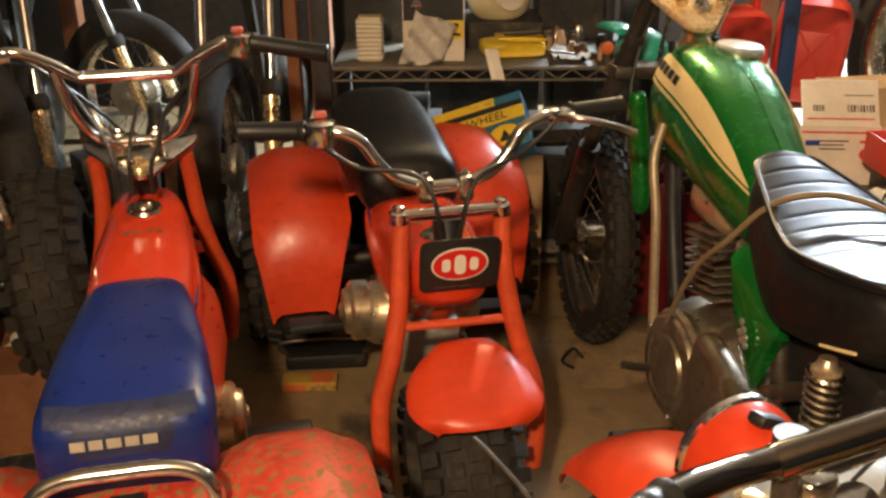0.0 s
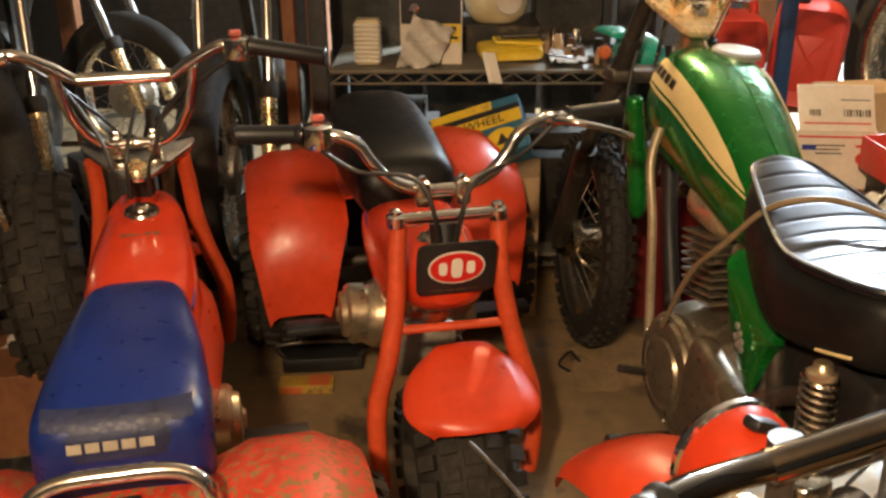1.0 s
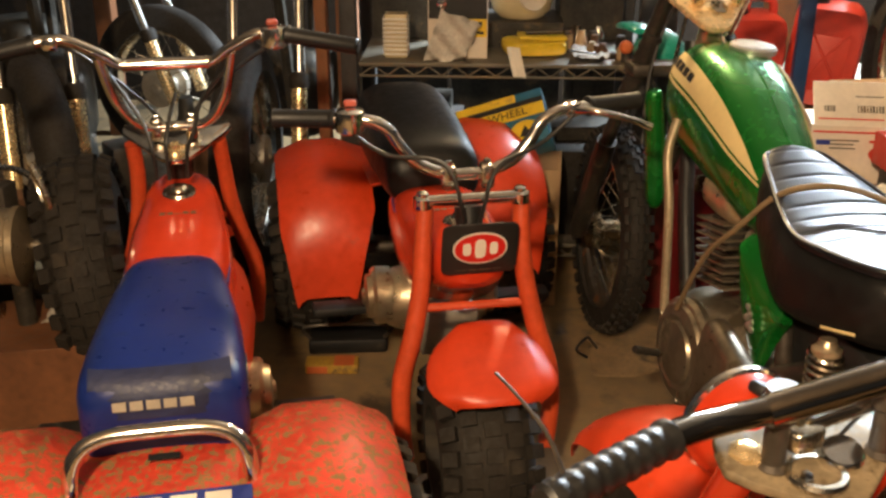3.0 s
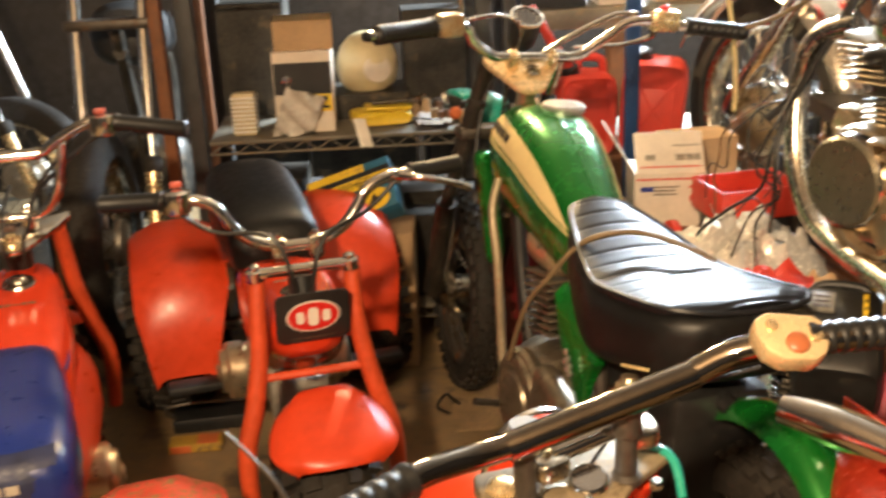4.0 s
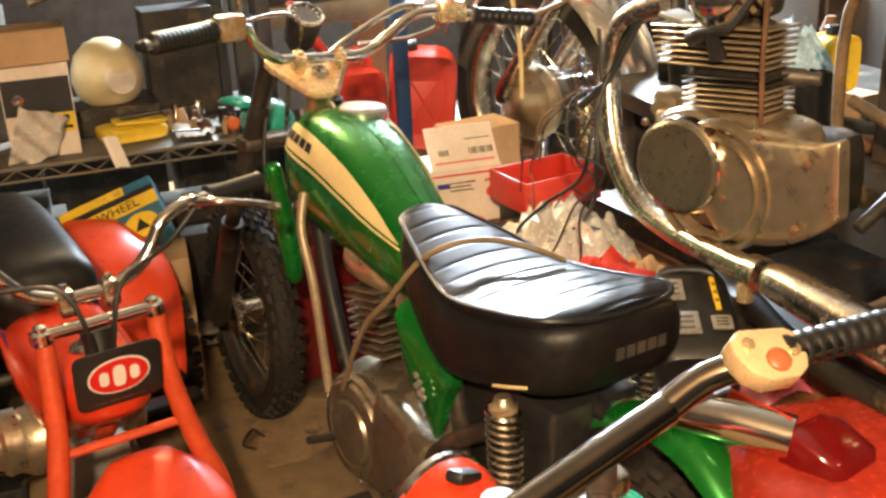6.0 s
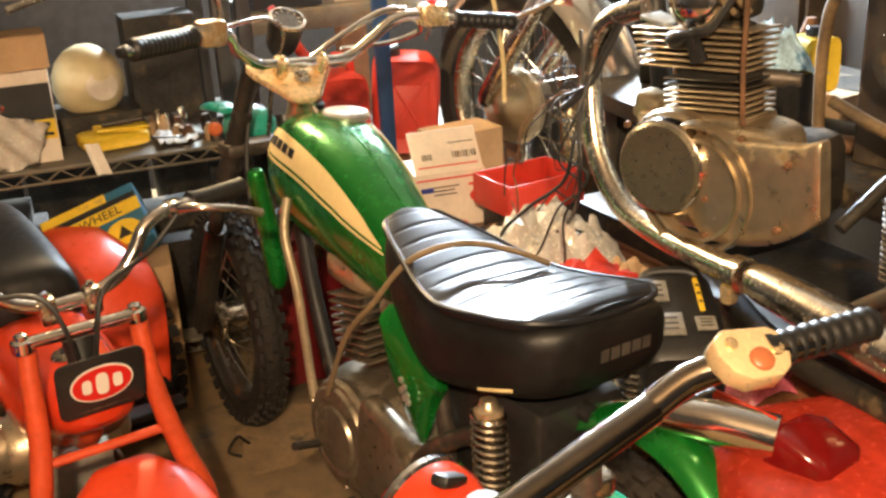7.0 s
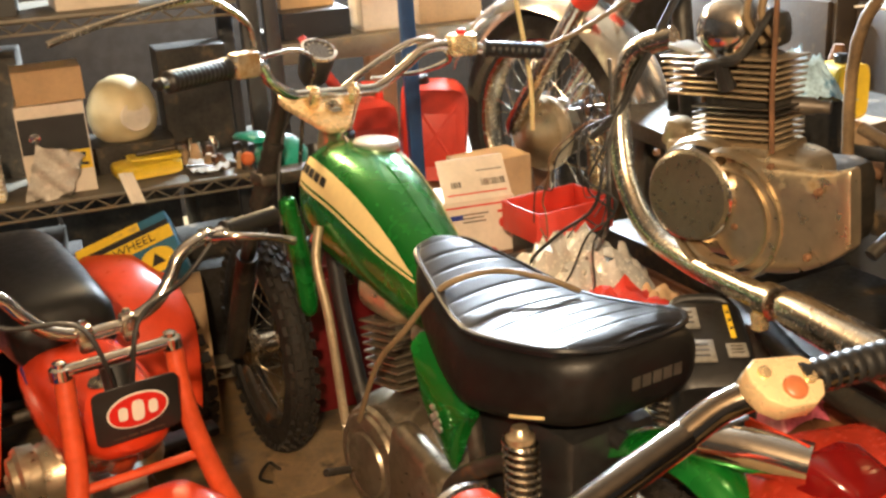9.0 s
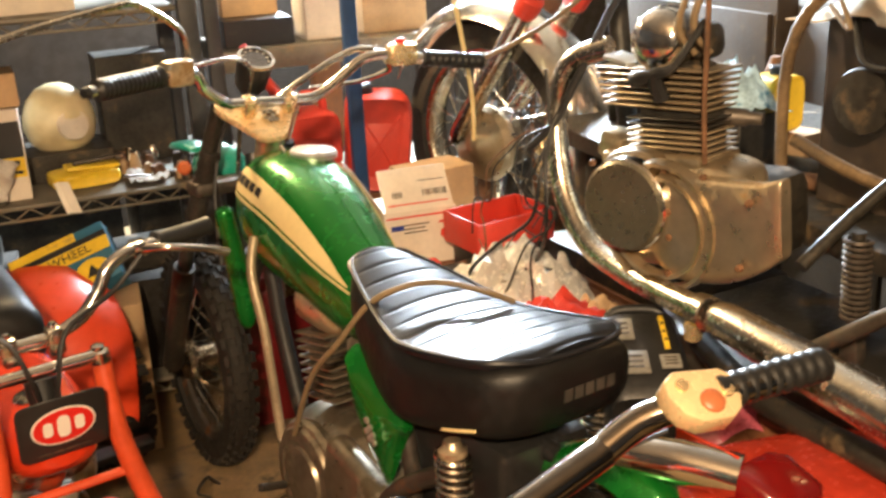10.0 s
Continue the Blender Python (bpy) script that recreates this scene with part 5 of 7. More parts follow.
# front wheel turned to the left, fork and chrome fender
WC = at(1.226, 2.55, 0.665)
TURN_E = Matrix.Rotation(0.04, 4, "Z")
wheel(BIG, WC, 0.335, 0.095, 0.08, knobs=0, spokes=36, hub_r=0.08, turn=0.04, hub_material=M_STEEL)
part("brake_drum", lathe([(0.1, -0.02), (0.105, 0.0), (0.095, 0.02), (0.06, 0.028), (0.03, 0.05), (0.012, 0.055)], 36, axis_to(TURN_E @ Vector((-1, 0.0, 0)), WC + TURN_E @ Vector((-0.045, 0, 0)))), M_OILY_ALU, BIG)
for side in (-1, 1):
    def fk(x, y, z):
        return WC + TURN_E @ Vector((x, y, z))
    leg = part("fork_leg", tube([fk(side * 0.09, -0.23, 0.345), fk(side * 0.092, -0.36, 0.48), fk(side * 0.092, -0.6, 0.74)], 0.018, 14), M_CHROME, BIG)
    part("fork_slider", tube([fk(side * 0.085, 0.06, 0.02), fk(side * 0.09, 0.045, 0.04), fk(side * 0.092, -0.097, 0.2), fk(side * 0.092, -0.236, 0.352)], [0.02, 0.026, 0.027, 0.027], 16), M_OLD_CHROME, leg)
    part("red_cap", lathe([(0.028, 0), (0.033, 0.01), (0.033, 0.05), (0.02, 0.06)], 18, axis_to(TURN_E @ Vector((0, -0.66, 0.72)), fk(side * 0.092, -0.225, 0.34))), M_CAN, leg)
rows = []
for k in range(25):
    a = radians(-42 + 190 * k / 24)
    r = 0.385
    rows.append([WC + TURN_E @ Vector((math.sin(b) * 0.092, -math.cos(a) * (r - 0.06 * (1 - math.cos(b))), math.sin(a) * (r - 0.06 * (1 - math.cos(b))))) for b in (-1.4, -1, -0.6, -0.2, 0.2, 0.6, 1, 1.4)])
part("front_fender", sheet(rows, 0.003), M_FENDER, BIG, "wide chrome front fender")
part("rear_wheel_mass", lathe([(0.22, -0.05), (0.3, -0.05), (0.31, 0), (0.3, 0.05), (0.22, 0.05)], 32, Matrix.Translation(at(1.12, 0.35, 0.31)) @ AX_X), M_RUBBER, BIG)

# ---- shelving unit ----
SX0, SX1, SY0, SY1 = -0.345, 0.46, 2.7, 3.15
SHELF = thing("shelving_unit", "grey metal shelving unit with dusty boards", "shelf", pose(0, 0, 0))
for x, y in ((SX0, SY0), (SX1, SY0), (SX0, SY1), (SX1, SY1)):
    part("post", box((x, y, 1.0), (0.045, 0.045, 2.0), None, 0.004), M_POST, SHELF)
for z in (0.632, 1.08, 1.5, 0.1):
    bd = part("board", box(((SX0 + SX1) / 2, (SY0 + SY1) / 2, z - 0.006), (SX1 - SX0 - 0.05, SY1 - SY0 - 0.002, 0.012), None, 0.002), M_SHELF, SHELF)
    for y in (SY0 - 0.004, SY1 + 0.004):
        part("rail", box(((SX0 + SX1) / 2, y, z - 0.004), (SX1 - SX0 - 0.05, 0.006, 0.01), None, 0.002), M_SHELF, bd)
        part("rail", box(((SX0 + SX1) / 2, y, z - 0.036), (SX1 - SX0 - 0.05, 0.006, 0.007), None, 0.002), M_SHELF, bd)
        zz = [(SX0 + 0.03 + (SX1 - SX0 - 0.06) * k / 20, y, z - 0.034 + (0.026 if k % 2 else 0)) for k in range(21)]
        part("zigzag_wire", tube(zz, 0.0032, 6, smooth=False), M_SHELF, bd)
SHELF_2 = thing("shelving_unit", "grey metal side shelf with bins", "shelf", pose(0, 0, 0))
for x, y in ((0.56, 2.95), (1.3, 2.95), (0.56, 3.3), (1.3, 3.3)):
    part("post", box((x, y, 1.0), (0.04, 0.04, 2.0), None, 0.004), M_POST, SHELF_2)
for z in (0.92, 1.4, 0.5):
    part("board", box((0.93, 3.12, z - 0.03), (0.7, 0.37, 0.06), None, 0.004), M_SHELF, SHELF_2)


def carton(x, y, z, w, d, h, yaw, material, label, flaps=0.0, category="box", name="carton"):
    """An open or closed box resting with its base at z."""
    th = thing(name, label, category, pose(x, y, z, 0, 0, yaw))
    t = 0.004
    part("bottom", box((0, 0, t / 2), (w - 2 * t, d - 2 * t, t), None, 0), material, th)
    for nm, c, s in (("side", (0, -d / 2 + t / 2, h / 2), (w, t, h)), ("side", (0, d / 2 - t / 2, h / 2), (w, t, h)), ("side", (-w / 2 + t / 2, 0, h / 2), (t, d - 2 * t, h)), ("side", (w / 2 - t / 2, 0, h / 2), (t, d - 2 * t, h))):
        part(nm, box(c, s, None, 0.001, segments=1), material, th)
    if flaps:
        for nm, c, s, m in (("flap", (-w / 2 - flaps * 0.25, 0, h + flaps * 0.42), (t, d * 0.95, flaps), Matrix.Rotation(-0.55, 4, "Y")), ("flap", (0, -d / 2 - flaps * 0.1, h + flaps * 0.42), (w * 0.95, t, flaps), Matrix.Rotation(0.2, 4, "X")), ("flap", (w / 2 + flaps * 0.25, 0, h + flaps * 0.4), (t, d * 0.95, flaps), Matrix.Rotation(0.55, 4, "Y"))):
            part(nm, box(c, s, m, 0.001, segments=1), material, th)
    else:
        part("lid", box((0, 0, h - t / 2), (w - 2 * t, d - 2 * t, t), None, 0), material, th)
    return th


# on the main shelf
S = 0.632
fil = thing("finned_block", "white ribbed block standing on the shelf", "part", pose(-0.222, 2.78, S))
part("core", box((0, 0, 0.06), (0.062, 0.05, 0.12), None, 0.004), M_CREAM_PLASTIC, fil)
for k in range(9):
    part("fin", box((0, -0.004, 0.012 + 0.012 * k), (0.072, 0.06, 0.006), None, 0.002, segments=1), M_WHITE, fil)
tb = carton(-0.05, 2.84, S, 0.165, 0.16, 0.23, 0, M_WHITE_CARD, "white, black and yellow tool carton with a torn top", 0)
part("black_panel", box((0, -0.0812, 0.155), (0.16, 0.002, 0.09), None, 0), M_BLACK, tb)
part("yellow_band", box((0.03, -0.0816, 0.085), (0.1, 0.002, 0.05), None, 0), M_YELLOW, tb)
part("print_bar", box((0.035, -0.083, 0.1), (0.065, 0.001, 0.012), Matrix.Rotation(0.12, 4, "Y"), 0), M_BLACK, tb)
part("print_bar", box((0.035, -0.083, 0.076), (0.075, 0.001, 0.008), Matrix.Rotation(0.12, 4, "Y"), 0), M_BLACK, tb)
part("pictured_lamp", lathe([(0.014, 0), (0.014, 0.002), (0.008, 0.003)], 18, axis_to((0, -1, 0), (-0.045, -0.0825, 0.15))), M_CHROME, tb)
carton(-0.045, 2.845, S + 0.232, 0.165, 0.14, 0.082, 3, M_CARD, "brown cardboard carton on a tool carton")
rows = []
rng = random.Random(4)
for i in range(12):
    rows.append([(0.11 * (j / 9 - 0.5) + 0.05 * (i / 11), -0.01 + 0.014 * math.sin(i * 1.3 + j) + rng.uniform(-0.004, 0.004), 0.14 * (i / 11) * (1 - 0.25 * j / 9) + rng.uniform(-0.004, 0.004)) for j in range(10)])
solo("plastic_bag", sheet(rows, 0.001), M_BAG, "crumpled clear plastic bag beside a carton", "bag", pose(-0.09, 2.735, S), angle=80)
hel = thing("helmet", "cream open helmet on a flat dark tin", "helmet", pose(0.13, 3.0, S + 0.074) @ Matrix.Diagonal((1.2, 1.2, 1.15, 1)))
part("shell", lathe([(0.055, 0), (0.07, 0.016), (0.079, 0.05), (0.077, 0.08), (0.066, 0.112), (0.042, 0.137), (0.02, 0.147), (0.001, 0.15)], 40), M_CREAM_PLASTIC, hel)
part("side_patch", lathe([(0.036, 0), (0.034, 0.006), (0.001, 0.01)], 24, axis_to((0.35, -0.9, 0.2), (0.025, -0.067, 0.06))), M_WHITE_CARD, hel)
carton(0.13, 3.0, S, 0.24, 0.2, 0.073, 0, M_GREASE, "flat dark tin box under a helmet", name="tin_box", category="box")
yt = thing("tool_case", "yellow plastic tool case on a shelf", "tool case", pose(0.165, 2.83, S, 0, 0, 8) @ Matrix.Diagonal((1.05, 1.15, 0.72, 1)))
part("body", loft_y(smooth_sections([(-0.045, 0, 0.03, 0.14, 0.04, 4), (-0.04, 0, 0.032, 0.16, 0.055, 5), (0.03, 0, 0.032, 0.17, 0.06, 5), (0.045, 0, 0.03, 0.15, 0.045, 4)], 2), 28), M_YELLOW, yt)
part("latch", box((-0.04, -0.046, 0.045), (0.03, 0.006, 0.018), None, 0.003), M_YELLOW, yt)
part("raised_lid", box((0.02, 0.0, 0.067), (0.13, 0.06, 0.014), Matrix.Rotation(0.08, 4, "Y"), 0.006), M_YELLOW, yt)
solo("tape_flap", sheet([[(0.035 * u + 0.02 * v, -0.02 - 0.03 * v + 0.006 * math.sin(5 * u), 0.045 - 0.075 * v) for u in (0, 0.3, 0.6, 1)] for v in (0, 0.25, 0.5, 0.75, 1)], 0.001), M_CLOTH, "pale paper scrap hanging over a shelf edge", "paper", pose(0.085, 2.725, S))
pl = thing("wrench", "old steel wrench lying on a tool case", "tool", pose(0.2, 2.83, S + 0.06, 0, 0, 6))
part("shaft", tube([(-0.06, 0, 0), (0.05, 0.003, 0.002)], 0.007, 8), M_STEEL, pl)
part("jaw", lathe([(0.016, -0.006), (0.018, 0), (0.016, 0.006)], 6, Matrix.Translation((0.058, 0.003, 0.002))), M_STEEL, pl)
rod = thing("screwdriver", "long thin screwdriver on a shelf", "tool", pose(0.33, 2.76, S + 0.018, 0, 12, 30))
part("shaft", tube([(-0.09, 0, 0), (0.04, 0, 0)], 0.003, 8), M_STEEL, rod)
part("handle", lathe([(0.008, 0), (0.013, 0.01), (0.012, 0.06), (0.008, 0.07)], 12, axis_to((1, 0, 0), (0.04, 0, 0))), M_STEEL, rod)
for k in range(16):
    r2 = random.Random(50 + k)
    x, y = r2.uniform(0.26, 0.42), r2.uniform(2.73, 3.0)
    bm = lathe([(r2.uniform(0.008, 0.02), 0), (r2.uniform(0.01, 0.022), r2.uniform(0.01, 0.03)), (r2.uniform(0.004, 0.012), r2.uniform(0.03, 0.06))], 10)
    solo("hardware_piece", bm, r2.choice((M_OLD_CHROME, M_STEEL, M_RUSTY, M_CARD)), "small dusty metal part on a shelf", "part", pose(x, y, S), "loose parts")
rows = [[(0.1 * (i / 9 - 0.5), 0.12 * (j / 9 - 0.5), 0.01 + 0.028 * abs(noise.noise(Vector((i * 0.5, j * 0.5, 3))))) for j in range(10)] for i in range(10)]
solo("plastic_bag", sheet(rows, 0.001), M_BAG, "small clear bag of parts on a shelf", "bag", pose(0.32, 2.78, S + 0.002), angle=80)
# things on the upper boards
carton(-0.18, 2.88, 1.08, 0.2, 0.2, 0.12, 0, M_BLACK, "black plastic case on an upper shelf", name="plastic_case", category="case")
carton(0.1, 2.9, 1.08, 0.2, 0.2, 0.1, 5, M_WHITE_CARD, "white cardboard carton on an upper shelf")
carton(0.7, 3.07, 0.92, 0.2, 0.16, 0.075, 0, M_BLACK, "black plastic bin on a side shelf", name="storage_bin", category="bin")
carton(0.9, 3.08, 0.92, 0.12, 0.15, 0.16, 0, M_WHITE_CARD, "pale cardboard carton on a side shelf")
carton(0.7, 3.15, 0.996, 0.16, 0.12, 0.12, 0, M_CARD, "brown cardboard carton on a bin")
carton(1.12, 3.1, 0.92, 0.2, 0.16, 0.2, 0, M_CARD, "brown cardboard carton on a side shelf")
# tilted kit box under the shelf
kb = thing("kit_carton", "blue and yellow wheel kit carton leaning under a shelf", "box", pose(0.085, 2.56, 0.485, 40, -19, -4))
part("body", box((0, 0, 0.0), (0.24, 0.16, 0.07), None, 0.003), M_KIT_BLUE, kb)
part("yellow_face", box((0.0, 0.019, 0.036), (0.238, 0.036, 0.002), None, 0), M_YELLOW, kb)
part("yellow_edge", box((-0.035, 0.067, 0.036), (0.165, 0.024, 0.002), None, 0), M_YELLOW, kb)
part("dark_band", box((0.0, 0.046, 0.0361), (0.238, 0.014, 0.002), None, 0), M_BLACK, kb)
part("yellow_strip", box((-0.085, -0.035, 0.036), (0.06, 0.03, 0.002), None, 0), M_YELLOW, kb)
part("round_patch", lathe([(0.043, 0), (0.043, 0.002)], 32, Matrix.Translation((0.06, -0.044, 0.035)) @ Matrix.Diagonal((1, 0.8, 1, 1))), M_YELLOW, kb)
part("triangle_mark", plate([(-0.018, -0.014), (0.018, -0.014), (0, 0.018)], 0.002, Matrix.Translation((0.06, -0.044, 0.037))), M_BLACK, kb)
cu = bpy.data.curves.new("lettering", "FONT")
cu.body, cu.size, cu.extrude, cu.align_x, cu.align_y = "WHEEL", 0.033, 0.0006, "CENTER", "CENTER"
tmp = bpy.data.objects.new("lettering", cu)
me = bpy.data.meshes.new_from_object(tmp)
bpy.data.objects.remove(tmp)
me.materials.clear()
me.materials.append(M_BLACK)
ob = new("lettering", me)
ob.parent = kb
ob.matrix_local = Matrix.Translation((0.02, 0.019, 0.0378))
kbs = carton(0.09, 2.585, 0.0, 0.3, 0.16, 0.4, -4, M_CARD, "brown cardboard carton under a kit box")

# ---- posts ----
def post(name, x, y, w, d, h, material, label):
    return solo(name, box((0, 0, h / 2), (w, d, h), None, 0.004), material, label, "post", pose(x, y, 0))


post("wooden_post", -0.405, 2.62, 0.032, 0.05, 2.6, M_WOOD, "reddish brown wooden post")
post("wooden_post", -0.445, 3.4, 0.07, 0.07, 2.6, M_WOOD, "reddish brown wooden post")
post("steel_post", 0.865, 2.66, 0.038, 0.03, 2.6, M_BLUE_POST, "dark blue painted steel post")
post("wooden_post", 1.02, 3.5, 0.09, 0.09, 2.6, M_WOOD, "brown wooden wall post")
post("wooden_post", -1.5, 4.0, 0.07, 0.07, 2.6, M_WOOD, "brown wooden wall post")
post("wooden_post", 1.75, 3.3, 0.12, 0.09, 2.6, M_WOOD, "brown wooden wall post")

# ---- fuel cans on a low cabinet ----
cab = thing("cabinet", "low dark wooden cabinet behind the motorcycles", "cabinet", pose(0.95, 2.84, 0))
part("body", box((0, 0, 0.25), (0.72, 0.2, 0.5), None, 0.006), M_WOOD, cab)
part("top", box((0, 0, 0.513), (0.74, 0.22, 0.024), None, 0.004), M_WOOD, cab)


def fuel_can(m, w, h, label, spout):
    th = thing("fuel_can", label, "fuel can", m, "fuel cans")
    part("body", loft_y(smooth_sections([(-0.075, 0, h / 2, w * 0.8, h * 0.9, 5), (-0.065, 0, h / 2, w, h, 6), (0.065, 0, h / 2, w, h, 6), (0.075, 0, h / 2, w * 0.8, h * 0.9, 5)], 2), 32), M_CAN, th)
    part("front_panel", box((0, -0.0762, h * 0.45), (w * 0.6, 0.004, h * 0.55), None, 0.002), M_CAN, th)
    if spout:
        part("handle", tube([(w * 0.35, 0, h - 0.01), (w * 0.3, 0, h + 0.035), (-w * 0.05, 0, h + 0.04), (-w * 0.1, 0, h - 0.005)], 0.012, 10), M_CAN, th)
    else:
        for a, b in ((-1, 1), (1, -1)):
            part("pressed_rib", tube([(a * w * 0.3, -0.077, h * 0.2), (b * w * 0.3, -0.077, h * 0.8)], 0.004, 8), M_CAN, th)
    part("cap", lathe([(0.03, 0), (0.03, 0.025), (0.024, 0.03)], 18, axis_to((-0.25, -0.2, 1), (-w * 0.25, -0.01, h - 0.004))), M_BLACK, th)
    if spout:
        part("spout", tube([(-w * 0.3, -0.02, h + 0.02), (-w * 0.6, -0.03, h + 0.1), (-w * 0.95, -0.05, h + 0.2)], [0.018, 0.014, 0.01], 12), M_CAN, th)
    return th


fuel_can(pose(0.755, 2.8, 0.525, 0, 0, 4), 0.17, 0.235, "red plastic fuel can with a long spout", True)
fuel_can(pose(0.94, 2.76, 0.527, 0, 5, -14), 0.18, 0.27, "red plastic fuel can beside a blue post", False)

# ---- postal carton on a crate ----
cr = thing("crate", "dark wooden crate standing behind the green motorcycle", "crate", pose(0.88, 2.22, 0, 0, 0, -6))
for k in range(5):
    part("slat", box((0, -0.13, 0.05 + 0.1 * k), (0.36, 0.014, 0.085), None, 0.003), M_WOOD, cr)
    part("slat", box((0, 0.13, 0.05 + 0.1 * k), (0.36, 0.014, 0.085), None, 0.003), M_WOOD, cr)
part("top_board", box((0, 0, 0.504), (0.37, 0.28, 0.014), None, 0.003), M_WOOD, cr)
us = carton(0.842, 2.195, 0.511, 0.168, 0.13, 0.132, -4, M_WHITE_CARD, "white postal carton with red and blue print and loose flaps", 0)
SLOPE = Matrix.Translation((0, -0.032, 0.172)) @ Matrix.Rotation(-0.68, 4, "X")
flap = part("front_flap", box((0, 0, 0), (0.16, 0.003, 0.108), SLOPE, 0.001, segments=1), M_WHITE_CARD, us)
part("side_flap", box((-0.116, 0.0, 0.185), (0.003, 0.12, 0.115), Matrix.Rotation(-0.55, 4, "Y"), 0.001, segments=1), M_WHITE_CARD, us)
for k in range(9):
    part("bar_mark", box((0, 0, 0), (0.0022 + 0.0012 * (k % 3), 0.001, 0.016), SLOPE @ Matrix.Translation((0.016 + 0.0065 * k, -0.002, -0.012)), 0), M_STEEL, flap)
for k in range(4):
    part("bar_mark", box((0, 0, 0), (0.003 + 0.001 * (k % 2), 0.001, 0.014), SLOPE @ Matrix.Translation((-0.055 + 0.0062 * k, -0.002, -0.012)), 0), M_STEEL, flap)
part("print_bar", box((0, 0, 0), (0.06, 0.001, 0.002), SLOPE @ Matrix.Translation((0.04, -0.002, 0.018)), 0), M_STEEL, flap)
part("red_line", box((0, 0, 0), (0.14, 0.001, 0.003), SLOPE @ Matrix.Translation((0, -0.002, -0.036)), 0), M_DECAL_RED, flap)
part("red_line", box((0, -0.0662, 0.118), (0.16, 0.001, 0.004), None, 0), M_DECAL_RED, us)
part("blue_mark", box((-0.055, -0.0662, 0.094), (0.03, 0.001, 0.012), None, 0), M_DECAL_BLUE, us)
for k, w in enumerate((0.06, 0.05, 0.055)):
    part("print_bar", box((-0.01 + w / 2 - 0.03, -0.0662, 0.099 - 0.009 * k), (w, 0.001, 0.003), None, 0), M_STEEL, us)
part("round_mark", lathe([(0.013, 0), (0.013, 0.001)], 20, axis_to((0, -1, 0), (0.058, -0.0655, 0.07))), M_CAN, us)
part("red_print", box((0.058, -0.0662, 0.098), (0.03, 0.001, 0.006), None, 0), M_CAN, us)
carton(0.98, 2.42, 0.0, 0.18, 0.12, 0.66, 8, M_CARD, "tall brown cardboard carton")

# ---- clutter between the green and the large motorcycle ----
bench = thing("low_bench", "low dark bench covered with bags and parts", "bench", pose(0.93, 1.8, 0, 0, 0, 6))
part("top", box((0, 0, 0.5), (0.34, 0.62, 0.03), None, 0.005), M_WOOD, bench)
for x in (-0.14, 0.14):
    for y in (-0.27, 0.27):
        part("leg", box((x, y, 0.2425), (0.04, 0.04, 0.485), None, 0.003), M_WOOD, bench)
B0 = 0.516
tray = thing("tray", "red plastic parts tray on a low bench", "tray", pose(0.985, 2.03, B0 + 0.062, 0, 0, 10))
for nm, c, s in (("bottom", (0, 0, 0.004), (0.19, 0.14, 0.008)), ("side", (0, -0.07, 0.035), (0.2, 0.006, 0.07)), ("side", (0, 0.07, 0.035), (0.2, 0.006, 0.07)), ("side", (-0.098, 0, 0.035), (0.006, 0.134, 0.07)), ("side", (0.098, 0, 0.035), (0.006, 0.134, 0.07))):
    part(nm, box(c, s, None, 0.002), M_CAN, tray)


solo("parts_box", box((0, 0, 0.03), (0.17, 0.12, 0.06), None, 0.004), M_BLACK, "flat black parts box under a red tray", "box", pose(0.985, 2.03, B0, 0, 0, 10))


def crumple(w, d, h, n, seed, thick=0.0015):
    """A crumpled sheet lying on its base."""
    rows = []
    for i in range(n + 1):
        row = []
        for j in range(n + 1):
            u, v = i / n - 0.5, j / n - 0.5
            fall = max(0.0, 1 - (u * u + v * v) * 3.2)
            q = Vector((u * 5 + seed, v * 5, seed * 0.7))
            z = 0.004 + h * fall * (0.45 + 0.6 * abs(noise.noise(q * 0.9))) + h * 0.22 * abs(noise.noise(q * 2.3)) * (0.3 + fall)
            row.append((u * w + 0.07 * w * noise.noise(q * 1.2 + Vector((9, 0, 0))), v * d + 0.07 * d * noise.noise(q * 1.2 + Vector((0, 9, 0))), z))
        rows.append(row)
    return sheet(rows, thick)


for args in (
    ("plastic_bag", 0.38, 0.2, 0.2, M_FOIL, "shiny crumpled silver bag on a low bench", "bag", (0.86, 1.75, B0, 0, 0, 12), 3),
    ("plastic_bag", 0.15, 0.13, 0.11, M_BAG, "crumpled clear plastic bag on a low bench", "bag", (1.0, 1.8, B0, 0, 0, -15), 11),
    ("rag", 0.24, 0.15, 0.12, M_CAN, "crumpled red rag on a low bench", "rag", (0.89, 1.6, B0 + 0.0, 0, 0, 5), 17),
    ("rag", 0.14, 0.12, 0.07, M_CARD, "crumpled brown paper on a low bench", "paper", (1.0, 1.63, B0, 0, 0, 40), 23),
    ("rag", 0.12, 0.12, 0.05, M_PINK, "crumpled pink film on a low bench", "bag", (0.97, 1.53, B0, 0, 0, 0), 29),
):
    nm, w, d, h, mt, lb, ct, ps, sd = args
    solo(nm, crumple(w, d, h, 22, sd), mt, lb, ct, pose(*ps), angle=50)
red_cap = thing("valve_wheel", "pair of red plastic caps on a rod", "part", pose(0.8, 1.98, B0 + 0.03, 0, 0, 10))
part("rod", tube([(-0.06, 0, 0), (0.14, 0, 0.004)], 0.008, 8), M_STEEL, red_cap)
for x in (-0.05, 0.005):
    part("cap", lathe([(0.02, -0.012), (0.033, -0.008), (0.033, 0.008), (0.02, 0.012)], 18, Matrix.Translation((x, 0, 0)) @ AX_X), M_CAN, red_cap)

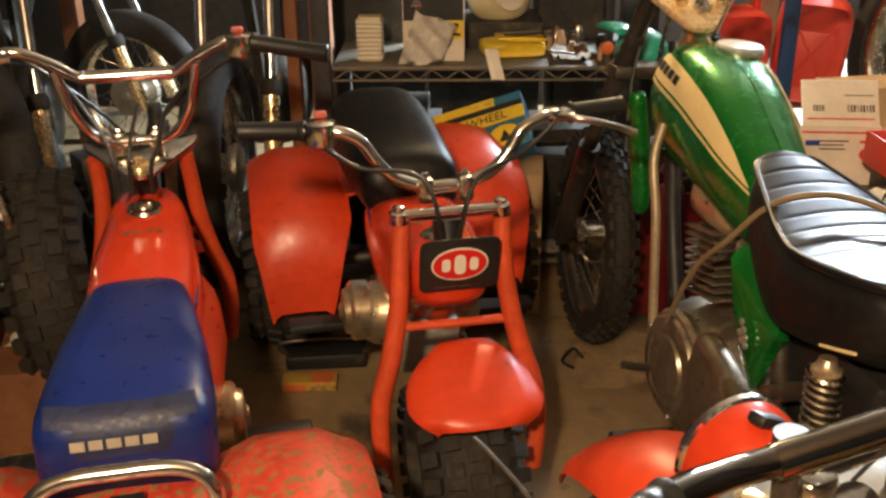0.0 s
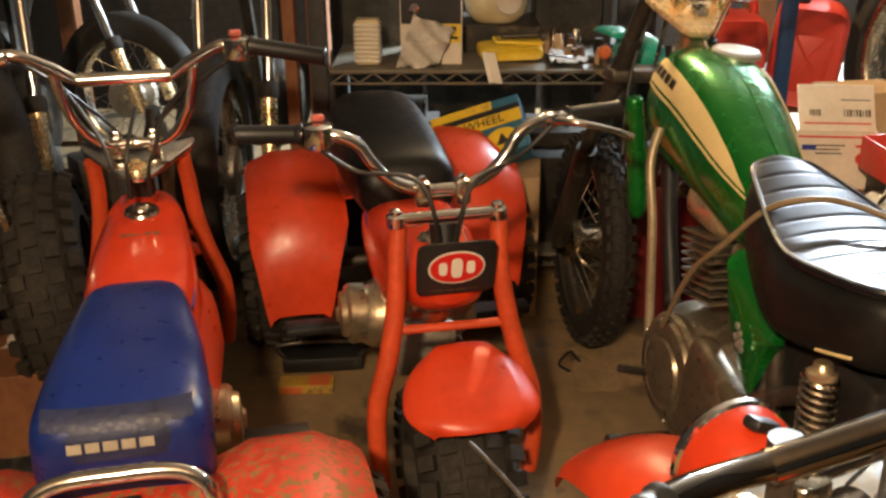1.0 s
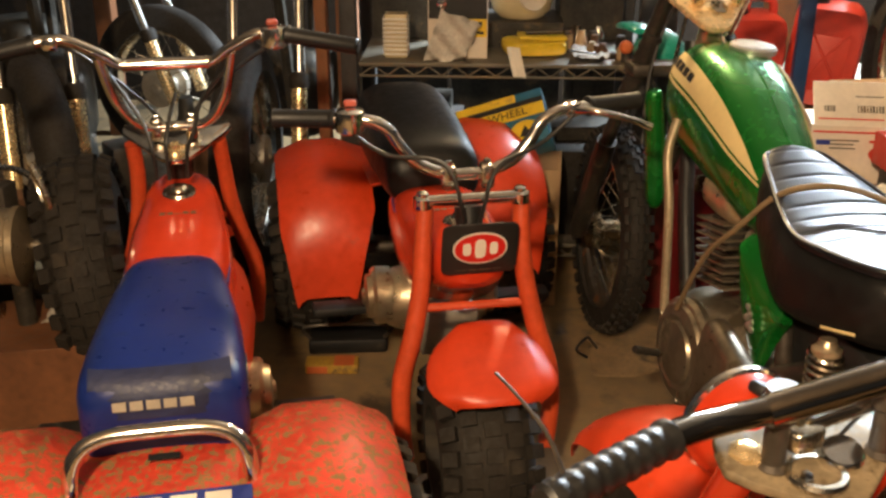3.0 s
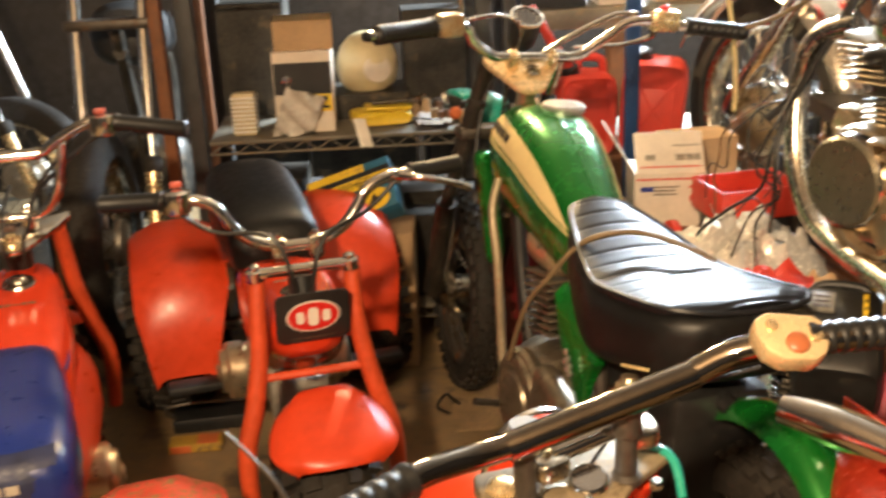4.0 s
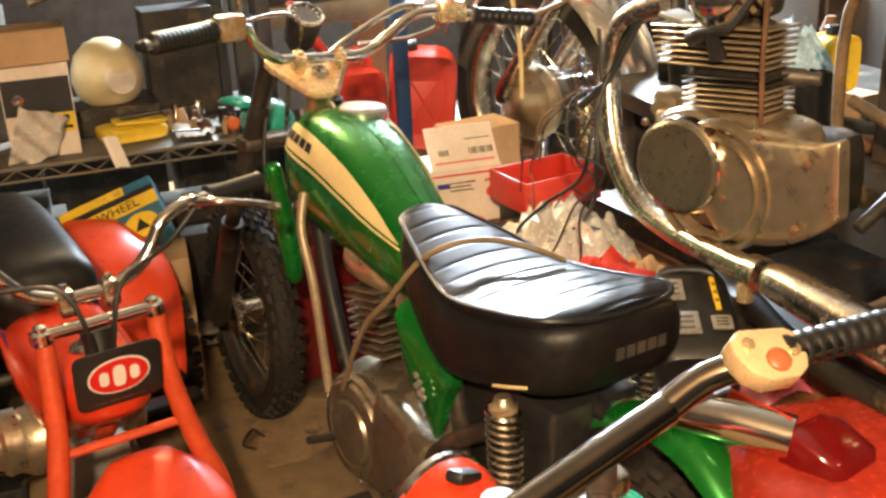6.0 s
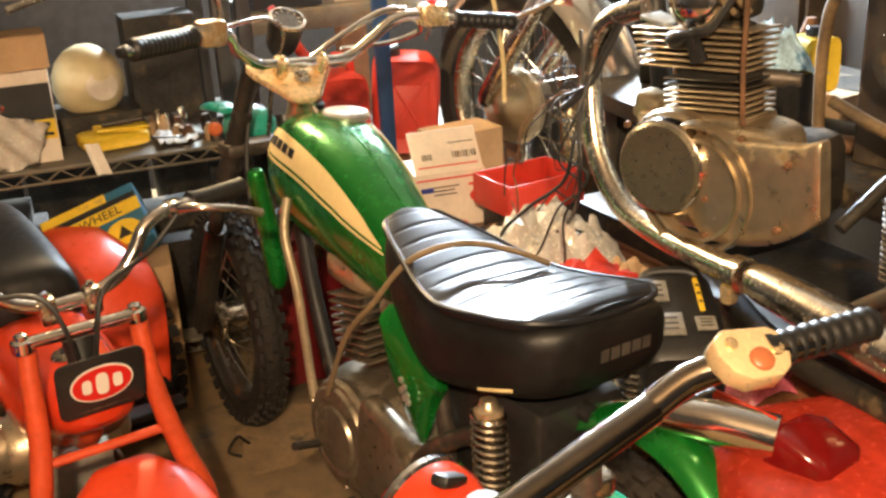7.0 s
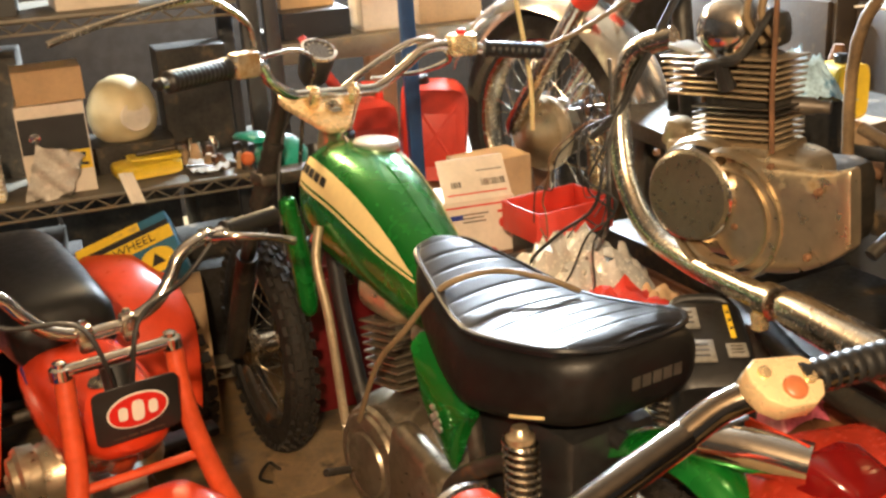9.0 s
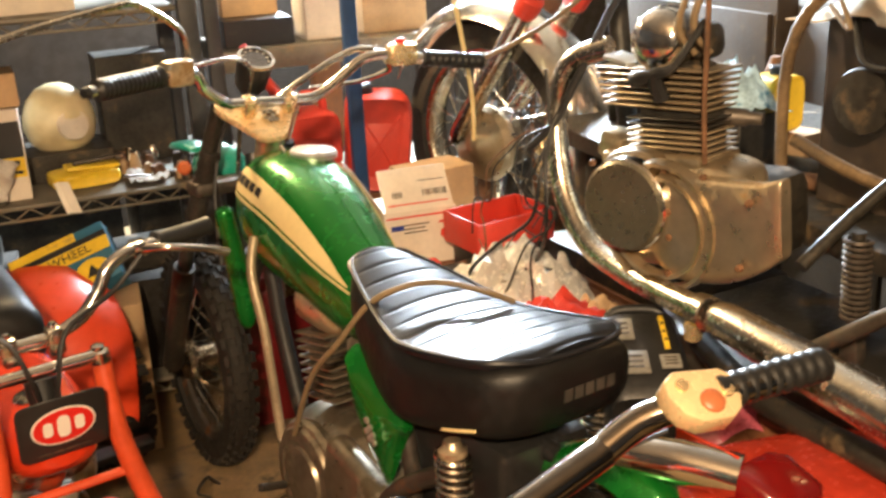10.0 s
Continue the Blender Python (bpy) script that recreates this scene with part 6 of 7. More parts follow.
# black case with labels behind the seat
box2 = thing("battery_case", "black plastic case with pale warning labels", "case", pose(0.885, 1.3, 0.53, 14, 0, -24))
part("body", loft_y(smooth_sections([(-0.1, 0, 0.06, 0.1, 0.08, 4), (-0.09, 0, 0.065, 0.13, 0.12, 5), (0.07, 0, 0.068, 0.13, 0.13, 5), (0.095, 0, 0.06, 0.1, 0.09, 3)], 2), 28), M_BLACK, box2)
for x, y, w, d, mt in ((-0.03, 0.03, 0.038, 0.05, M_LABEL), (-0.02, -0.05, 0.045, 0.05, M_LABEL), (0.035, 0.02, 0.008, 0.08, M_YELLOW), (0.035, -0.05, 0.03, 0.03, M_LABEL), (-0.055, -0.045, 0.012, 0.03, M_LABEL)):
    part("label", box((x, y, 0.1345 - 0.0), (w, d, 0.004), None, 0.001), mt, box2)
    for k in range(3):
        part("print_bar", box((x, y + d * (0.25 - 0.25 * k), 0.137), (w * 0.6, d * 0.07, 0.001), None, 0), M_STEEL, box2)
part("handle", tube([(-0.05, 0.07, 0.115), (-0.03, 0.085, 0.128), (0.03, 0.085, 0.128), (0.05, 0.07, 0.115)], 0.008, 10), M_BLACK, box2)
st = thing("stool", "low dark stool under a black case", "stool", pose(0.95, 1.33, 0, 0, 0, -26))
part("wedge", box((-0.06, 0.05, 0.52), (0.12, 0.06, 0.04), None, 0.004), M_WOOD, st)
part("top", box((0, 0, 0.489), (0.24, 0.3, 0.032), None, 0.006), M_WOOD, st)
for x in (-0.1, 0.1):
    for y in (-0.14, 0.14):
        part("leg", box((x, y, 0.2365), (0.035, 0.035, 0.473), None, 0.003), M_WOOD, st)
solo("plastic_bag", crumple(0.2, 0.14, 0.09, 22, 41), M_PINK, "crumpled pink film bag beside a black case", "bag", pose(1.0, 1.24, 0.505), angle=50)

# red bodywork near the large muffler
# pale specks in the colour imitate glints on the wet plastic
M_WET_RED = mat("wet_red_plastic_glints", (0.4, 0.034, 0.016), 0.24, vary=0.3, scale=9, bump=0.25, bump_scale=70, spots=((0.6, 0.5, 0.44), 75, 0.71, 0.2))
rb = thing("bodywork", "wet red plastic bodywork of a small vehicle, with glints painted as specks", "bodywork", pose(0.93, 0.93, 0, 0, 0, -10))
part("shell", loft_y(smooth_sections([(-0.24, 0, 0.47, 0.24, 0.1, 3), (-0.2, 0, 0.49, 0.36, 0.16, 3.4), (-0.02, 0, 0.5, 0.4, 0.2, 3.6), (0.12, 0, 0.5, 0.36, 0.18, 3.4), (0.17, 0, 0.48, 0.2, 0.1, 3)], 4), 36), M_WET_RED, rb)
part("base", box((0, -0.03, 0.21), (0.3, 0.3, 0.42), None, 0.02), M_BLACK, rb)
part("chrome_strip", tube([(0.05, 0.06, 0.6), (0.1, -0.05, 0.6), (0.14, -0.16, 0.585)], [0.01, 0.016, 0.008], 10), M_CHROME, rb)

# ---- wires round the exhaust pipe ----
def wire(name, pts, r, material, label):
    return solo(name, tube(pts, r, 7, 8), material, label, "cable")


wire("loose_wire", [(0.905, 1.64, 1.02), (0.9, 1.62, 0.9), (0.87, 1.6, 0.84), (0.86, 1.62, 0.76), (0.82, 1.68, 0.7), (0.78, 1.72, 0.64), (0.83, 1.74, 0.6), (0.9, 1.72, 0.625)], 0.0035, M_CABLE, "thin black wire looped round an exhaust pipe")
wire("loose_wire", [(0.885, 1.61, 0.9), (0.87, 1.58, 0.82), (0.88, 1.6, 0.74), (0.9, 1.66, 0.68), (0.93, 1.74, 0.63)], 0.004, M_CABLE, "thin black wire looped round an exhaust pipe")
wire("loose_wire", [(0.89, 1.6, 0.93), (0.84, 1.62, 0.9), (0.83, 1.6, 0.83), (0.88, 1.57, 0.78), (0.85, 1.6, 0.7), (0.86, 1.62, 0.6), (0.86, 1.7, 0.53)], 0.0022, M_CABLE, "thin dark wire hanging from an exhaust pipe")
wire("loose_wire", [(0.9, 1.59, 0.95), (0.86, 1.58, 0.88), (0.85, 1.62, 0.8), (0.89, 1.6, 0.75), (0.84, 1.6, 0.72), (0.83, 1.66, 0.62), (0.85, 1.75, 0.56)], 0.0022, M_CABLE, "thin dark wire hanging from an exhaust pipe")
wire("control_cable", [(1.04, 1.5, 1.28), (0.985, 1.56, 1.12), (0.94, 1.6, 1.0), (0.91, 1.62, 0.93), (0.87, 1.64, 0.885)], 0.0075, M_CABLE, "black control cable with a chrome end")
wire("control_cable", [(1.16, 1.75, 1.28), (1.08, 1.8, 1.13), (1.0, 1.9, 1.04), (0.93, 1.95, 1.0)], 0.005, M_TAN_CABLE, "tan control cable behind a handlebar grip")
wire("control_cable", [(0.86, 2.05, 1.4), (0.93, 2.1, 1.1), (0.97, 2.12, 0.9), (0.985, 2.15, 0.78)], 0.005, M_CREAM, "pale thin rod beside a wheel")

for k in range(6):
    r2 = random.Random(820 + k)
    x, y, z = 0.9 + r2.uniform(-0.03, 0.02), 1.62 + r2.uniform(-0.03, 0.03), 0.97 - 0.015 * k
    pts = [(x, y, z)]
    for j in range(7):
        x, y, z = x + r2.uniform(-0.06, 0.05), y + r2.uniform(-0.03, 0.045), z - r2.uniform(-0.02, 0.075)
        pts.append((max(0.8, min(0.92, x)), y, max(0.56, z)))
    wire("loose_wire", pts, r2.choice((0.0012, 0.0016, 0.0022)), r2.choice((M_CABLE, M_CABLE, M_RUSTY)), "thin dark loose wire tangled below an exhaust pipe")

# ---- right of the large motorcycle ----
M_DARK_WOOD = mat("dark_greasy_wood", (0.045, 0.03, 0.018), 0.6, vary=0.35, scale=5, bump=0.2, spots=((0.1, 0.07, 0.04), 9, 0.6, 0.8))
rack = thing("work_table", "dark greasy work table behind the large motorcycle", "table", pose(1.5, 1.55, 0))
part("top", box((0, 0, 0.77), (0.62, 1.4, 0.04), None, 0.006), M_GREASE, rack)
for x in (-0.2, 0.2):
    for y in (-0.62, 0.62):
        part("leg", box((x, y, 0.375), (0.06, 0.06, 0.75), None, 0.004), M_GREASE, rack)
T0 = 0.79
solo("shop_rag", crumple(0.14, 0.14, 0.12, 20, 53), M_BLUE_RAG, "crumpled blue and white shop rag", "rag", pose(1.3, 1.62, T0 + 0.11, 0, 0, 0), angle=50)
carton(1.42, 1.66, T0, 0.16, 0.13, 0.046, 14, M_CARD, "flat tan box under a yellow jug", name="parts_box", category="box")
jug = thing("jug", "yellow plastic jug on a greasy work table", "jug", pose(1.42, 1.66, T0 + 0.05) @ Matrix.Diagonal((0.72, 0.72, 0.72, 1)))
part("body", loft_y(smooth_sections([(-0.05, 0, 0.08, 0.09, 0.12, 4), (-0.045, 0, 0.08, 0.12, 0.15, 5), (0.045, 0, 0.08, 0.12, 0.15, 5), (0.05, 0, 0.08, 0.09, 0.12, 4)], 2), 24), M_YELLOW, jug)
part("cap", lathe([(0.02, 0.15), (0.02, 0.175), (0.015, 0.18)], 16), M_BLACK, jug)
# made-up black bins that keep the space under the main shelf dark
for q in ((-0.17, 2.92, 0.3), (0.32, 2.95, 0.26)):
    carton(q[0], q[1], 0.1, 0.26, 0.36, q[2], 0, M_RUBBER, "black filler bin standing in for gloom on a low shelf", name="storage_bin", category="bin")
carton(1.31, 1.63, T0, 0.12, 0.12, 0.11, 10, M_GREASE, "greasy parts box under a rag", name="parts_box", category="box")
cloth = solo("cloth", crumple(0.34, 0.26, 0.08, 26, 61, 0.003), M_CLOTH, "folded white cloth on a stack of boxes", "cloth", pose(1.40, 1.3, 1.1, 0, 0, 12), angle=50)
carton(1.42, 1.3, T0, 0.22, 0.22, 0.308, 10, M_DARK_WOOD, "dark wooden parts box under a cloth", name="parts_box", category="box")
for k in range(26):
    r2 = random.Random(200 + k)
    x, y = r2.uniform(1.33, 1.78), r2.uniform(0.9, 2.2)
    if 1.25 < x < 1.68 and 1.1 < y < 1.85:
        continue
    w, d, h = r2.uniform(0.05, 0.12), r2.uniform(0.05, 0.14), r2.uniform(0.04, 0.22)
    if k % 3 == 0:
        bm = box((0, 0, h / 2), (w, d, h), None, 0.008)
    else:
        bm = lathe([(w * 0.4, 0), (w * 0.5, h * 0.2), (w * 0.35, h * 0.5), (w * 0.42, h * 0.8), (w * 0.2, h)], 14)
    solo("machine_part", bm, r2.choice((M_GREASE, M_STEEL, M_RUSTY, M_OILY_ALU)), "greasy old machine part on a work table", "part", pose(x, y, T0, 0, 0, r2.uniform(0, 90)), "loose parts")
for q in ((1.2, 1.25, 0.34, 0.5, 0.6), (1.25, 0.72, 0.3, 0.4, 0.5), (1.28, 1.85, 0.28, 0.5, 0.55)):
    cx, cy, cw, cd, ch = q
    cr2 = thing("crate", "dark greasy wooden crate under the large motorcycle", "crate", pose(cx, cy, 0, 0, 0, 6), "crates")
    part("body", box((0, 0, ch / 2), (cw, cd, ch), None, 0.008), M_GREASE, cr2)
    for k in range(3):
        part("slat", box((-cw / 2 - 0.006, 0, 0.1 + k * ch * 0.33), (0.012, cd, 0.08), None, 0.003), M_WOOD, cr2)
prop = thing("prop_bar", "dark steel prop bar leaning on a motorcycle", "bar", pose(0, 0, 0))
part("bar", tube([(1.02, 0.55, 1.1), (0.98, 0.98, 0.76), (0.96, 1.1, 0.66)], 0.011, 10), M_STEEL, prop)


mc = thing("machine", "dark greasy bench machine with a round cover", "machine", pose(1.37, 1.08, T0, 0, 0, 8))
part("body", box((0, 0, 0.06), (0.14, 0.24, 0.12), None, 0.03), M_GREASE, mc)
part("cover", lathe([(0.07, 0), (0.075, 0.03), (0.05, 0.045), (0.015, 0.05)], 24, axis_to((-1, -0.4, 0), (-0.05, 0.03, 0.1))), M_STEEL, mc)
part("pipe", tube([(-0.03, -0.09, 0.1), (-0.06, -0.1, 0.16), (-0.05, -0.04, 0.22), (-0.02, 0.04, 0.24), (0.02, 0.1, 0.17)], 0.013, 10), M_RUSTY, mc)
part("top", box((0.0, 0.03, 0.15), (0.08, 0.14, 0.08), None, 0.02), M_STEEL, mc)
part("hose", tube([(-0.03, 0.1, 0.1), (-0.06, 0.13, 0.2), (-0.03, 0.14, 0.28), (0.03, 0.14, 0.31)], 0.008, 8), M_CABLE, mc)


# rods and brackets lying on the work table
for k, (x, y, yaw, ln, r, mt) in enumerate(((1.38, 1.3, 62, 0.36, 0.016, M_RUSTY), (1.45, 1.22, 48, 0.34, 0.02, M_GREASE), (1.4, 1.14, 70, 0.3, 0.014, M_RUSTY), (1.52, 1.32, 35, 0.3, 0.018, M_STEEL), (1.36, 1.42, 80, 0.24, 0.02, M_GREASE))):
    solo("rod", tube([(-ln / 2, 0, r), (-ln * 0.1, 0.012, r), (ln / 2, 0, r + 0.01)], r, 10), mt, "rusty bent rod lying on a greasy table", "rod", pose(x, y, T0 + 0.001, 0, 0, -yaw), "rods on the table")
# a stripped frame with its old engine standing on the table
M_TAN_METAL = mat("dusty_brown_metal", (0.2, 0.13, 0.065), 0.6, metal=0.3, vary=0.35, scale=14, bump=0.2, spots=((0.05, 0.035, 0.02), 16, 0.55, 0.8))
FR = thing("old_motorcycle", "stripped greasy motorcycle with a rusty frame on a work table", "motorcycle", pose(1.4, 1.12, T0, 0, 0, 14))
part("engine_block", loft_y(smooth_sections([(-0.2, 0, 0.14, 0.1, 0.12, 4), (-0.17, 0, 0.15, 0.18, 0.2, 4), (0.06, 0, 0.15, 0.2, 0.22, 4), (0.12, 0, 0.14, 0.12, 0.14, 3)], 3), 24), M_DIRTY_ALU, FR)
for pts, r, mt in (
    ([(-0.12, 0.3, 0.02), (-0.13, 0.28, 0.3), (-0.1, 0.1, 0.42), (-0.08, -0.25, 0.38), (-0.1, -0.4, 0.2)], 0.01, M_TAN_METAL),
    ([(0.08, 0.3, 0.02), (0.07, 0.28, 0.32), (0.1, 0.1, 0.44), (0.12, -0.25, 0.4), (0.1, -0.4, 0.2)], 0.01, M_GREASE),
    ([(-0.12, 0.28, 0.12), (-0.14, 0.1, 0.08), (-0.14, -0.2, 0.06), (-0.1, -0.38, 0.1)], 0.011, M_TAN_METAL),
    ([(-0.15, 0.1, 0.2), (-0.17, -0.05, 0.24), (-0.16, -0.2, 0.19), (-0.12, -0.34, 0.22)], 0.007, M_OLD_CHROME),
    ([(-0.1, 0.2, 0.34), (-0.14, 0.15, 0.26), (-0.15, 0.04, 0.28), (-0.12, -0.02, 0.36)], 0.006, M_CABLE),
    ([(-0.1, 0.05, 0.4), (-0.15, 0.0, 0.32), (-0.14, -0.1, 0.3), (-0.12, -0.16, 0.36)], 0.009, M_CABLE),
    ([(-0.1, -0.12, 0.38), (-0.16, -0.16, 0.28), (-0.13, -0.28, 0.26)], 0.008, M_TAN_METAL),
):
    part("frame_tube", tube(pts, r, 10), mt, FR)
part("side_cover", lathe([(0.075, 0), (0.08, 0.016), (0.07, 0.028), (0.03, 0.034), (0.012, 0.04)], 28, axis_to((-1, 0, 0.1), (-0.1, -0.06, 0.15))), M_OILY_ALU, FR)
part("pulley", lathe([(0.05, 0), (0.052, 0.008), (0.04, 0.012), (0.04, 0.02), (0.052, 0.024), (0.05, 0.03), (0.016, 0.034)], 24, axis_to((-1, 0, 0), (-0.1, 0.16, 0.2))), M_GREASE, FR)
part("chrome_arc", tube([(-0.18, -0.02, 0.32), (-0.19, -0.07, 0.27), (-0.18, -0.13, 0.25), (-0.16, -0.19, 0.255)], [0.006, 0.01, 0.01, 0.006], 10), M_CHROME, FR)
for q in ((-0.1, -0.1, 0.24), (-0.1, 0.0, 0.24), (-0.1, 0.06, 0.1), (-0.1, -0.15, 0.08)):
    bolt(FR, q, (-1, 0, 0), 0.008, 0.012, M_STEEL)
for k in range(14):
    r2 = random.Random(930 + k)
    q = Vector((r2.uniform(-0.16, -0.06), r2.uniform(-0.3, 0.25), r2.uniform(0.1, 0.36)))
    if k % 2:
        part("small_fitting", lathe([(0.012, 0), (0.018, 0.008), (0.012, 0.02), (0.016, 0.03), (0.006, 0.036)], 14, axis_to((-1, r2.uniform(-0.5, 0.5), r2.uniform(-0.3, 0.6)), q)), r2.choice((M_OILY_ALU, M_TAN_METAL, M_STEEL)), FR)
    else:
        part("hose", tube([q, q + Vector((-0.03, r2.uniform(-0.06, 0.06), r2.uniform(-0.05, 0.06))), q + Vector((0.0, r2.uniform(-0.12, 0.12), r2.uniform(-0.08, 0.08)))], r2.choice((0.004, 0.006)), 8), r2.choice((M_CABLE, M_TAN_CABLE)), FR)
# dark cupboards beyond the work table
for cx, cy, cd in ((2.25, 1.1, 0.78), (2.25, 1.9, 0.78), (2.2, 2.7, 0.78)):
    cup = thing("cupboard", "dark greasy wooden cupboard along the wall", "cupboard", pose(cx, cy, 0, 0, 0, 0), "cupboards")
    part("body", box((0, 0, 0.5), (0.5, cd, 1.0), None, 0.006), M_DARK_WOOD, cup)
    for k in (-1, 1):
        d = part("door", box((-0.259, k * cd * 0.245, 0.5), (0.016, cd * 0.47, 0.92), None, 0.004), M_DARK_WOOD, cup)
        part("handle", tube([(-0.27, k * 0.03, 0.55), (-0.29, k * 0.03, 0.57), (-0.29, k * 0.03, 0.63), (-0.27, k * 0.03, 0.65)], 0.006, 8), M_RUSTY, d)
for k in range(16):
    r2 = random.Random(500 + k)
    w, d, h = r2.uniform(0.08, 0.18), r2.uniform(0.08, 0.16), r2.uniform(0.08, 0.3)
    bm = box((0, 0, h / 2), (w, d, h), None, 0.008) if k % 3 else lathe([(w * 0.4, 0), (w * 0.45, h * 0.1), (w * 0.45, h * 0.8), (w * 0.25, h * 0.9), (w * 0.2, h)], 18)
    solo("tin" if k % 3 == 0 else "parts_box", bm, r2.choice((M_GREASE, M_STEEL, M_RUSTY, M_CARD, M_WOOD)), "dusty tin on a dark cupboard" if k % 3 == 0 else "dusty old parts box on a dark cupboard", "tin" if k % 3 == 0 else "box", pose(r2.uniform(2.1, 2.35), 0.82 + k * 0.145, 1.0, 0, 0, r2.uniform(-12, 12)), "cupboard clutter")


# ---- parked motorcycles at the back ----
def parked_bike(m, radius, label, tyre_w, turn, dark=False, lead=0.0, shift=0.0):
    th = thing("motorcycle", label, "motorcycle", m, "motorcycles at the back")
    wheel(th, (shift, 0, radius), radius, tyre_w, 0.085, knobs=0, spokes=28, hub_r=0.07, turn=turn)
    for side in (-1, 1):
        leg = part("fork_leg", tube([(side * 0.095, 0.0 - lead, radius), (side * 0.095, 0.1 - lead, radius + 0.26), (side * 0.095, 0.26 - lead, radius + 0.75)], 0.017, 12), M_STEEL if dark else M_CHROME, th)
        part("fork_slider", tube([(side * 0.095, -0.005 - lead, radius - 0.03), (side * 0.095, 0.075 - lead, radius + 0.2)], 0.024, 12), M_GREASE if dark else M_GOLD, leg)
        part("dust_seal", lathe([(0.027, 0), (0.03, 0.01), (0.03, 0.035), (0.022, 0.045)], 14, axis_to((0, 0.32, 0.95), (side * 0.095, 0.07 - lead, radius + 0.19))), M_RUBBER, leg)
    part("clamp", box((0, 0.22, radius + 0.6), (0.25, 0.07, 0.03), None, 0.008), M_STEEL, th)
    part("frame", tube([(0, 0.28, radius + 0.6), (0, 0.45, radius + 0.2), (0, 0.6, 0.2), (0, 1.0, 0.25), (0, 1.1, 0.7), (0, 0.3, radius + 0.5)], 0.02, 8), M_GREASE, th)
    part("engine", loft_y(smooth_sections([(0.5, 0, 0.36, 0.12, 0.12, 3), (0.55, 0, 0.38, 0.25, 0.3, 3.5), (0.85, 0, 0.36, 0.25, 0.26, 3.5), (0.9, 0, 0.34, 0.12, 0.12, 3)], 3), 20), M_GREASE, th)
    part("tank", loft_y(smooth_sections([(0.35, 0, radius + 0.52, 0.1, 0.1, 2.5), (0.42, 0, radius + 0.54, 0.22, 0.2, 2.5), (0.75, 0, radius + 0.5, 0.2, 0.18, 2.5), (0.85, 0, radius + 0.46, 0.1, 0.08, 2.5)], 3), 20), M_BLACK, th)
    return th


parked_bike(pose(-1.17, 3.64, 0, 0, 0, 74), 0.303, "old road motorcycle with a spoked front wheel", 0.085, 0.0, lead=0.09)
parked_bike(pose(-0.60, 2.72, 0, 0, 0, 2), 0.34, "old road motorcycle standing nose-on beside a wooden post", 0.105, 0.0, shift=-0.05)
parked_bike(pose(-1.171, 2.55, 0, 0, 0, 20), 0.34, "old road motorcycle with dusty black tyre", 0.11, 0.2)
parked_bike(pose(-1.75, 2.6, 0, 0, 0, 5), 0.33, "old road motorcycle against the garage wall", 0.1, 0.1)
parked_bike(pose(1.5, 3.0, 0, 0, 0, -20), 0.32, "old road motorcycle behind the chrome fender", 0.1, -0.1)
# loose knobby wheel and clutter at the left
lw = thing("wheel", "loose knobby tyre on a rim leaning by the three-wheeler", "wheel", pose(-0.864, 2.12, 0, 0, -6, 18))
wheel(lw, (0, 0, 0.27), 0.27, 0.17, 0.11, knobs=30, hub_r=0.04)
solo("plastic_bag", crumple(0.09, 0.08, 0.05, 20, 71), M_BAG, "crumpled white bag on a wooden crate", "bag", pose(-0.924, 1.993, 0.2), angle=50)
carton(-0.974, 1.963, 0.0, 0.3, 0.26, 0.196, 12, M_WOOD, "low dark wooden crate", name="crate", category="crate")
for k in range(18):
    r2 = random.Random(300 + k)
    x, y = r2.uniform(-1.5, -0.98), r2.uniform(1.9, 2.4)
    w, d, h = r2.uniform(0.06, 0.16), r2.uniform(0.06, 0.16), r2.uniform(0.08, 0.45)
    bm = tube([(0, 0, 0), (r2.uniform(-0.06, 0.06), 0.02, h * 0.5), (r2.uniform(-0.08, 0.08), 0.04, h)], [w * 0.5, w * 0.35, w * 0.2], 12) if k % 2 else box((0, 0, h / 2), (w, d, h), None, 0.01)
    solo("machine_part", bm, r2.choice((M_GREASE, M_STEEL, M_RUSTY, M_ALU, M_OLD_CHROME)), "dusty old machine part on the floor", "part", pose(x, y, 0, 0, 0, r2.uniform(0, 180)), "loose parts")
wire("brake_lever", [(-1.1, 2.1, 0.52), (-1.02, 2.05, 0.54), (-0.95, 2.0, 0.52), (-0.93, 1.98, 0.4), (-0.94, 1.98, 0.3)], 0.008, M_OLD_CHROME, "bent chrome lever of a dismantled bike")

ax = thing("axle_stand", "rusty drum and axle of a dismantled bike on a stand", "axle", pose(-0.989, 1.97, 0, 0, 0, 8))
part("drum", lathe([(0.02, -0.1), (0.075, -0.095), (0.085, -0.07), (0.085, -0.02), (0.09, -0.015), (0.09, 0.0), (0.06, 0.006), (0.03, 0.02)], 28, Matrix.Translation((0, 0, 0.387)) @ AX_X), M_OILY_ALU, ax)
part("axle", tube([(0.0, 0, 0.387), (0.15, 0, 0.387)], 0.016, 12), M_OLD_CHROME, ax)
part("column", lathe([(0.09, 0), (0.09, 0.012), (0.03, 0.03), (0.022, 0.08), (0.022, 0.317)], 18, Matrix.Translation((-0.02, 0, 0))), M_GREASE, ax)
part("link", tube([(0.06, -0.02, 0.407), (0.08, -0.03, 0.487), (0.05, -0.02, 0.587)], 0.009, 8), M_OLD_CHROME, ax)
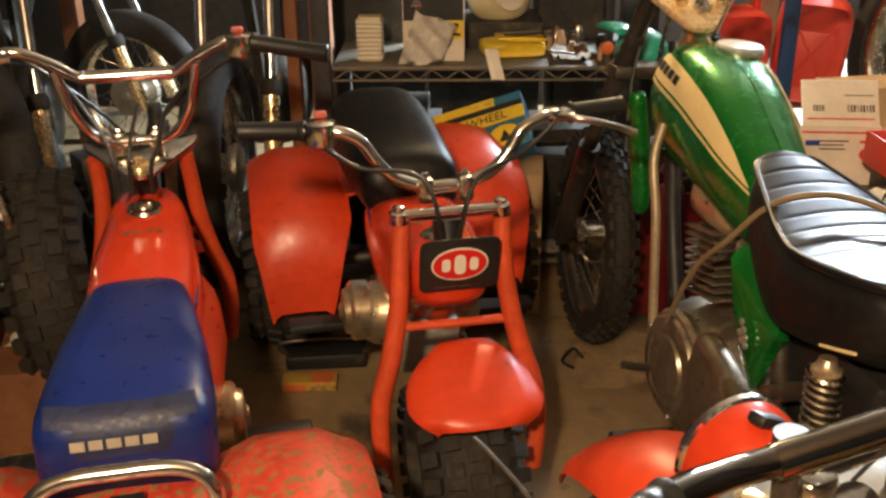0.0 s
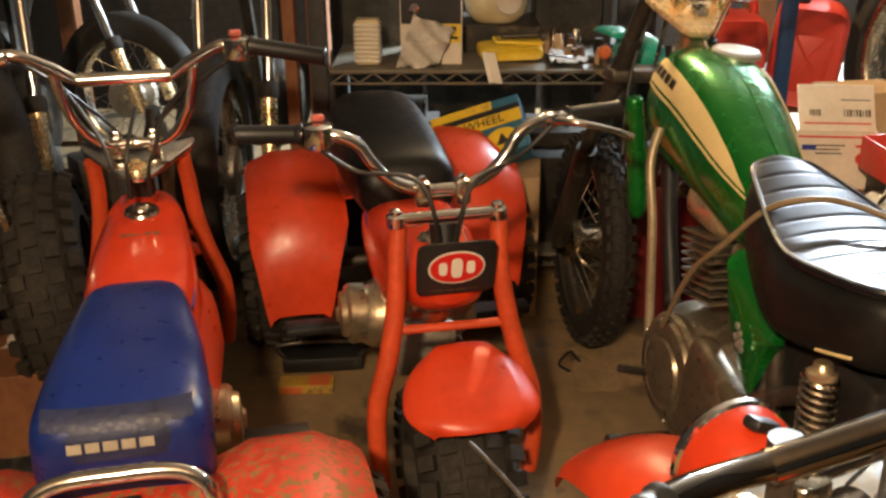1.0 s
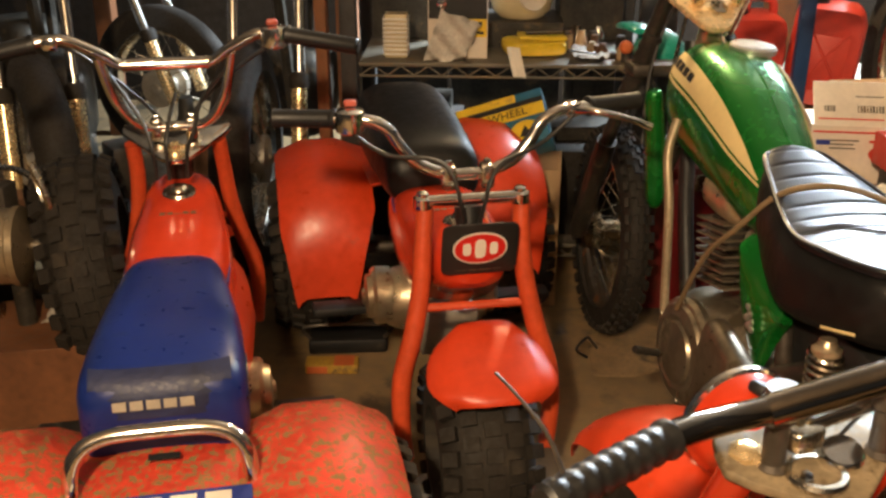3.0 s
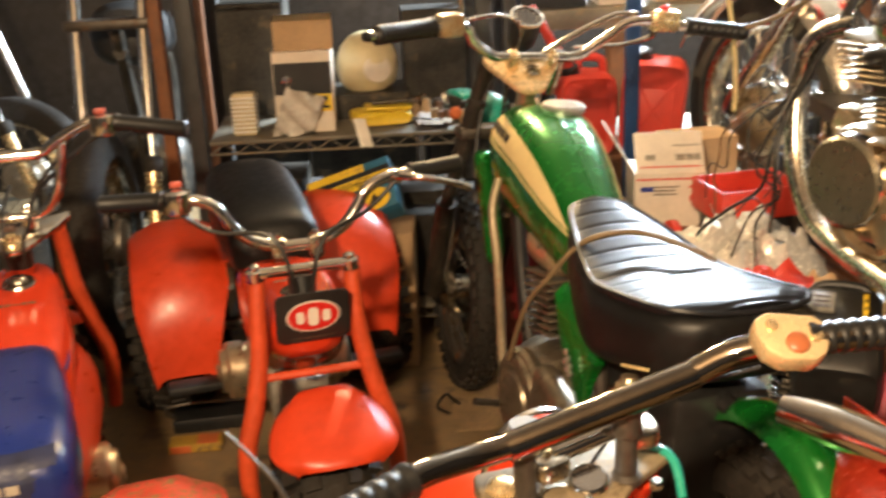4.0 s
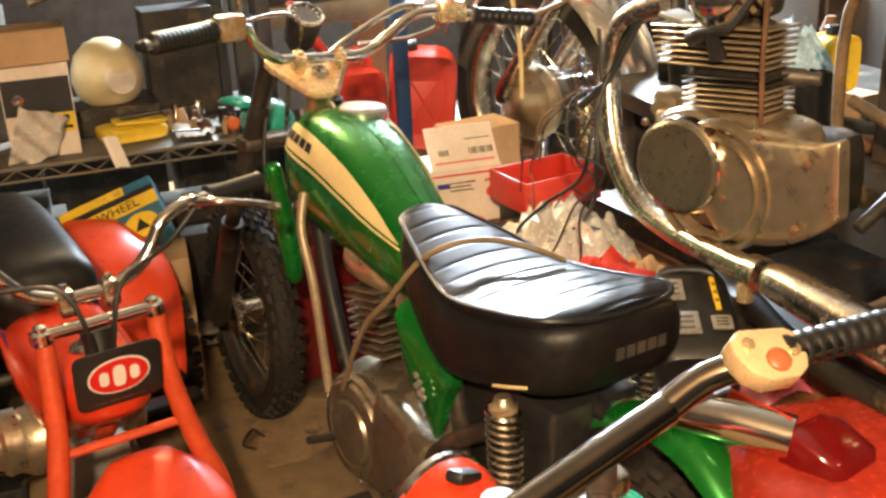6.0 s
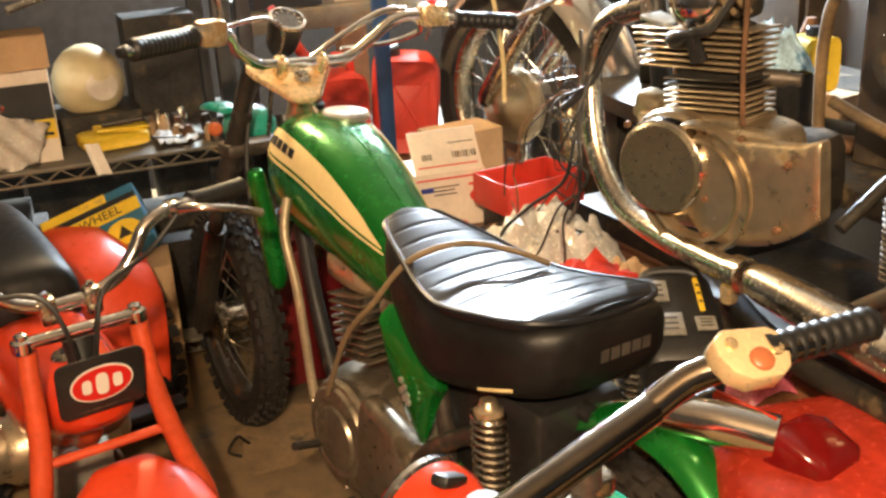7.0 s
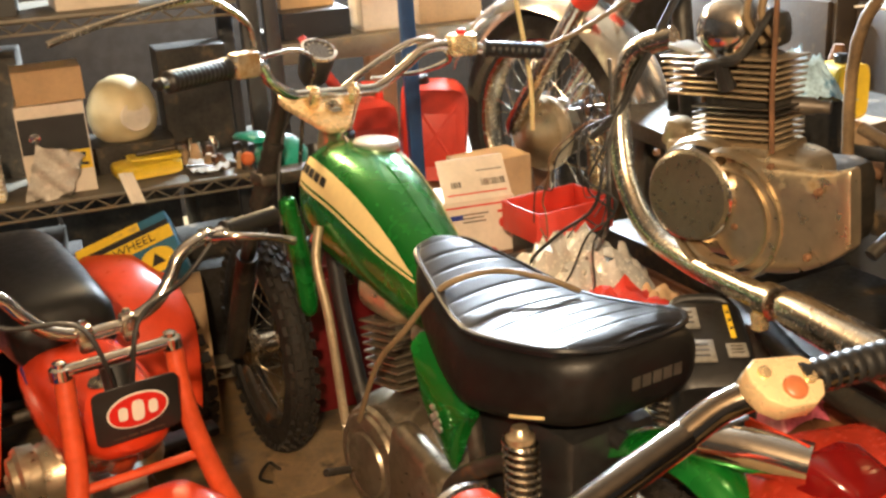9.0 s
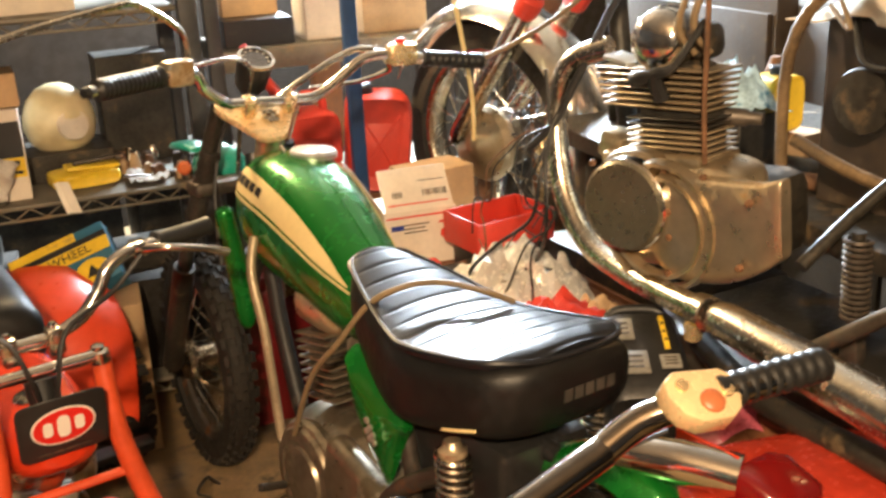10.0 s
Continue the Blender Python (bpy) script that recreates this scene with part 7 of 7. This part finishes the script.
# made-up dark boxes that stand in for the gloom below and behind the main shelf
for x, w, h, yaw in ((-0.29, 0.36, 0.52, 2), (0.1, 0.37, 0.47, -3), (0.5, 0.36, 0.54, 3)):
    carton(x, 3.54, 0, w, 0.28, h, yaw, M_GREASE, "dark filler case standing in for gloom behind shelving", name="case", category="case")
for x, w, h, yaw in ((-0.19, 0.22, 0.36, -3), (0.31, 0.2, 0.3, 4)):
    carton(x, 2.98, 0.1, w, 0.2, h, yaw, M_GREASE, "dark filler case standing in for gloom on the lowest shelf board", name="case", category="case")
# made-up dark cases that stand in for the gloom at the back of the main shelf
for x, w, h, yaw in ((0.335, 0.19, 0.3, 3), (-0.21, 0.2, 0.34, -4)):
    carton(x, 3.07, S, w, 0.13, h, yaw, M_GREASE, "dark filler case standing in for gloom at the back of a shelf", name="case", category="case")

# made-up dark clutter covering the lit floor where the back lies in gloom
for k in range(16):
    r2 = random.Random(640 + k)
    x, y, h = -1.5 + 0.055 * k + r2.uniform(-0.04, 0.04), r2.uniform(2.95, 3.3), r2.uniform(0.16, 0.42)
    w = r2.uniform(0.08, 0.16)
    bm = box((0, 0, h / 2), (w, w * 1.2, h), None, 0.012) if k % 3 == 0 else lathe([(w * 0.45, 0), (w * 0.5, h * 0.3), (w * 0.3, h * 0.45), (w * 0.4, h * 0.7), (w * 0.25, h * 0.85), (w * 0.2, h)], 14)
    solo("machine_part", bm, r2.choice((M_GREASE, M_STEEL, M_RUSTY, M_GREASE)), "dark filler part standing in for gloom on the floor at the back", "part", pose(x, y, 0, 0, 0, r2.uniform(0, 180)), "loose parts")

# ---- on the floor ----
M_FLOOR_CARD = mat("dirty_cardboard", (0.27, 0.18, 0.09), 0.85, vary=0.3, scale=9, bump=0.2, spots=((0.08, 0.06, 0.035), 8, 0.55, 0.8))
mb = thing("oil_carton", "orange and yellow carton lying on the floor", "box", pose(-0.335, 2.12, 0, 0, 0, 3))
part("body", box((0, 0, 0.012), (0.13, 0.05, 0.024), None, 0.003), mat("dirty_yellow_card", (0.42, 0.25, 0.03), 0.7, vary=0.3, scale=14, spots=((0.15, 0.1, 0.05), 20, 0.56, 0.8)), mb)
part("orange_band", box((-0.035, -0.0262, 0.012), (0.05, 0.002, 0.018), None, 0), M_ORANGE, mb)
part("orange_patch", box((0.03, 0, 0.0245), (0.05, 0.048, 0.001), None, 0), M_ORANGE, mb)
tr = thing("metal_tray", "small black metal tray with a wire handle", "tray", pose(-0.31, 2.24, 0, 0, 0, 6))
part("body", box((0, 0, 0.02), (0.2, 0.09, 0.04), None, 0.008), M_BLACK, tr)
part("handle", tube([(-0.09, -0.03, 0.035), (-0.1, -0.04, 0.08), (0.1, -0.04, 0.08), (0.09, -0.03, 0.035)], 0.005, 8), M_STEEL, tr)
wire("floor_wire", [(0.3, 2.2, 0.006), (0.27, 2.16, 0.05), (0.29, 2.13, 0.1), (0.31, 2.18, 0.06), (0.33, 2.25, 0.006)], 0.004, M_CABLE, "bent black wire standing on the floor")
solo("floor_paper", plate([(-0.15, -0.09), (-0.06, -0.12), (0.13, -0.1), (0.16, 0.03), (0.1, 0.12), (-0.08, 0.1)], 0.004), M_FLOOR_CARD, "flat brown cardboard sheet on the floor", "cardboard", pose(0.42, 2.25, 0, 0, 0, 20))
dk = thing("toolbox", "dark red metal toolbox behind the green motorcycle", "toolbox", pose(0.595, 2.575, 0, 0, 0, 3))
M_DARK_RED = mat("dark_red_metal", (0.14, 0.008, 0.01), 0.35, vary=0.2, coat=0.3)
part("body", box((0, 0, 0.19), (0.26, 0.17, 0.38), None, 0.01), M_DARK_RED, dk)
part("lid", box((0, 0, 0.398), (0.266, 0.176, 0.036), None, 0.01), M_DARK_RED, dk)
part("latch", box((0.0, -0.089, 0.375), (0.03, 0.008, 0.045), None, 0.002), M_OLD_CHROME, dk)
part("handle", tube([(-0.05, 0, 0.414), (-0.045, 0, 0.435), (0.045, 0, 0.435), (0.05, 0, 0.414)], 0.006, 8), M_GREASE, dk)
